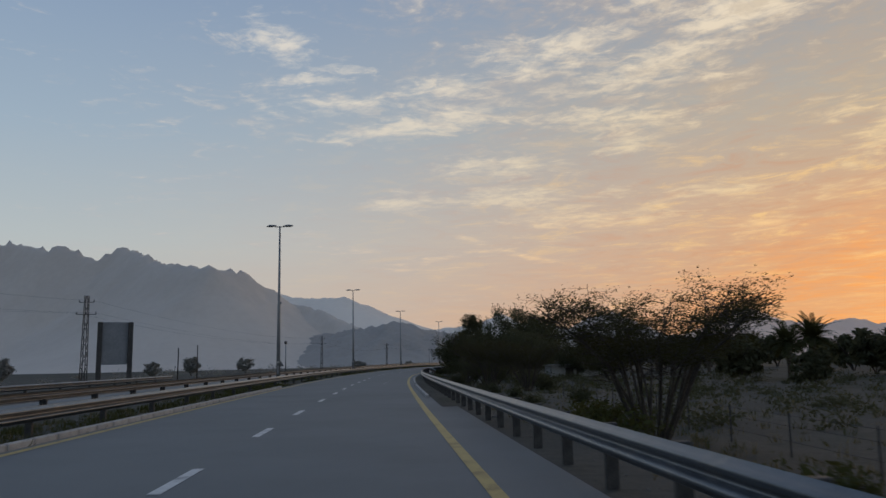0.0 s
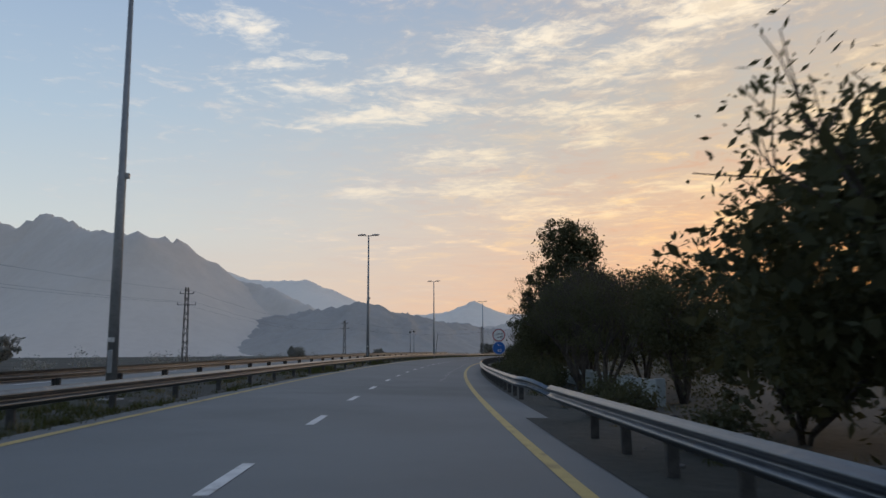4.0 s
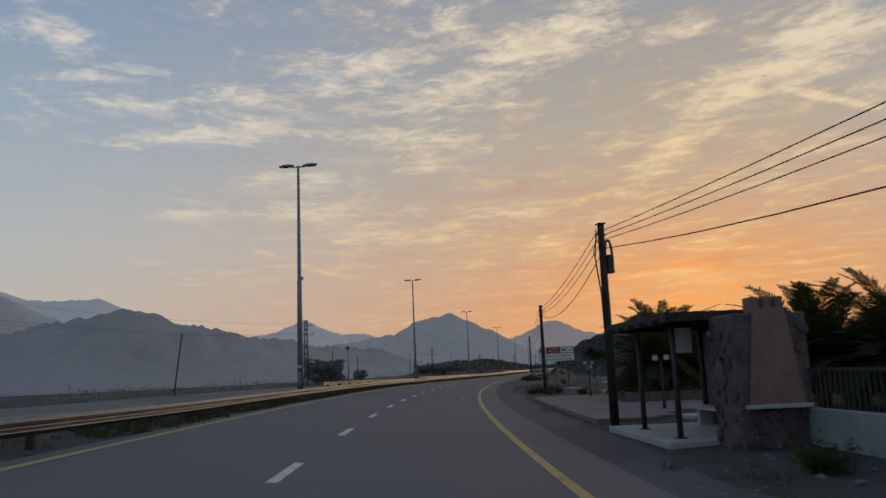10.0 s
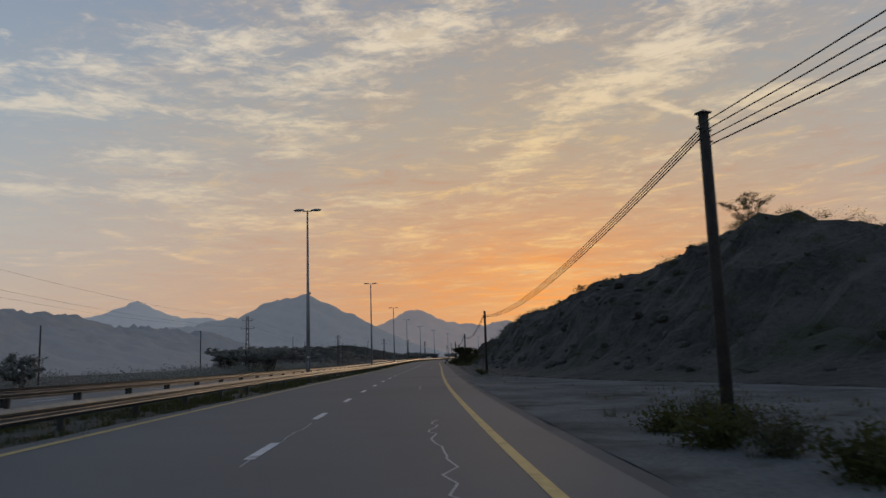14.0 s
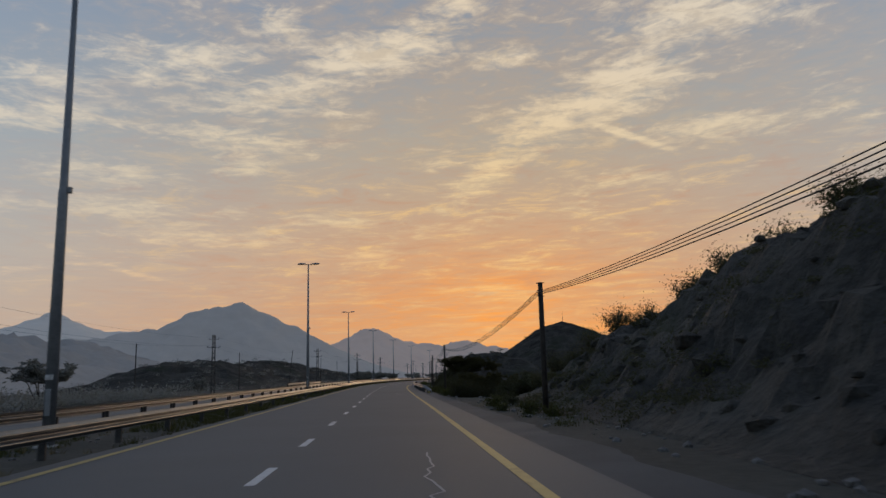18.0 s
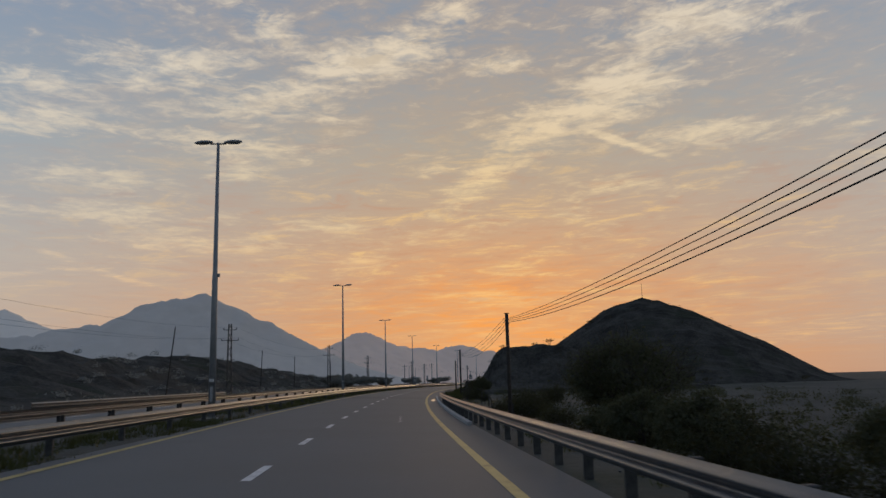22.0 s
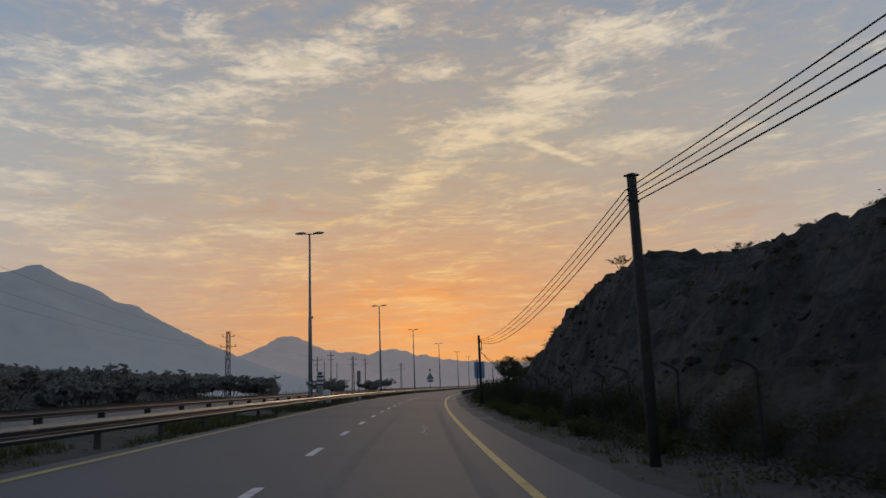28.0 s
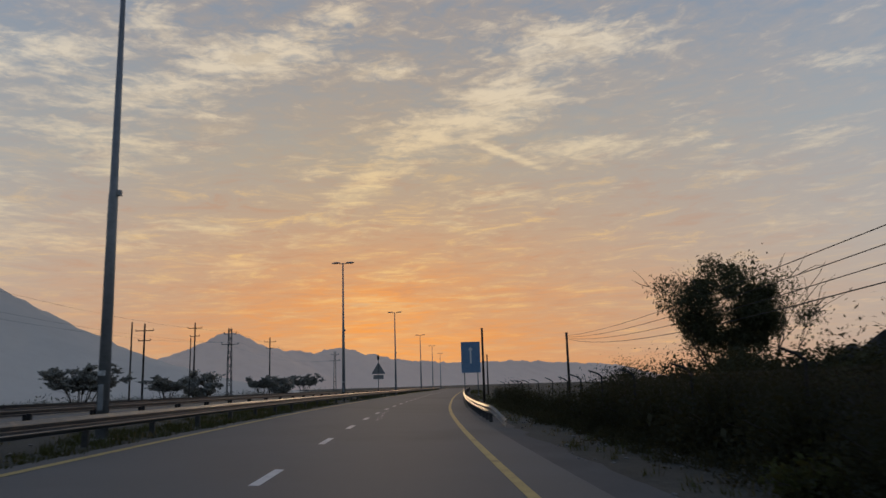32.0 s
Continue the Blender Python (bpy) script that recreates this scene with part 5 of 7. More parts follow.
for s, u, k in [(203.8, 12.0, 1.45), (195.5, 15.5, 0.85), (216, 19, 1.1), (237.5, 12.9, 1.15), (234, 13.6, 1.15), (252, 12.6, 1.2), (253.2, 12.9, 1.38), (247, 17.5, 1.05), (236, 15.5, 0.95), (229, 17.5, 1.0), (224, 13.5, 0.9), (232, 22, 1.1), (195, 11.5, 0.75)]:
    plant(PALM1, used, s, u, k)
for s, u, k in [(95.4, 24.6, 1.0), (94.5, 27.6, 0.92), (103.6, 33.0, 0.9), (108, 36.4, 0.86), (111.7, 41.7, 0.8), (85.6, 35.2, 0.82), (97.6, 46.4, 0.76), (259.7, 14.6, 0.72), (257.2, 21.6, 0.74), (112, 29, 0.95), (128, 33, 0.9), (165, 42, 1.2), (106, 57, 1.15), (96, 40, 0.9), (118, 46, 1.0), (140, 60, 1.1), (85, 62, 1.0), (80, 36, 0.8), (60, 34, 0.85), (66.7, 39.5, 1.0), (150, 24, 0.8)]:
    plant(PALM2, used, s, u, k)
for s, u, k in [(60, 30, 0.7), (50, 40, 0.7), (72, 48, 0.8), (90, 55, 0.9), (40, 55, 0.7), (110, 38, 0.7), (130, 50, 0.9), (30, 45, 0.6), (100, 70, 1.0), (70, 70, 0.9), (45, 28, 0.45), (38, 33, 0.5)]:
    plant(FARTREE, used, s, u, k * 1.2, squash=0.9)
for k in range(22):
    plant(FARTREE, used, rng.uniform(55, 150), rng.uniform(38, 110), rng.uniform(0.75, 1.25), squash=rng.uniform(0.75, 1.0))
# the rest area and the first hill
for s, u, k in [(296.7, 20.0, 0.95), (301, 25, 0.9), (290, 24, 0.8), (306, 29, 0.9), (285, 29, 0.8), (282, 35, 0.9)]:
    plant(ACA2, used, s, u, k)
plant(ACA6, used, 309.2, 14.9, 0.85, 50)
for s, u, k in [(311.2, 7.1, 0.6), (313.5, 7.5, 0.65), (310, 8.1, 0.5), (315.5, 7.8, 0.6), (262, 7.3, 0.5), (260.5, 8.2, 0.5), (284, 10.4, 0.4), (308, 8.6, 0.35), (259.3, 7.6, 0.45)]:
    plant(BUSH2, used, s, u, k)
for s, u, k in [(264, 7.9, 0.6), (262.8, 6.9, 0.6), (257, 9.2, 0.5), (226, 7.2, 0.6), (222.5, 7.6, 0.8), (221, 8.0, 0.8), (224, 7.9, 0.7), (219.5, 7.4, 0.7), (312.3, 6.7, 0.9), (309.2, 7.1, 0.9), (314.6, 6.8, 0.8), (307.5, 7.8, 0.8), (417.5, 6.9, 0.7), (415, 7.2, 0.6), (367, 6.8, 0.45), (359, 6.7, 0.55), (420, 6.2, 0.5), (425, 6.6, 0.7)]:
    plant(GREEN, used, s, u, k)


def on_hill(height, s, u):
    """The height of the finished hillside at (s, u)."""
    h = height(s, u)
    seed, crag = (2.0, 1.35) if height is first_hill else (7.0, 0.6)
    p = at(s, u)
    return (crags(h, Vector((p.x, p.y, seed)), crag) if h > 0 else 0.0) - 0.12


for s, u, k in [(352, 25, 0.95), (357, 27, 0.8), (398, 22, 0.55), (338, 32, 0.7), (329, 36, 0.8), (384, 24, 0.5)]:
    plant(ACA2, used, s, u, k * 0.8, z=on_hill(first_hill, s, u))


def scrub(name, places, mat, label, leaf=0.07, each=150, seed=1):
    """Many small shrubs joined into one mesh: places are (point, size)."""
    rnd = np.random.default_rng(seed)
    vs, fs, o = [], [], 0
    for p, size in places:
        n = int(each * rnd.uniform(0.6, 1.4))
        lob = rnd.normal(size=(4, 3)) * np.array([0.4, 0.4, 0.2]) * size
        c = lob[rnd.integers(4, size=n)] + rnd.normal(size=(n, 3)) * np.array([0.28, 0.28, 0.22]) * size
        c[:, 2] = np.abs(c[:, 2]) + 0.02
        v, f = leaf_quads(c + np.array(p), leaf * (0.6 + 0.5 * size), rnd)
        vs.append(v)
        fs.append(f + o)
        o += len(v)
    tagged(new(name, np_mesh(name, np.concatenate(vs), np.concatenate(fs), mat)), label, "scrub", "", "stuff")


spots = []
for k in range(1700):
    s, u = rng.uniform(314, 448), rng.uniform(8.0, 36)
    z = on_hill(first_hill, s, u)
    if z > 0.9 and noise.noise(Vector((s * 0.06, u * 0.1, 1))) > -0.2:
        spots.append((at(s, u, z), rng.uniform(0.25, 1.0)))
scrub("hill_scrub", spots[::2], LEAF, "dark scrub scattered over the rocky hill", 0.045, 240, seed=2)
scrub("hill_scrub", spots[1::2], GRASS, "green weeds scattered over the rocky hill", 0.045, 240, seed=22)
for s, u, k in [(414, 17.5, 1.2), (417, 17, 1.4), (420, 16, 1.2), (424, 16, 1.3), (428, 15, 1.4), (431, 14.5, 1.2), (434, 14, 1.3), (437, 13.5, 1.2), (440, 13, 1.3), (444, 12.5, 1.3), (448, 13, 1.1), (452, 14, 1.2), (447, 17, 1.5), (455, 18, 1.4), (460, 16, 1.2)]:
    plant(BUSH2, used, s, u, k, z=on_hill(first_hill, s, u))
for s, u, k in [(426.5, 7.6, 0.5), (430, 7.6, 0.6)]:
    plant(BUSH1, used, s, u, k)
spots = []
for k in range(170):
    s, u = rng.uniform(405, 433), 8.0 + abs(rng.gauss(0, 3))
    spots.append((at(s, u, max(on_hill(first_hill, s, u), ground_z(s, u))), rng.uniform(0.25, 0.7)))
scrub("toe_scrub", spots, LEAF, "dark weeds at the foot of the rocky hill", 0.06, 120, 16)
# past the first hill
for s, u, k in [(449, 12.5, 0.42), (452, 15, 0.45), (455.5, 16.5, 0.5), (458.5, 18.5, 0.5), (462, 20.5, 0.55), (466, 19, 0.42), (470, 24, 0.6), (447.5, 10.8, 0.3), (451, 11.0, 0.28), (460, 14, 0.3), (456, 12.5, 0.26), (464, 15.5, 0.3), (475, 22, 0.45), (497.5, 8.9, 0.36), (494.6, 9.4, 0.36), (500, 8.8, 0.3), (486.5, 10.6, 0.3), (490, 11.5, 0.34)]:
    fig(s, u, k)
for s, u, k in [(448.6, 10.8, 0.8), (451.5, 11.6, 0.9), (457.5, 11.0, 0.7), (484, 8.8, 1.3), (486.5, 9.3, 1.5), (489, 8.8, 1.3), (481.5, 9.4, 1.4), (492, 8.9, 1.2)]:
    plant(BUSH3, used, s, u, k)
for s, u, k in [(466, 11.6, 1.1), (469, 9.4, 0.8), (470.5, 12.6, 1.2), (461, 11.4, 0.7), (474, 10.4, 1.0)]:
    plant(BUSH3, used, s, u, k)
plant(ACA5, used, 464.3, 9.15, 1.0, 0)
plant(ACA6, used, 463.1, 9.45, 1.0, 0)
plant(ACA7, used, 456.2, 9.9, 1.3, 0)
for s, u, k in [(452.6, 9.3, 1.5), (454.6, 9.2, 1.3), (451.0, 9.6, 1.4), (456.4, 10.4, 1.5), (445.6, 6.9, 1.35), (446.6, 7.7, 1.2), (453.5, 10.8, 1.8), (449.5, 10.4, 1.5)]:
    plant(BUSH3, used, s, u, k, s * 43)
for k in range(44):
    plant(GREEN, used, 446 + k * 0.8 + 0.5 * math.sin(k * 5.1), 7.2 + 1.1 * math.sin(k * 2.3), 0.6 + 0.2 * math.sin(k * 3.7), k * 77)
for s, u, k in [(444.0, 6.5, 1.0), (444.9, 7.2, 0.9), (466.5, 9.0, 0.6), (469.5, 11, 0.9), (472, 13, 1.0), (475, 9.2, 0.8), (477.5, 11.5, 1.1), (480, 14, 1.1), (468, 14.5, 1.0), (461, 13, 0.8)]:
    plant(BUSH3, used, s, u, k, s * 31)
for s, u, k in [(458, 9.6, 1.3), (455, 8.2, 0.9), (470, 8.6, 1.2), (480, 9.5, 1.2), (523.7, 10.0, 1.7), (521, 8.9, 1.4), (526.5, 9.4, 1.3), (530, 8.8, 0.9), (486, 9, 1.0), (494, 9.8, 1.4), (500, 8.6, 0.9), (505, 10.5, 1.5), (511, 9.4, 1.2), (533, 12, 1.1), (540, 14, 1.5), (536, 17, 1.6), (545, 13, 0.8), (553, 9.2, 0.8), (558, 8.0, 0.9), (561, 8.6, 1.3), (566, 9.0, 1.4), (571, 8.4, 1.2), (577, 8.8, 1.2)]:
    plant(BUSH3, used, s, u, k)
plant(TAMARISK, used, 505.3, 10.7, 1.0)
plant(FEATHER, used, 566, 9.6, 0.5)
plant(FEATHER, used, 571, 10.4, 0.42)
for s, u, k in [(549, 5.6, 0.8), (551.5, 5.9, 0.9), (554.5, 5.9, 1.0), (546, 6.1, 0.8), (557, 6.4, 0.7), (562, 6.9, 0.6), (543, 6.4, 0.7), (605, 6.6, 0.6), (600, 6.9, 0.7), (634, 6.6, 0.7), (640, 6.9, 0.6), (646, 6.9, 0.6), (668, 6.5, 0.5), (684, 6.9, 0.7), (690, 7.2, 0.8), (630, 7.2, 0.9), (632, 6.5, 0.7), (636.5, 7.0, 0.9), (638, 6.4, 0.6), (643, 6.6, 0.8), (649, 6.7, 0.7), (653, 7.1, 0.8), (627, 6.8, 0.7), (622, 6.9, 0.8), (616, 7.3, 0.8)]:
    plant(GREEN, used, s, u, k)
for s, u, k in [(680.5, 14.6, 0.46), (677.5, 12.6, 0.36), (684, 16, 0.42)]:
    plant(ACA1, used, s, u, k, z=on_hill(second_hill, s, u))
for s, u, k in [(645.7, 22.35, 0.42), (642.6, 25.4, 0.5), (648.1, 15.3, 0.36), (636, 27, 0.4), (640, 34, 0.4), (663, 34, 0.4), (670, 58, 0.5), (612, 50, 0.4), (600, 62, 0.4)]:
    plant(ACA2, used, s, u, k, z=on_hill(second_hill, s, u))
spots = []
for k in range(1300):
    s, u = rng.uniform(590, 705), 9.5 + 60 * rng.random() ** 2
    z = on_hill(second_hill, s, u)
    if z > 0.8:
        spots.append((at(s, u, z), rng.uniform(0.15, 0.6)))
scrub("hill_scrub", spots, SCRUB_LEAF, "small dark shrubs dotted over the bare hill", each=90, seed=3)
for s, u, k in [(701, 11.2, 0.42), (699, 12.8, 0.4), (703.5, 12.4, 0.4), (696, 11.8, 0.36)]:
    fig(s, u, k)
for s, u, k in [(703.3, 11.8, 1.02), (694, 13.5, 0.7), (683.5, 14.5, 0.8)]:
    plant(FEATHER, used, s, u, k)
for k in range(40):
    plant(BUSH3, used, 592 + k * 2.3 + rng.uniform(-0.8, 0.8), 8.9 + rng.uniform(-0.3, 0.9), rng.uniform(0.7, 1.35))
for s, u, k in [(683, 8.6, 1.3), (686.5, 8.9, 1.6), (689.5, 8.2, 1.2), (692.5, 8.5, 1.5), (696, 8.6, 1.7), (700, 8.3, 1.5), (704, 8.4, 1.6), (708, 8.2, 1.4), (679.5, 9.0, 1.4), (675, 8.8, 1.2), (698, 10.5, 2.0), (703, 9.0, 1.3), (699, 9.6, 1.5), (695, 9.2, 1.4), (690.5, 9.3, 1.3), (687, 10, 1.5), (693, 11.5, 2.0), (698.5, 12.5, 2.0), (706, 10.5, 1.5), (711, 9.5, 1.3), (716, 8.6, 1.2), (721, 8.2, 1.1), (728, 8.5, 1.3), (736, 8, 1.2), (745, 9, 1.4), (755, 8.4, 1.2), (709, 13, 2.0), (716, 14, 2.2), (687, 14, 1.8), (682, 11, 1.3), (690, 8.4, 0.7), (697, 7.9, 0.7), (704, 7.6, 0.6), (678, 9.6, 1.0), (725, 14, 2.0), (735, 16, 2.4), (672, 9.5, 0.8), (665, 9.4, 0.8), (658, 9.4, 0.9), (650, 9.3, 0.9), (641, 9.3, 1.0), (634, 9.4, 0.9), (625, 9.4, 0.8), (617, 9.2, 0.9), (610, 9.6, 0.9), (603, 9.2, 0.9), (594, 8.8, 0.8), (586, 8.6, 0.9)]:
    plant(BUSH3, used, s, u, k)
# the hazy plain beyond the far carriageway
for s, u, k in [(406.7, -19.8, 1.0), (416.7, -22.2, 1.05), (319.3, -20.9, 1.15), (683, -28, 1.25), (686, -22.5, 1.1), (688, -18.2, 1.0), (679, -37, 1.3), (640, -21, 0.9), (646, -23, 1.1), (652, -20.5, 0.8), (659, -24, 1.2), (668, -21, 1.0), (680, -23, 1.1), (315.5, -20, 1.15), (403, -19.6, 1.0), (398, -20.5, 0.9), (407, -22, 1.1), (394, -22.5, 1.0), (410, -21, 1.1), (441, -28, 1.3), (448, -24, 1.0), (729, -20, 1.0), (697, -33, 1.35), (705, -27, 1.1), (686, -24, 0.9), (754, -24, 0.9), (690, -19.8, 0.8), (676, -22, 0.9), (664, -24, 1.0), (785, -23, 1.0), (815, -24, 1.2)]:
    plant(ACA3, used, s, u, k)
for s, u, k in [(60, -34, 0.55), (78, -38, 0.6), (120, -34, 0.7), (150, -36, 0.7), (196, -24, 0.45), (225, -36, 0.6), (255, -30, 0.5), (330, -26, 0.6), (340, -30, 0.8), (357, -27, 0.6), (395, -23, 0.55), (425, -30, 0.8), (500, -26, 0.5), (655, -24, 0.8), (670, -26, 0.9), (712, -24, 0.8), (800, -24, 0.8), (770, -26, 0.9), (97, -30, 0.5), (318, -19.5, 0.5)]:
    plant(HAZED_TREE, used, s, u, k)
spots = []
for k in range(420):
    s, u = rng.uniform(-20, 860), -20.3 - abs(rng.gauss(0, 22))
    spots.append((at(s, u, ground_z(s, u)), rng.uniform(0.6, 2.0)))
for k in range(260):
    s, u = rng.uniform(525, 735), rng.uniform(-62, -26)
    z = low_hill(s, u)
    if z > 1.0:
        spots.append((at(s, u, z - 0.4), rng.uniform(0.5, 1.2)))
scrub("plain_scrub", spots, HAZED_LEAF, "scrub over the hazy plain, grey-green with painted haze", 0.12, 110, 4)
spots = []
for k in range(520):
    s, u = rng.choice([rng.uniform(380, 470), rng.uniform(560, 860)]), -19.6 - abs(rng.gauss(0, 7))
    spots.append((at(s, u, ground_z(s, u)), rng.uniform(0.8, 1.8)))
scrub("roadside_scrub", spots, HAZED_LEAF, "thick scrub beyond the far carriageway, grey-green with painted haze", 0.11, 120, 14)
spots = []
for k in range(1500):
    s = rng.choice([rng.uniform(455, 535), rng.uniform(575, 745), rng.uniform(655, 745)])
    u = 6.9 + abs(rng.gauss(0, 2.0)) if s > 570 else 8.2 + abs(rng.gauss(0, 9))
    spots.append((at(s, u, ground_z(s, u)), rng.uniform(0.25, 0.75)))
scrub("verge_scrub", [p for p in spots if p[0].y > 560], SCRUB_LEAF, "thick dark weeds and scrub beside the road", 0.06, 130, 15)
scrub("field_scrub", [p for p in spots if p[0].y <= 560], GRASS, "dry scrub and weeds over the stony field", 0.06, 130, 15)
spots = []
for k in range(420):
    s, u = rng.choice([rng.uniform(5, 230), rng.uniform(455, 600)]), 11 + abs(rng.gauss(0, 18))
    spots.append((at(s, u, ground_z(s, u)), rng.uniform(0.5, 1.4)))
for k in range(130):
    s, u = rng.uniform(14, 88), 8.5 + 34 * rng.random() ** 1.3
    spots.append((at(s, u, ground_z(s, u)), rng.uniform(0.35, 1.05)))
scrub("field_scrub", spots, LEAF, "dark scrub and weeds in the fields", 0.09, 150, 5)


def tufts(name, spans, seed, mat, label, per=26, long=0.16, blades=16):
    """Grass clumps: many bent blades in one mesh."""
    rnd = np.random.default_rng(seed)
    lv, lf = [], []
    for s0, s1, u0, u1 in spans:
        for _ in range(int((s1 - s0) * per / 10 * max(0.4, abs(u1 - u0)))):
            s, u = rnd.uniform(s0, s1), rnd.uniform(u0, u1)
            if noise.noise(Vector((s * 0.12, u * 0.5, seed))) < -0.12:
                continue
            p = at(s, u, ground_z(s, u) - 0.01)
            tall = long * rnd.uniform(0.5, 1.7)
            for _ in range(blades):
                q = rnd.uniform(0, 2 * math.pi)
                out = Vector((math.cos(q), math.sin(q), 0))
                r = p + Vector((rnd.normal() * 0.09, rnd.normal() * 0.09, 0))
                e = r + out * tall * rnd.uniform(0.2, 0.8) + Vector((0, 0, tall * rnd.uniform(0.6, 1.1)))
                w_ = Vector((-out.y, out.x, 0)) * 0.012
                o = len(lv)
                lv += [r - w_, r + w_, e]
                lf.append((o, o + 1, o + 2))
    tagged(new(name, mesh_of(name, lv, lf, mat)), label, "grass", "", "stuff")


tufts("median_grass", [(-20, 900, -6.4, -4.0)], 3, GRASS, "green weeds under the median guardrail", 85, 0.15, 14)
tufts("median_straw", [(-20, 900, -7.8, -4.2)], 4, STRAW, "dry straw in the median", 12, 0.16, 10)
tufts("verge_grass", [(-10, 110, 5.6, 9), (110, 228, 5.4, 7.4), (306, 318, 6.4, 9), (408, 428, 6.2, 8), (455, 535, 5.4, 9), (540, 735, 5.9, 8.4), (735, 880, 5.5, 8)], 5, GRASS, "sparse green grass on the verge", 16, 0.17, 14)
tufts("field_grass", [(0, 75, 9, 26)], 9, GRASS, "low weeds over the dusty field", 7, 0.2, 12)
tufts("field_straw", [(0, 75, 8, 26)], 10, STRAW, "dry grass over the dusty field", 6, 0.2, 10)
tufts("verge_straw", [(-10, 228, 5.6, 10), (250, 330, 7, 14), (455, 735, 6.0, 10)], 6, STRAW, "dry yellow grass on the verge", 10, 0.18, 10)


def stones(name, spans, seed, label, mat, per=10):
    rnd = np.random.default_rng(seed)
    verts, faces = [], []
    ball = bmesh.new()
    bmesh.ops.create_icosphere(ball, subdivisions=1, radius=1.0)
    unit = [v.co.copy() for v in ball.verts]
    tri = [tuple(v.index for v in f.verts) for f in ball.faces]
    ball.free()
    for s0, s1, u0, u1, big in spans:
        for _ in range(int((s1 - s0) * per / 10 * max(0.5, u1 - u0))):
            s, u = rnd.uniform(s0, s1), rnd.uniform(u0, u1)
            r = big * rnd.uniform(0.25, 1.0) ** 2
            p = at(s, u, ground_z(s, u) + r * 0.2)
            o = len(verts)
            verts += [p + Vector((v.x * rnd.uniform(0.7, 1.3), v.y * rnd.uniform(0.7, 1.3), v.z * rnd.uniform(0.5, 0.8))) * r for v in unit]
            faces += [tuple(i + o for i in f) for f in tri]
    tagged(new(name, mesh_of(name, verts, faces, mat)), label, "stones", "", "stuff")


stones("verge_stones", [(286, 345, 6.5, 15, 0.1), (340, 450, 5.9, 9.5, 0.13), (250, 340, 6.5, 16, 0.08), (0, 230, 5.2, 9, 0.09), (455, 735, 5.4, 9, 0.07), (0, 900, -7.8, -4.3, 0.07)], 8, "loose grey stones on the verge", GRAVEL, 14)


def boulders(name, height, s0, s1, u0, u1, count, seed, label, mat, big=0.36):
    """Angular blocks half sunk in a hillside."""
    rnd = np.random.default_rng(seed)
    ball = bmesh.new()
    bmesh.ops.create_icosphere(ball, subdivisions=1, radius=1.0)
    unit = [v.co.copy() for v in ball.verts]
    tri = [tuple(v.index for v in f.verts) for f in ball.faces]
    ball.free()
    verts, faces = [], []
    for _ in range(count):
        s, u = rnd.uniform(s0, s1), u0 + (u1 - u0) * rnd.random() ** 1.6
        if height(s, u) < 0.4:
            continue
        r = 0.08 + big * rnd.random() ** 3
        p = at(s, u, on_hill(height, s, u) + r * 0.1)
        o = len(verts)
        verts += [p + Vector((v.x * rnd.uniform(0.6, 1.4), v.y * rnd.uniform(0.6, 1.4), v.z * rnd.uniform(0.5, 1.1))) * r for v in unit]
        faces += [tuple(i + o for i in f) for f in tri]
    tagged(new(name, mesh_of(name, verts, faces, mat)), label, "rocks", "", "stuff")


boulders("hill_boulders", first_hill, 330, 450, 7.6, 24, 1700, 21, "angular dark boulders over the rocky hill", ROCK)
boulders("hill_boulders", second_hill, 596, 700, 9.0, 26, 2000, 22, "angular brown boulders over the steep spur", HILL, 0.19)


# ---- signs, shelter and other things by the road ----
SIGN_RED = material("sign_red", (0.28, 0.02, 0.025), (0.36, 0.03, 0.035), 4.0, 0.5, bump=0.05)
SIGN_BLUE = material("sign_blue", (0.012, 0.1, 0.36), (0.02, 0.14, 0.45), 4.0, 0.5, bump=0.05)
SIGN_WHITE = material("sign_white", (0.6, 0.6, 0.6), (0.74, 0.74, 0.73), 3.0, 0.5, bump=0.05)
SIGN_BROWN = material("sign_brown", (0.13, 0.03, 0.02), (0.18, 0.045, 0.03), 4.0, 0.5, bump=0.05)
SIGN_BLACK = material("sign_black", (0.012, 0.012, 0.014), (0.025, 0.025, 0.027), 4.0, 0.6, bump=0.05)
SIGN_BACK = material("sign_back", (0.16, 0.165, 0.17), (0.24, 0.245, 0.25), 4.0, 0.5, 0.5, bump=0.05)
PURPLE = material("sign_violet", (0.06, 0.03, 0.22), (0.09, 0.05, 0.3), 5.0, 0.5, bump=0.05)
STONE = material("rubble_stone", (0.06, 0.045, 0.045), (0.15, 0.115, 0.11), 3.0, 0.9, bump=0.7, fine=8, spread=0.35)
PLASTER = material("red_plaster", (0.2, 0.115, 0.095), (0.28, 0.17, 0.14), 1.5, 0.85, bump=0.3)
WALL_PAINT = material("pale_wall_paint", (0.22, 0.25, 0.25), (0.31, 0.34, 0.33), 0.8, 0.85, bump=0.3, wear=(0.24, 0.25, 0.24), wear_scale=0.7)
SANDSTONE = material("carved_sandstone", (0.3, 0.19, 0.13), (0.42, 0.28, 0.2), 1.2, 0.9, bump=0.6, fine=14)
PAVING = material("red_paving", (0.16, 0.115, 0.105), (0.25, 0.185, 0.17), 1.0, 0.85, bump=0.3, spread=0.2)
CONCRETE = material("bare_concrete", (0.33, 0.33, 0.32), (0.46, 0.45, 0.43), 1.2, 0.9, bump=0.4)


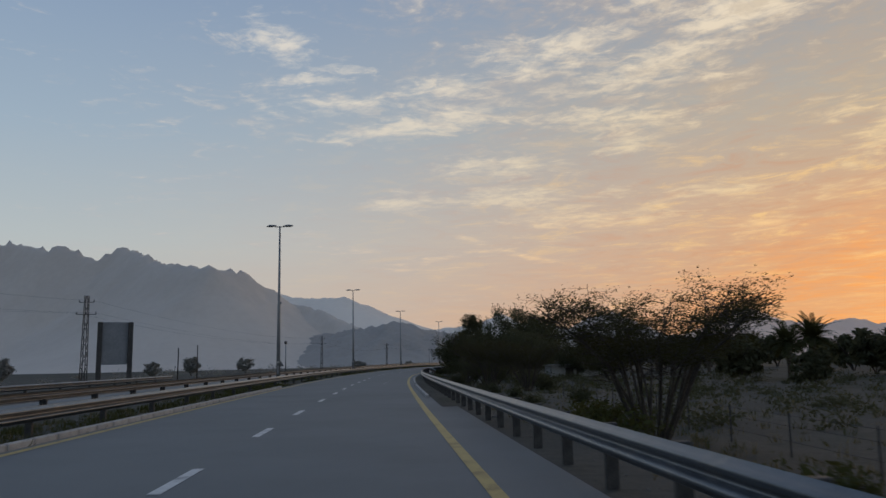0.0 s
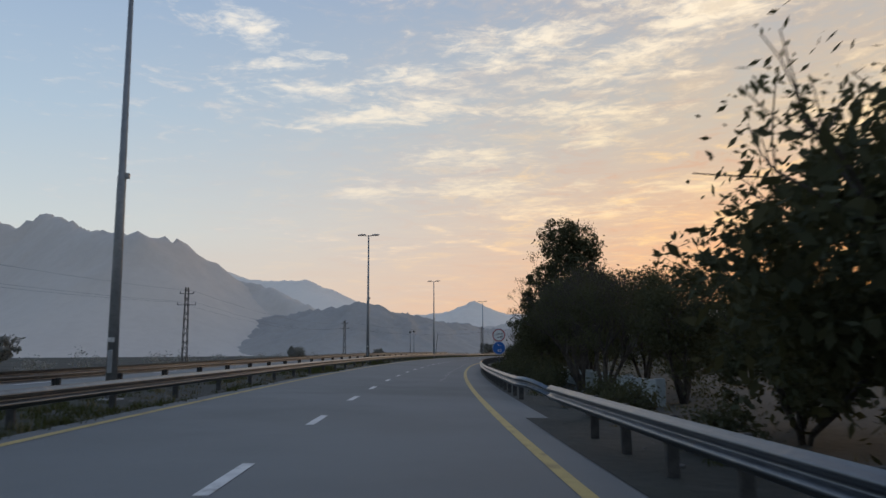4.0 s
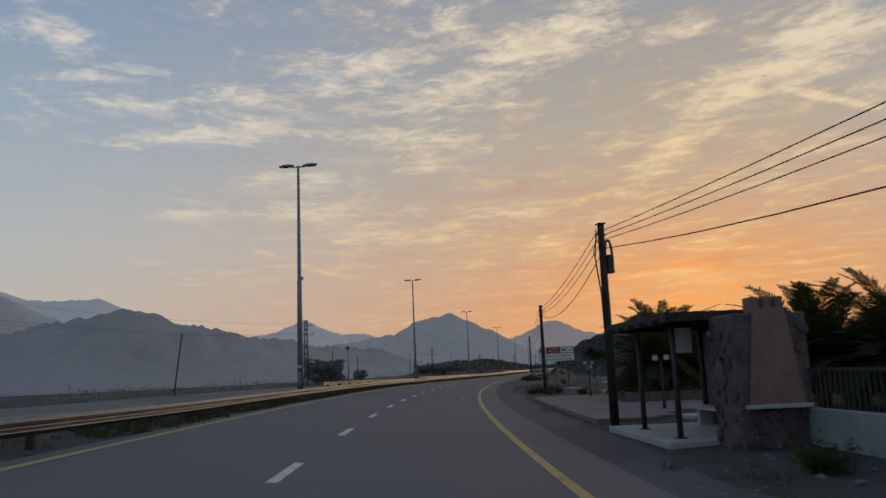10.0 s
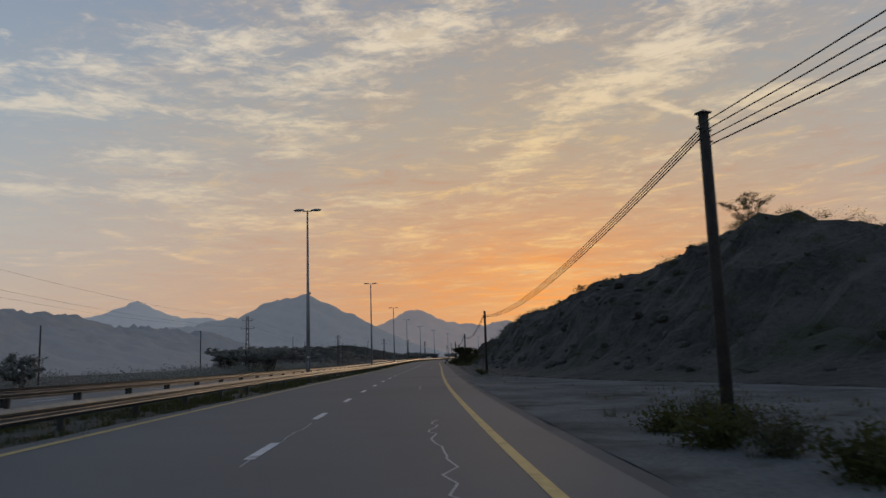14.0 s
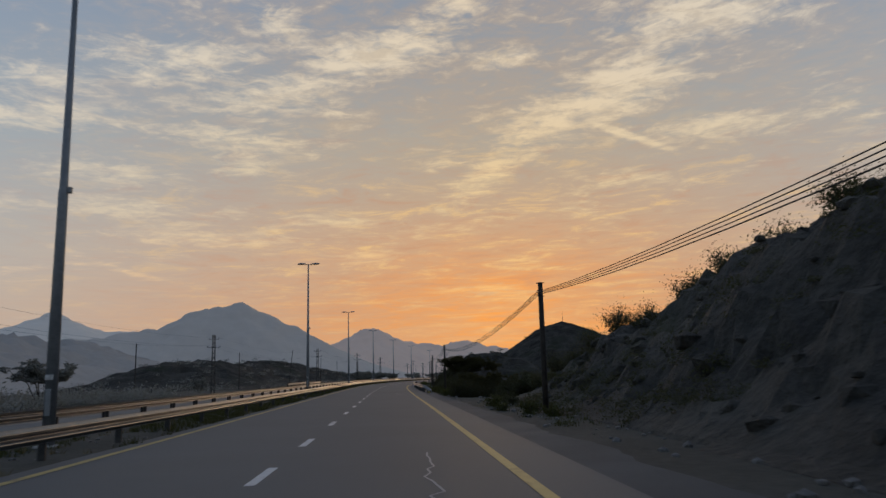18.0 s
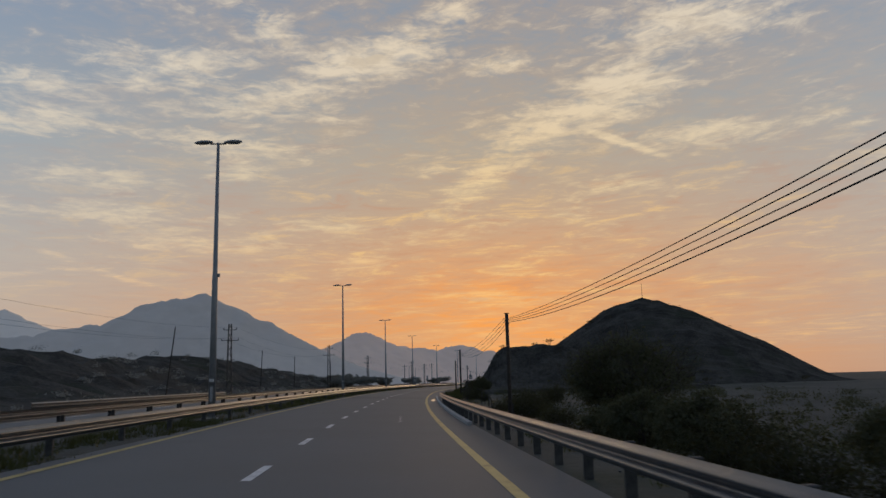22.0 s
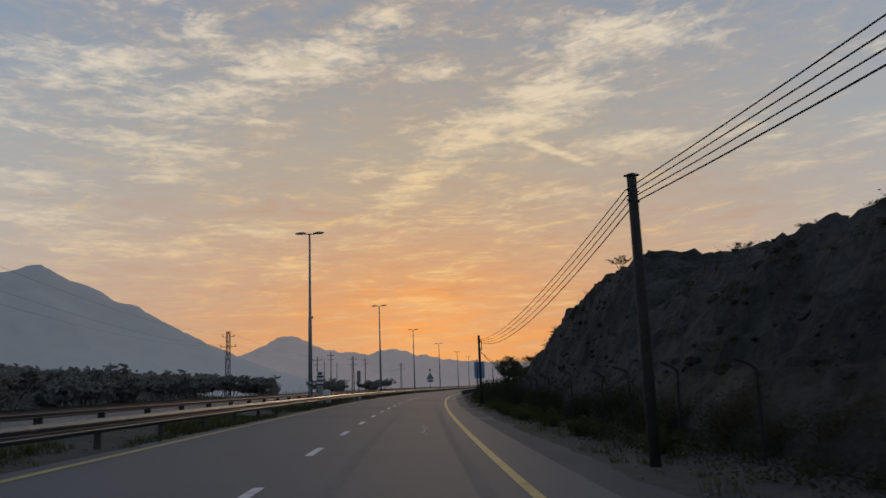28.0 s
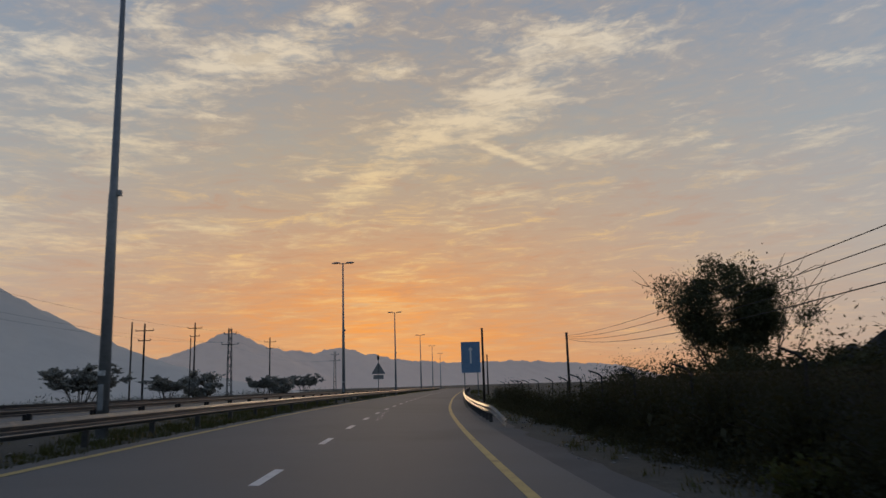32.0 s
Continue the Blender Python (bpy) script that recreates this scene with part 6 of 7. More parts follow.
def prism(points, thick, bm=None, y=0.0):
    """A flat plate in the xz plane: outline points, thickness towards +y."""
    bm = bm or bmesh.new()
    a = [bm.verts.new((x, y, z)) for x, z in points]
    b = [bm.verts.new((x, y + thick, z)) for x, z in points]
    bm.faces.new(a)
    bm.faces.new(b[::-1])
    for i in range(len(points)):
        j = (i + 1) % len(points)
        bm.faces.new((a[j], a[i], b[i], b[j]))
    return bm


def disc(r, cx=0.0, cz=0.0, n=32, inner=0.0):
    return [(cx + r * math.cos(2 * math.pi * k / n), cz + r * math.sin(2 * math.pi * k / n)) for k in range(n)]


def letters(text, size, x, z, mat, parent, y=-0.012, m=None, align="CENTER", stretch=1.0):
    """Raised lettering on a board that faces -y."""
    c = bpy.data.curves.new("lettering", "FONT")
    c.body, c.size, c.align_x, c.extrude, c.space_character = text, size, align, 0.002, 1.05
    c.materials.append(mat)
    tmp = new("lettering", c)
    dep = bpy.context.evaluated_depsgraph_get()
    me = bpy.data.meshes.new_from_object(tmp.evaluated_get(dep))
    bpy.data.objects.remove(tmp)
    ob = part_mesh("lettering", me, parent)
    ob.matrix_basis = Matrix.Translation((x, y, z)) @ Matrix.Rotation(radians(90), 4, "X") @ Matrix.Diagonal((stretch, 1, 1, 1))
    return ob


def script_bars(parent, x0, x1, z, high, mat, y=-0.008, seed=1):
    """Flowing foreign script that cannot be lettered: strokes of its size."""
    rnd = random.Random(seed)
    x = x0
    while x < x1 - high * 0.4:
        wide = min(rnd.uniform(0.9, 2.0) * high, x1 - x)
        bm = box((x, y - 0.004, z), (x + wide, y, z + high * 0.22), 0.0)
        for _ in range(rnd.randint(1, 3)):
            a = x + rnd.uniform(0, wide * 0.85)
            box((a, y - 0.004, z + high * 0.2), (a + high * 0.14, y, z + high * rnd.uniform(0.5, 1.0)), 0.0, bm)
        a = x + rnd.uniform(0, wide * 0.7)
        box((a, y - 0.004, z - high * 0.3), (a + high * 0.16, y, z - high * 0.16), 0.0, bm)
        part("script_stroke", bm, mat, parent)
        x += wide + high * 0.25


def facing(s, u, turn=0.0, z=None):
    """Boards face traffic: their -y looks back along the road."""
    return on(s, u, z, turn)


# speed signs
sg = thing("speed_sign", facing(150.6, 6.24, 2, -0.34), "round speed limit sign above a blue disc on one post", "road sign")
bar("post", [(0, 0.04, -0.4), (0, 0.04, 3.5)], [0.035, 0.035], ZINC, sg, sides=8)
lim = part("limit_disc", prism(disc(0.52, 0, 3.0), 0.015), SIGN_RED, sg, "white disc with a red rim")
part("white_face", prism(disc(0.44, 0, 3.0), 0.004, y=-0.004), SIGN_WHITE, lim)
letters("100", 0.22, -0.1, 3.06, SIGN_BLACK, lim, -0.007)
letters("80", 0.22, -0.02, 2.74, SIGN_BLACK, lim, -0.007)
for z0, z1 in ((3.0, 3.015),):
    part("divider", box((-0.42, -0.009, z0), (0.42, -0.004, z1)), SIGN_BLACK, lim)
part("car_symbol", box((0.14, -0.009, 3.08), (0.36, -0.004, 3.12), 0.0, box((0.16, -0.009, 3.15), (0.34, -0.004, 3.18))), SIGN_BLACK, lim)
part("truck_symbol", box((0.12, -0.009, 2.83), (0.32, -0.004, 2.92), 0.0, box((0.14, -0.009, 2.74), (0.32, -0.004, 2.79))), SIGN_BLACK, lim)
low = part("minimum_disc", prism(disc(0.54, 0, 1.96), 0.015), SIGN_WHITE, sg, "blue disc with a thin white rim")
part("blue_face", prism(disc(0.51, 0, 1.96), 0.004, y=-0.004), SIGN_BLUE, low)
letters("60", 0.34, 0.05, 1.64, SIGN_WHITE, low, -0.007)
part("numeral_stroke", prism([(-0.12, 2.25), (0.0, 2.25), (0.02, 2.1), (-0.03, 2.1), (-0.04, 2.2), (-0.12, 2.2)], 0.004, y=-0.008), SIGN_WHITE, low)
part("numeral_dot", prism(disc(0.03, 0.12, 2.16, 8), 0.004, y=-0.008), SIGN_WHITE, low)

# the board about parking
bd = thing("warning_board", facing(285.9, 10.0, -14), "large red and white board about parking on two posts", "road sign")
W2, Z0, Z1 = 1.62, 2.02, 3.3
part("panel", box((-W2, 0, Z0), (W2, 0.04, Z1), 0.008), SIGN_RED, bd, "panel with a red border")
zm = Z0 + (Z1 - Z0) * 0.55
part("white_field", box((-W2 + 0.03, -0.006, Z0 + 0.03), (W2 - 0.03, 0, zm - 0.02)), SIGN_WHITE, bd)
part("violet_field", box((-W2 + 0.06, -0.006, zm + 0.04), (-W2 + 0.7, 0, Z1 - 0.05)), SIGN_WHITE, bd)
ban = part("ban_disc", prism(disc(0.26, -W2 + 0.38, (zm + Z1) / 2), 0.006, y=-0.012), SIGN_RED, bd, "red ring round a violet disc")
part("ban_field", prism(disc(0.215, -W2 + 0.38, (zm + Z1) / 2), 0.004, y=-0.016), PURPLE, ban)
for q in (45, -45):
    c, s_ = math.cos(radians(q)), math.sin(radians(q))
    x0, z0 = -W2 + 0.38, (zm + Z1) / 2
    part("ban_stripe", prism([(x0 - 0.2 * c - 0.02 * s_, z0 - 0.2 * s_ + 0.02 * c), (x0 + 0.2 * c - 0.02 * s_, z0 + 0.2 * s_ + 0.02 * c), (x0 + 0.2 * c + 0.02 * s_, z0 + 0.2 * s_ - 0.02 * c), (x0 - 0.2 * c + 0.02 * s_, z0 - 0.2 * s_ - 0.02 * c)], 0.003, y=-0.02), SIGN_RED, ban)
tf = part("truck_field", box((0.4, -0.006, zm + 0.04), (W2 - 0.05, 0, Z1 - 0.05)), SIGN_WHITE, bd)
part("truck_symbol", prism([(0.5, 2.92), (0.5, 3.06), (0.78, 3.08), (0.78, 3.02), (0.86, 3.02), (0.88, 2.92)], 0.005, y=-0.012), SIGN_BLACK, tf)
part("crane_symbol", prism([(0.86, 2.93), (0.98, 3.2), (1.01, 3.18), (0.93, 2.95), (1.14, 2.98), (1.14, 2.93)], 0.005, y=-0.012), SIGN_BLACK, tf)
part("lorry_symbol", prism([(1.16, 2.92), (1.16, 2.97), (1.3, 2.97), (1.32, 3.08), (1.44, 3.08), (1.48, 2.92)], 0.005, y=-0.012), SIGN_BLACK, tf)
letters("Attention", 0.21, -0.26, zm + 0.1, SIGN_WHITE, bd, -0.008)
script_bars(bd, -0.6, 0.05, zm + 0.36, 0.14, SIGN_WHITE, seed=2)
letters("No Parking for Heavy Vehicles", 0.215, 0.0, Z0 + 0.12, SIGN_BLACK, bd, -0.012)
script_bars(bd, -1.5, 1.5, Z0 + 0.43, 0.16, SIGN_BLACK, -0.01, 3)
for x in (-0.95, 0.95):
    bar("post", [(x, 0.09, -0.4), (x, 0.09, Z1 - 0.1)], [0.045, 0.045], POST, bd, sides=8)

# brown sign to the rest area
br = thing("direction_sign", facing(308.2, 8.3, -8), "brown arrow sign to the rest area on thin posts", "road sign")
arrow = [(-0.95, 0.86), (0.7, 0.86), (0.95, 1.1), (0.7, 1.34), (-0.95, 1.34)]
part("rim", prism(arrow, 0.02), SIGN_WHITE, br, "thin white rim")
part("panel", prism([(-0.92, 0.885), (0.69, 0.885), (0.91, 1.1), (0.69, 1.315), (-0.92, 1.315)], 0.004, y=-0.004), SIGN_BROWN, br)
part("chevron", prism([(0.62, 0.93), (0.68, 0.93), (0.86, 1.1), (0.68, 1.27), (0.62, 1.27), (0.78, 1.1)], 0.004, y=-0.008), SIGN_WHITE, br)
letters("Al Wadai Rest Area", 0.155, -0.15, 0.94, SIGN_WHITE, br, -0.007)
script_bars(br, -0.6, 0.45, 1.16, 0.11, SIGN_WHITE, seed=5)
for x in (-0.45, 0.4):
    bar("post", [(x, 0.05, -0.3), (x, 0.05, 1.2)], [0.03, 0.03], ZINC, br)

# carved stone at the rest area
mo = thing("monument_stone", facing(310.5, 11.3, -12), "carved pink sandstone marker with dark lettering", "monument")
prof = [(-1.4, 0), (-1.36, 0.28), (-1.05, 0.4), (-0.95, 0.62), (-0.75, 0.85), (-0.72, 1.22), (-0.4, 1.32), (-0.1, 1.26), (0.2, 1.2), (0.45, 1.0), (0.8, 0.86), (1.15, 0.68), (1.3, 0.4), (1.42, 0.15), (1.42, 0)]
bm = prism(prof, 0.45)
bmesh.ops.bevel(bm, geom=list(bm.edges), offset=0.04, segments=2, affect="EDGES")
part("stone", bm, SANDSTONE, mo)
part("peak_mark", prism([(-0.42, 0.86), (-0.2, 1.14), (-0.16, 1.14), (-0.05, 0.96), (0.28, 0.86), (0.28, 0.82), (-0.42, 0.82)], 0.02, y=-0.02), SIGN_BLACK, mo)
part("word_bar", box((-0.4, -0.02, 0.64), (0.34, 0, 0.76)), SIGN_BLACK, mo)
for x, z in ((-1.0, 0.42), (-1.02, 0.3), (0.62, 0.48), (0.72, 0.34)):
    part("word_bar", box((x, -0.015, z), (x + 0.45, 0, z + 0.06)), SIGN_RED, mo)
part("plinth", box((-1.6, -0.3, -0.3), (1.6, 0.75, 0.03), 0.02), CONCRETE, mo)

# small picnic sign
ps = thing("picnic_sign", facing(312.5, 14.7, -5), "small white and blue picnic place sign", "road sign")
part("panel", box((-0.28, 0, 1.05), (0.28, 0.02, 1.72), 0.006), SIGN_WHITE, ps)
part("tent_symbol", prism([(-0.17, 1.42), (0.0, 1.6), (0.17, 1.42)], 0.005, y=-0.005), SIGN_BLACK, ps)
part("caption_bar", box((-0.24, -0.005, 1.1), (0.24, 0, 1.24)), SIGN_BLUE, ps)
bar("post", [(0, 0.04, -0.3), (0, 0.04, 1.6)], [0.03, 0.03], ZINC, ps)

# bus shelter with a stone pier
sh = thing("bus_shelter", on(231.2, 8.0, None, 2), "small bus shelter with a stone pier, dark posts and flat roof", "bus shelter")
part("floor_slab", box((-1.75, -1.3, -0.2), (0.7, 3.0, 0.07), 0.02), CONCRETE, sh, "pale concrete slab")
part("roof", box((-1.55, -1.2, 2.34), (0.75, 2.9, 2.42), 0.012), WOOD, sh, "dark flat roof of boards")
part("fascia", box((-1.62, -1.28, 2.26), (-1.54, 3.0, 2.46), 0.008), WOOD, sh)
part("fascia", box((-1.54, -1.28, 2.27), (0.75, -1.2, 2.45), 0.008), WOOD, sh)
for y in (-0.8, 0.0, 0.8, 1.6, 2.4):
    part("rafter", box((-1.75, y - 0.035, 2.24), (0.75, y + 0.035, 2.34)), WOOD, sh)
for x in (-1.0, -0.3, 0.35):
    part("batten", box((x - 0.05, -1.26, 2.42), (x + 0.05, 2.95, 2.46)), WOOD, sh)
for x, y in ((-1.32, -0.7), (-1.27, 1.7), (0.55, 2.7)):
    post = bar("post", [(x, y, 0), (x, y, 2.3)], [0.06, 0.055], POST, sh, sides=8)
    part("foot_plate", box((x - 0.1, y - 0.1, 0.07), (x + 0.1, y + 0.1, 0.09)), POST, post)
pier = part("pier", box((-0.8, -2.25, -0.3), (0.55, -1.25, 2.32), 0.03), STONE, sh, "rough dark stone pier")
part("panel", prism([(-0.62, 0.72), (0.38, 0.72), (0.16, 2.4), (-0.4, 2.4)], 0.06, y=-2.31), PLASTER, pier, "tapered red plaster panel")
part("ledge", box((-0.7, -2.42, 0.66), (0.44, -2.25, 0.73), 0.01), CONCRETE, pier)
for k in range(3):
    part("merlon", box((-0.42 + k * 0.22, -2.3, 2.32), (-0.28 + k * 0.22, -1.95, 2.6), 0.01), PLASTER, pier)
stone_me = plate_mesh("stone_block", (-0.5, -0.5, -0.5), (0.5, 0.5, 0.5), STONE, 0.14)
for k in range(70):
    x, z = rng.uniform(-0.72, 0.5), rng.uniform(-0.05, 2.25)
    if -0.66 < x < 0.4 and z > 0.62:
        continue
    blk = new("stone_block", stone_me)
    blk.parent = pier
    blk.matrix_basis = Matrix.Translation((x, -2.25, z)) @ Matrix.Rotation(rng.uniform(0, 3), 4, "Y") @ Matrix.Diagonal((rng.uniform(0.16, 0.28), 0.09, rng.uniform(0.12, 0.2), 1))
for k in range(26):
    blk = new("stone_block", stone_me)
    blk.parent = pier
    blk.matrix_basis = Matrix.Translation((-0.8, rng.uniform(-2.2, -1.3), rng.uniform(-0.05, 2.25))) @ Matrix.Rotation(rng.uniform(0, 3), 4, "X") @ Matrix.Diagonal((0.08, rng.uniform(0.16, 0.28), rng.uniform(0.12, 0.2), 1))
part("back_wall", box((0.6, -1.25, -0.1), (0.72, 2.9, 2.3), 0.01), STONE, sh)
part("window_frame", box((-0.72, -1.2, 0.1), (-0.66, -1.12, 2.1), 0.0, box((-0.3, -1.2, 0.1), (-0.25, -1.12, 2.1), 0.0, box((-0.78, -1.22, 1.98), (-0.1, -1.1, 2.06), 0.0, box((-0.78, -1.22, 0.1), (-0.1, -1.1, 0.16))))), CONCRETE, sh, "pale frame beside the pier")
part("bench", box((0.1, -1.0, 0.42), (0.55, 2.6, 0.5), 0.015), CONCRETE, sh)
for y in (-0.7, 0.8, 2.3):
    part("bench_support", box((0.2, y - 0.08, 0.05), (0.5, y + 0.08, 0.42)), CONCRETE, sh)
part("notice", box((-0.95, 0.2, 1.7), (-0.6, 0.23, 2.22), 0.005), SIGN_WHITE, sh, "pale notice sheet")


# garden walls
def wall_run(name, s0, s1, u, high, mat, label, fence=False, step=4.0):
    t = thing(name, None, label, "wall", "", "structure")
    for s in np.arange(s0, s1 - 0.1, step):
        m = on(s, u, ground_z(s, u))
        part("wall_panel", box((-0.1, 0.0, -0.4), (0.1, step + 0.02, high), 0.01), mat, t, m=m)
        part("pier", box((-0.15, -0.15, -0.4), (0.15, 0.15, high + 0.06), 0.015), mat, t, m=m)
        if fence:
            rail = part("fence_rail", box((-0.02, 0, high + 0.62), (0.02, step, high + 0.68)), POST, t, m=m)
            bm = bmesh.new()
            for y in np.arange(0.15, step, 0.16):
                box((-0.012, y, high), (0.012, y + 0.025, high + 0.64), 0.0, bm)
            b = part("fence_bars", bm, POST, t, m=m)
    return t


wall_run("garden_wall", 158, 214, 9.0, 0.85, WALL_PAINT, "low pale green painted garden wall")
wall_run("garden_wall", 217, 229, 8.6, 0.62, WALL_PAINT, "low pale wall with a dark bar fence", True)
wall_run("garden_wall", 112, 150, 9.4, 0.8, WALL_PAINT, "low pale wall behind the trees")
wall_run("garden_wall", 72, 92, 10.2, 0.95, CONCRETE, "grey concrete wall under the trees")
bar_post = thing("thin_post", on(82.4, 9.6), "thin pale post by the wall", "post")
bar("post", [(0, 0, -0.2), (0, 0, 2.2)], [0.04, 0.04], ZINC, bar_post)


def hut(s, u, turn, w_, d, h, label):
    t = thing("farm_hut", on(s, u, None, turn), label, "hut")
    part("wall", box((-w_ / 2, -d / 2, -0.3), (w_ / 2, d / 2, h), 0.02), CONCRETE, t)
    part("roof", box((-w_ / 2 - 0.3, -d / 2 - 0.3, h), (w_ / 2 + 0.3, d / 2 + 0.3, h + 0.12), 0.02), CONCRETE, t, "flat pale roof slab")
    part("door", box((-0.45, -d / 2 - 0.03, -0.1), (0.45, -d / 2, h * 0.8)), WOOD, t)
    part("window", box((w_ * 0.2, -d / 2 - 0.02, h * 0.4), (w_ * 0.4, -d / 2, h * 0.75)), SIGN_BLACK, t)


hut(98, 24, 10, 4.5, 4, 1.7, "small flat-roofed farm hut among the trees")
hut(87.5, 21, 5, 4.2, 3, 1.3, "low pale farm shed with a flat roof")

# field fence by the first trees
ff = thing("field_fence", None, "low wire fence on thin dark stakes round a field", "fence")
for k, s in enumerate(np.arange(0, 44, 3.0)):
    u = 9.5 + 0.06 * s
    bar("stake", [(0, 0, -0.2), (0.02, 0, 0.85)], [0.022, 0.018], POST, ff, m=on(s, u))
for z in (0.3, 0.6, 0.8):
    bar("wire", [at(s, 9.5 + 0.06 * s, ground_z(s, 9.5 + 0.06 * s) + z) for s in np.arange(0, 43, 3.0)], [0.004] * 15, CABLE, ff, sides=4)

# planter, paving and garden lamps
pv = thing("paved_forecourt", None, "red paved forecourt beside the road", "paving", "", "structure")
tile_me = plate_mesh("paving_slab", (0.008, 0.008, -0.12), (0.592, 0.592, 0.02), PAVING, 0.006)
count = 0
for s in np.arange(236.5, 254.5, 0.6):
    for u in np.arange(6.3, 11.4, 0.6):
        if count < 290 and u < 6.3 + (s - 234) * 0.6:
            part_mesh("paving_slab", tile_me, pv, "", on(s, u, ground_z(245, 9) + 0.03))
            count += 1
pl = thing("planter", on(247.2, 11.2, None, 4), "low dark planter bed with a raised rim", "planter")
for lo, hi in (((-2.0, -1.7, -0.2), (2.0, -1.5, 0.36)), ((-2.0, 1.5, -0.2), (2.0, 1.7, 0.36)), ((-2.0, -1.5, -0.2), (-1.8, 1.5, 0.36)), ((1.8, -1.5, -0.2), (2.0, 1.5, 0.36))):
    part("rim", box(lo, hi, 0.02), STONE, pl)
part("soil", box((-1.8, -1.5, -0.2), (1.8, 1.5, 0.22)), GROUND, pl)
plant(PALM1, used, 247.4, 10.9, 1.0, z=ground_z(247, 11) + 0.15)


def garden_lamp(s, u):
    t = thing("garden_lamp", on(s, u), "short black garden lamp with two heads", "garden lamp", "garden lamps")
    bar("post", [(0, 0, -0.2), (0, 0, 0.3), (0, 0, 0.32), (0, 0, 1.6)], [0.07, 0.06, 0.035, 0.03], SIGN_BLACK, t, sides=8)
    bar("arm", [(-0.18, 0, 1.56), (0.18, 0, 1.56)], [0.015, 0.015], SIGN_BLACK, t)
    for x in (-0.18, 0.18):
        lamp_head = part("lantern", box((x - 0.07, -0.07, 1.56), (x + 0.07, 0.07, 1.72), 0.02), GLASS, t)
        part("hood", box((x - 0.1, -0.1, 1.72), (x + 0.1, 0.1, 1.76), 0.015), SIGN_BLACK, lamp_head)


garden_lamp(253.1, 9.0)
garden_lamp(240.2, 9.2)
garden_lamp(262, 12.5)
sb = thing("concrete_kerb_block", on(258, 11.5, None, 20), "low pale concrete step in the rest area", "step")
part("slab", box((-1.2, -0.3, -0.1), (1.2, 0.3, 0.16), 0.02), CONCRETE, sb)
fr = thing("drinking_fountain", on(262, 14.0), "small dark drinking fountain niche", "fountain")
bm = prism([(-0.3, 0), (-0.3, 0.7), (-0.2, 0.9), (0, 0.98), (0.2, 0.9), (0.3, 0.7), (0.3, 0)], 0.5)
part("niche", bm, STONE, fr)
part("basin", box((-0.15, -0.04, 0.15), (0.15, 0, 0.5)), CONCRETE, fr)
for s, u, t_ in [(236.3, 9.4, 8), (268, 9.6, 30), (283, 14.5, 12), (306, 16, 50)]:
    sl = thing("concrete_slab", on(s, u, None, t_), "pale concrete slab lying on the ground", "slab")
    part("slab", box((-0.8, -0.5, -0.1), (0.8, 0.5, 0.08), 0.02), CONCRETE, sl)


# cranked fence along the second hill
FENCE = material("tarred_steel", (0.014, 0.014, 0.015), (0.03, 0.029, 0.028), 5.0, 0.7, 0.2, bump=0.2)


def fence_post(s, u, top, lean=0.0, broken=False):
    t = thing("fence_post", on(s, u, None, 0) @ Matrix.Rotation(radians(lean), 4, "Y"), "dark steel fence post with a cranked top" if not broken else "bent and broken dark fence post", "fence post", "fence posts along the hill")
    if broken:
        bar("post", [(0, 0, -0.3), (0.03, 0, top * 0.5), (0.1, 0, top)], [0.03, 0.03, 0.028], FENCE, t)
        bar("crank", [(0.1, 0, top), (-0.25, 0, top - 0.02 - rng.uniform(0, 0.25))], [0.028, 0.024], FENCE, t)
    else:
        bar("post", [(0, 0, -0.3), (0, 0, top)], [0.032, 0.032], FENCE, t)
        bar("crank", [(0, 0, top), (-0.14, 0, top + 0.1), (-0.42, 0, top + 0.2)], [0.032, 0.03, 0.024], FENCE, t)


for k, s in enumerate(np.arange(578, 712, 4.4)):
    fence_post(s, 8.35 + 0.15 * math.sin(k * 1.3), 1.75 + rng.uniform(-0.1, 0.12), rng.uniform(-4, 4))
for s, u, h, q in [(520.1, 8.4, 1.0, 2), (528, 8.0, 1.05, -3), (533, 8.2, 1.1, 1), (537.5, 8.0, 1.15, 2), (542.5, 8.6, 1.1, 4), (548.8, 6.95, 1.1, 8), (550.9, 7.3, 1.1, -12), (551.1, 7.45, 1.1, 14), (553.7, 7.6, 1.05, -10), (558, 7.8, 1.2, 0), (563, 8.2, 1.3, 5), (568, 8.0, 1.4, -3), (573, 8.2, 1.5, 2)]:
    fence_post(s, u, h, q, s > 540)
for k, s in enumerate(np.arange(716, 760, 5.0)):
    fence_post(s, 9.0, 1.6, rng.uniform(-6, 6))
lv, lf = [], []
for s in np.arange(579, 708, 0.075):
    for d in (-1, 1):
        for z0, ds in ((0.0, 0.0),):
            a, b = at(s, 8.37, ground_z(s, 8.4) + 0.05), at(s + d * 0.9, 8.37, ground_z(s, 8.4) + 1.7)
            w_ = Vector((0.0045, 0.0045, 0.0))
            o = len(lv)
            lv += [a - w_, a + w_, b + w_, b - w_]
            lf.append((o, o + 1, o + 2, o + 3))
tagged(new("chain_link", mesh_of("chain_link", lv, lf, FENCE)), "dark chain-link mesh between the fence posts", "fence", "", "stuff")

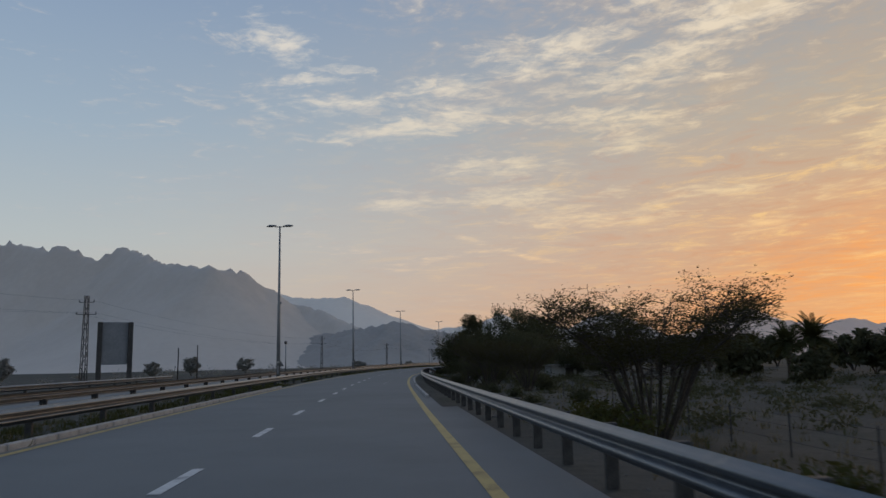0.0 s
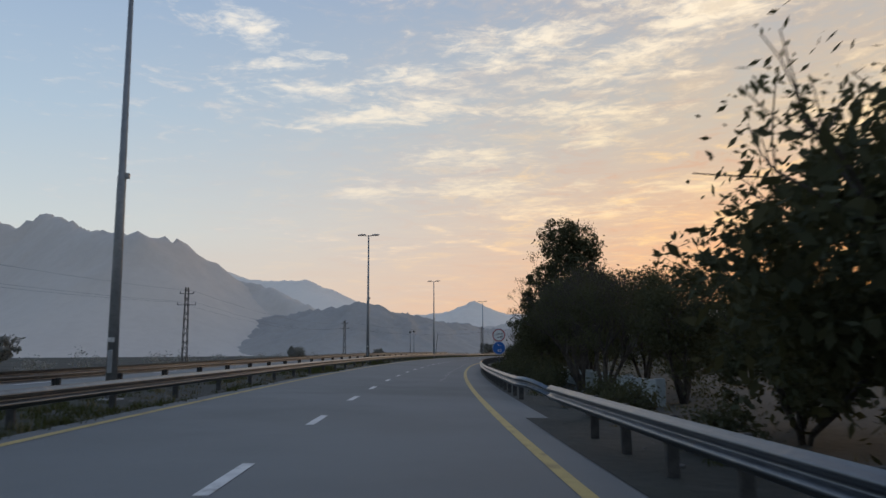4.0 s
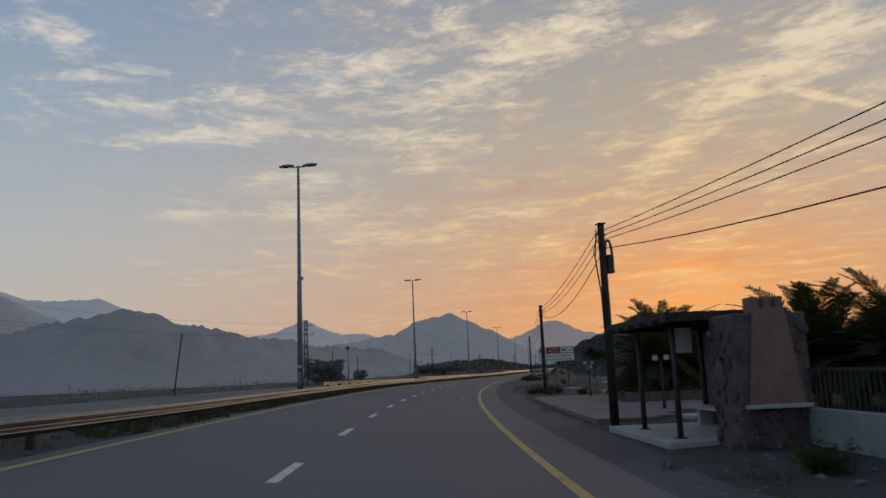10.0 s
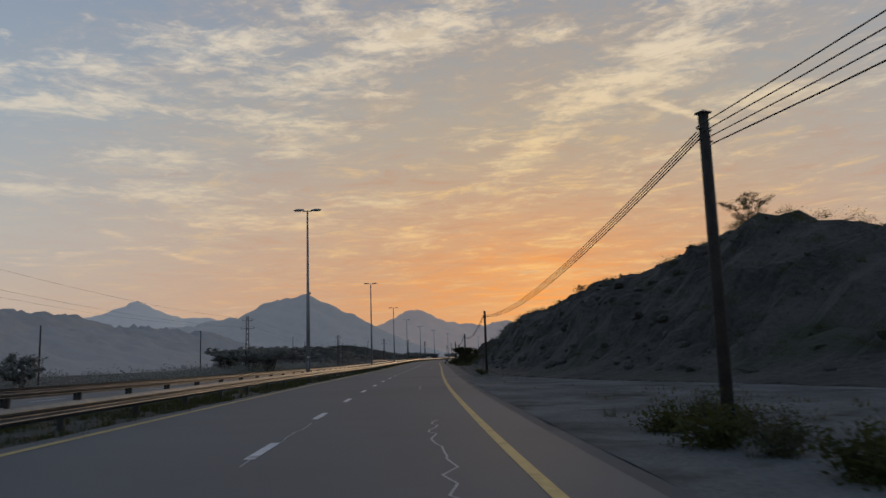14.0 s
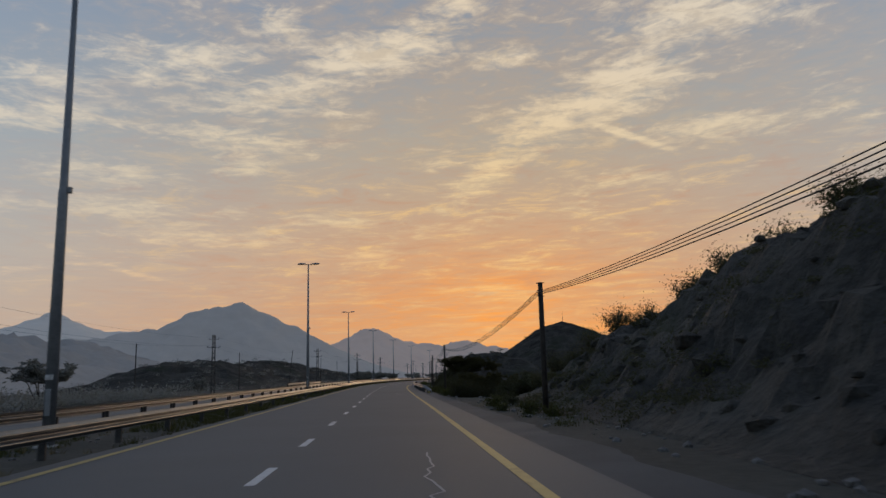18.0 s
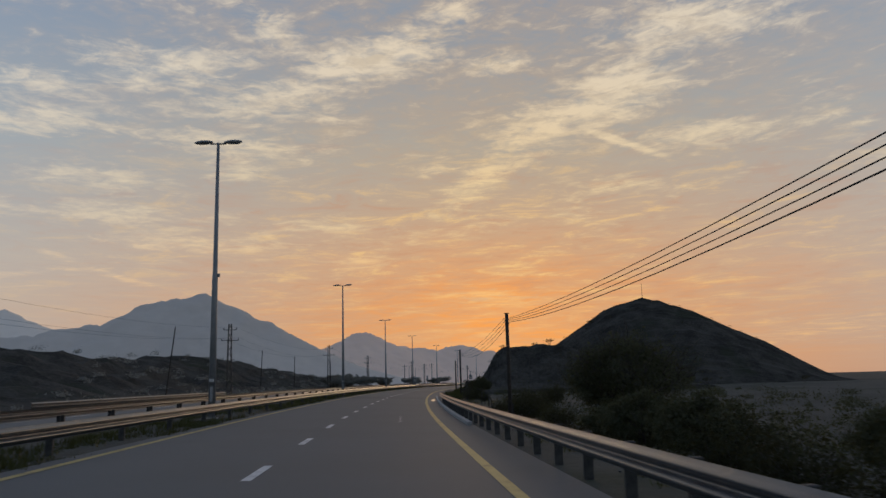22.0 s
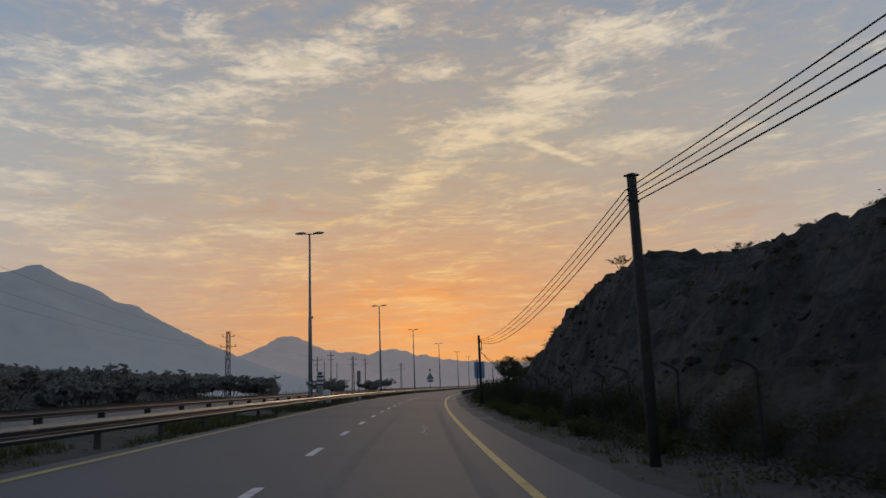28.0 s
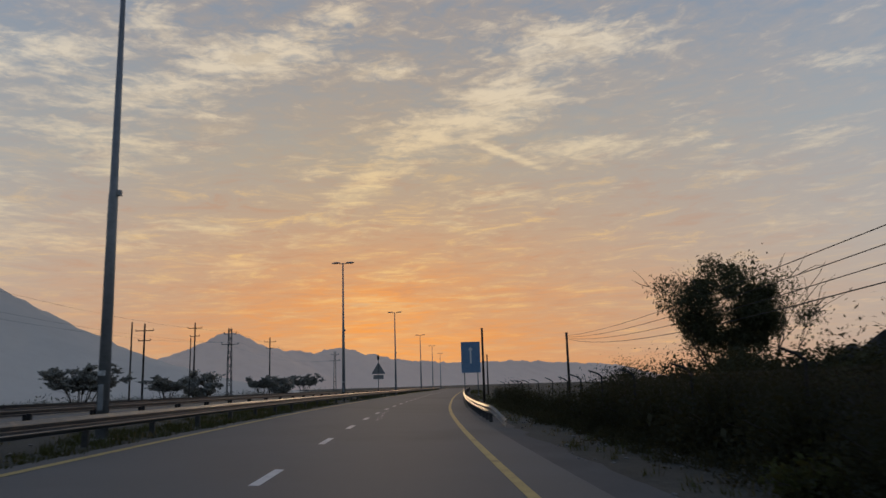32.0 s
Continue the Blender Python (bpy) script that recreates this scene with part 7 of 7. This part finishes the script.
# white frame lying on the field
wfr = thing("ground_frame", on(446.4, 9.9, None, 12), "low white concrete frame lying on the field", "frame")
for lo, hi in (((-0.8, -0.7, -0.1), (0.8, -0.58, 0.07)), ((-0.8, 0.58, -0.1), (0.8, 0.7, 0.07)), ((-0.8, -0.58, -0.1), (-0.68, 0.58, 0.07)), ((0.68, -0.58, -0.1), (0.8, 0.58, 0.07))):
    part("edge_block", box(lo, hi, 0.012), WHITE, wfr)
bar("stake", [(0.2, 0.6, 0), (0.2, 0.6, 0.55)], [0.03, 0.03], FENCE, wfr)

# mast on the second hill
ms = thing("radio_mast", Matrix.Translation(at(646.5, 46.5, second_hill(646.5, 46.5) - 0.6)), "thin lattice radio mast on the hill top", "mast")
bar("pole", [(0, 0, 0), (0, 0, 4.4)], [0.07, 0.03], POST, ms)
for q in range(3):
    bar("stay", [(0, 0, 1.2), (0.6 * math.cos(q * 2.1), 0.6 * math.sin(q * 2.1), 0)], [0.03, 0.03], POST, ms)

# blue direction board far ahead
# Blue made paler to paint in the haze over this distance.
BOARD_BLUE = material("hazed_board_blue", (0.1, 0.2, 0.34), (0.14, 0.25, 0.4), 2.0, 0.5, bump=0.05)
bl = thing("direction_board", facing(772.5, 5.75, 0), "blue direction board on two posts", "road sign")
part("panel", box((-1.15, 0, 2.9), (1.15, 0.05, 6.6), 0.02), BOARD_BLUE, bl)
part("arrow_mark", prism([(-0.1, 4.0), (0.1, 4.0), (0.1, 5.6), (0.3, 5.6), (0, 6.0), (-0.3, 5.6), (-0.1, 5.6)], 0.004, y=-0.005), SIGN_WHITE, bl)
for x in (-0.8, 0.8):
    bar("post", [(x, 0.1, -0.3), (x, 0.1, 6.4)], [0.06, 0.06], ZINC, bl)

# things in the median near the end
rd = thing("speed_camera", on(654.8, -5.35, deck(654.8, -5.3) - 0.3), "grey striped speed camera column", "speed camera")
part("column", box((-0.16, -0.16, 0), (0.16, 0.16, 2.1), 0.02), LAMP, rd)
part("housing", box((-0.2, -0.2, 1.55), (0.2, 0.2, 2.62), 0.03), SIGN_WHITE, rd)
for z in (1.62, 1.9, 2.18):
    part("stripe", box((-0.206, -0.206, z), (0.206, 0.206, z + 0.13)), SIGN_BLACK, rd, "dark band")
part("lens_window", box((-0.12, -0.21, 2.38), (0.12, -0.2, 2.55)), SIGN_BLACK, rd)
cb = thing("cabinet_box", on(657.5, -5.4, deck(657, -5.4) + 0.2), "small white electrical cabinet in the median", "cabinet")
part("body", box((-0.35, -0.25, 0.0), (0.35, 0.25, 0.75), 0.02), SIGN_WHITE, cb)
part("door", box((-0.3, -0.262, 0.06), (0.3, -0.25, 0.68), 0.004), SIGN_WHITE, cb)
part("plinth", box((-0.38, -0.28, -0.4), (0.38, 0.28, 0.0)), CONCRETE, cb)
bs = thing("signal_panel", on(678.7, -5.3, deck(678, -5.3) - 0.1), "dark oblong panel seen from behind on a post", "road sign")
bar("post", [(0, 0, -0.2), (0, 0, 2.3)], [0.05, 0.05], POST, bs, sides=8)
part("panel", box((-0.19, -0.06, 1.75), (0.19, 0.06, 2.95), 0.04), SIGN_BACK, bs)
part("foot", box((-0.2, -0.2, -0.2), (0.2, 0.2, 0.3), 0.02), CONCRETE, bs)
tr = thing("warning_triangle", facing(784.7, -6.9, 0, deck(784, -6.9) + 0.2), "triangular warning sign seen from behind", "road sign")
bar("post", [(0, 0.03, -0.2), (0, 0.03, 5.2)], [0.05, 0.05], POST, tr)
part("plate", prism([(-0.95, 2.6), (0.95, 2.6), (0, 4.2)], 0.03), SIGN_BACK, tr)
part("caption_plate", box((-0.7, 0, 1.9), (0.7, 0.03, 2.45)), SIGN_BACK, tr)
part("beacon", box((-0.14, -0.14, 4.5), (0.14, 0.14, 5.1), 0.04), SIGN_BLACK, tr)
tw = thing("warning_triangle", facing(120, -19.6, 180), "small triangular sign seen from behind", "road sign")
bar("post", [(0, 0.03, -0.2), (0, 0.03, 2.2)], [0.03, 0.03], POST, tw)
part("plate", prism([(-0.5, 1.2), (0.5, 1.2), (0, 2.1)], 0.03), SIGN_BACK, tw)


# across the road: board, cameras, posts, pylons
# The sheet's blue-grey has the haze painted in, close to the mountains' tone.
BOARD = material("hazed_sheet", (0.17, 0.185, 0.205), (0.24, 0.255, 0.275), 0.8, 0.6, bump=0.1)


def edge_board(s, u, turn, w_, z0, z1, label):
    t = thing("billboard", on(s, u, None, turn), label, "billboard")
    part("panel", box((-w_ / 2, -0.05, z0), (w_ / 2, 0.05, z1), 0.02), BOARD, t, "board, blue-grey with painted haze")
    for x in (-w_ / 2 + 0.15, w_ / 2 - 0.15):
        part("post", box((x - 0.2, -0.36, -0.3), (x + 0.2, -0.06, z1), 0.03), POST, t, "thick dark post")


edge_board(68.0, -22.2, 28, 2.8, 1.7, 5.4, "tall grey roadside board seen from behind on two thick posts")


def camera_pole(s, u, top, label="grey pole with a traffic camera on top"):
    t = thing("camera_pole", on(s, u), label, "camera pole", "camera poles")
    bar("pole", [(0, 0, -0.3), (0, 0, top)], [0.09, 0.07], POLE, t, sides=8)
    part("camera_head", box((-0.16, -0.3, top - 0.35), (0.16, 0.3, top + 0.05), 0.04), SIGN_BLACK, t)


camera_pole(115.3, -17.6, 4.9)
camera_pole(317.3, -17.5, 5.25)
camera_pole(246.3, -19.6, 5.6)
camera_pole(249.0, -19.6, 5.8)


def thin_post(s, u, top, lean):
    t = thing("wooden_post", on(s, u) @ Matrix.Rotation(radians(lean), 4, "Y"), "thin leaning dark wooden post", "post", "old posts beyond the road")
    bar("post", [(0, 0, -0.3), (0, 0, top)], [0.08, 0.06], WOOD, t)
    part("cap", box((-0.07, -0.07, top), (0.07, 0.07, top + 0.03)), POST, t)


for s, u, h, q in [(48, -26, 4.3, 5), (84, -22, 3.4, 0), (96, -24, 4.0, 0), (288, -27.3, 6.0, 7), (340, -27, 5.6, 1), (395, -26, 5.4, 0), (455, -26, 6.4, 1), (520, -25, 6.2, 0), (557, -23.8, 7.8, 6), (600, -25, 7.2, 2), (618, -24, 6.8, 0), (741, -22, 7.0, 0), (760, -24, 7.0, 0), (365, -30, 5, 0), (480, -28, 6, 0), (640, -22, 6.5, 0)]:
    thin_post(s, u, h, q)


def pylon(h=9.0, wide=0.55):
    t = thing("lattice_pylon", None, "slim steel lattice pylon with insulators", "pylon", "pylons beyond the road")
    legs = [(-1, -1), (1, -1), (1, 1), (-1, 1)]
    for x, y in legs:
        bar("leg", [(x * wide / 2, y * wide / 2, -0.3), (x * wide * 0.3, y * wide * 0.3, h)], [0.05, 0.042], POST, t, sides=4)
    n = 11
    bm = []
    for k in range(n):
        for i in range(4):
            a, b = legs[i], legs[(i + 1) % 4]
            za, zb = h * k / n, h * (k + 1) / n
            wa, wb = wide / 2 * (1 - 0.4 * za / h), wide / 2 * (1 - 0.4 * zb / h)
            p, q = (a[0] * wa, a[1] * wa, za), (b[0] * wb, b[1] * wb, zb)
            if k % 2:
                p, q = (b[0] * wa, b[1] * wa, za), (a[0] * wb, a[1] * wb, zb)
            bm.append(tube([p, q], [0.026, 0.026], 4, False))
    v, f = join(*bm)
    part_mesh("bracing", mesh_of("bracing", v, f, POST), t)
    for z, w_ in ((h * 0.78, 1.0), (h * 0.92, 0.75)):
        arm = bar("cross_arm", [(-w_, 0, z), (w_, 0, z)], [0.035, 0.035], POST, t, sides=4)
        for x in (-w_, w_):
            ins = bar("insulator", [(x, 0, z), (x, 0, z + 0.28)], [0.06, 0.04], SIGN_BLACK, t, sides=6)
    return t


py = pylon()
PYLONS = [(-10, -27, 0.85), (72, -26.6, 0.9), (153.8, -21.44, 0.79), (233.6, -29.5, 0.84), (312.2, -21.7, 0.98), (399.5, -21.36, 0.82), (489.8, -21.46, 0.83), (559.9, -18.0, 0.92), (627.6, -19.6, 1.03), (704, -27.0, 1.1), (767.7, -22.2, 0.95), (840, -23, 1.0)]
for k, (s, u, size) in enumerate(PYLONS):
    m = on(s, u, None, 6 * (k % 3) - 6, size)
    if k == 0:
        py.matrix_world = m
    else:
        copy_thing(py, m @ Matrix.Diagonal((1 / py.scale.x, 1 / py.scale.y, 1 / py.scale.z, 1)))
for a, b in zip(PYLONS[:-1], PYLONS[1:]):
    for du, hz in ((-1.0, 0.78), (1.0, 0.78), (0.75, 0.92)):
        hang(at(a[0], a[1] + du * a[2], 9 * hz * a[2] + 0.3), at(b[0], b[1] + du * b[2], 9 * hz * b[2] + 0.3), 1.2, 0.006)


def cross_pole(s, u, h):
    t = thing("power_pole", on(s, u), "wooden power pole with a cross arm", "utility pole", "power poles beyond the road")
    bar("pole", [(0, 0, -0.3), (0, 0, h)], [0.12, 0.09], WOOD, t, sides=8)
    for z, w_ in ((h - 0.7, 0.9), (h - 1.7, 0.6)):
        bar("cross_arm", [(-w_, 0, z), (w_, 0, z)], [0.05, 0.05], WOOD, t)
        for x in (-w_, 0, w_):
            bar("insulator", [(x, 0, z), (x, 0, z + 0.2)], [0.045, 0.03], SIGN_BLACK, t)


cross_pole(755.6, -27.1, 8.2)
cross_pole(775, -29, 10)
cross_pole(800, -26, 9.5)

# marker at a rail end
mk = thing("marker_plate", on(456.4, 5.1, None), "small yellow hazard marker on a dark block", "marker")
part("block", box((-0.16, -0.08, -0.15), (0.16, 0.08, 0.24), 0.02), CABLE, mk)
part("plate", box((-0.11, -0.09, 0.03), (0.11, -0.08, 0.2)), YELLOW, mk)
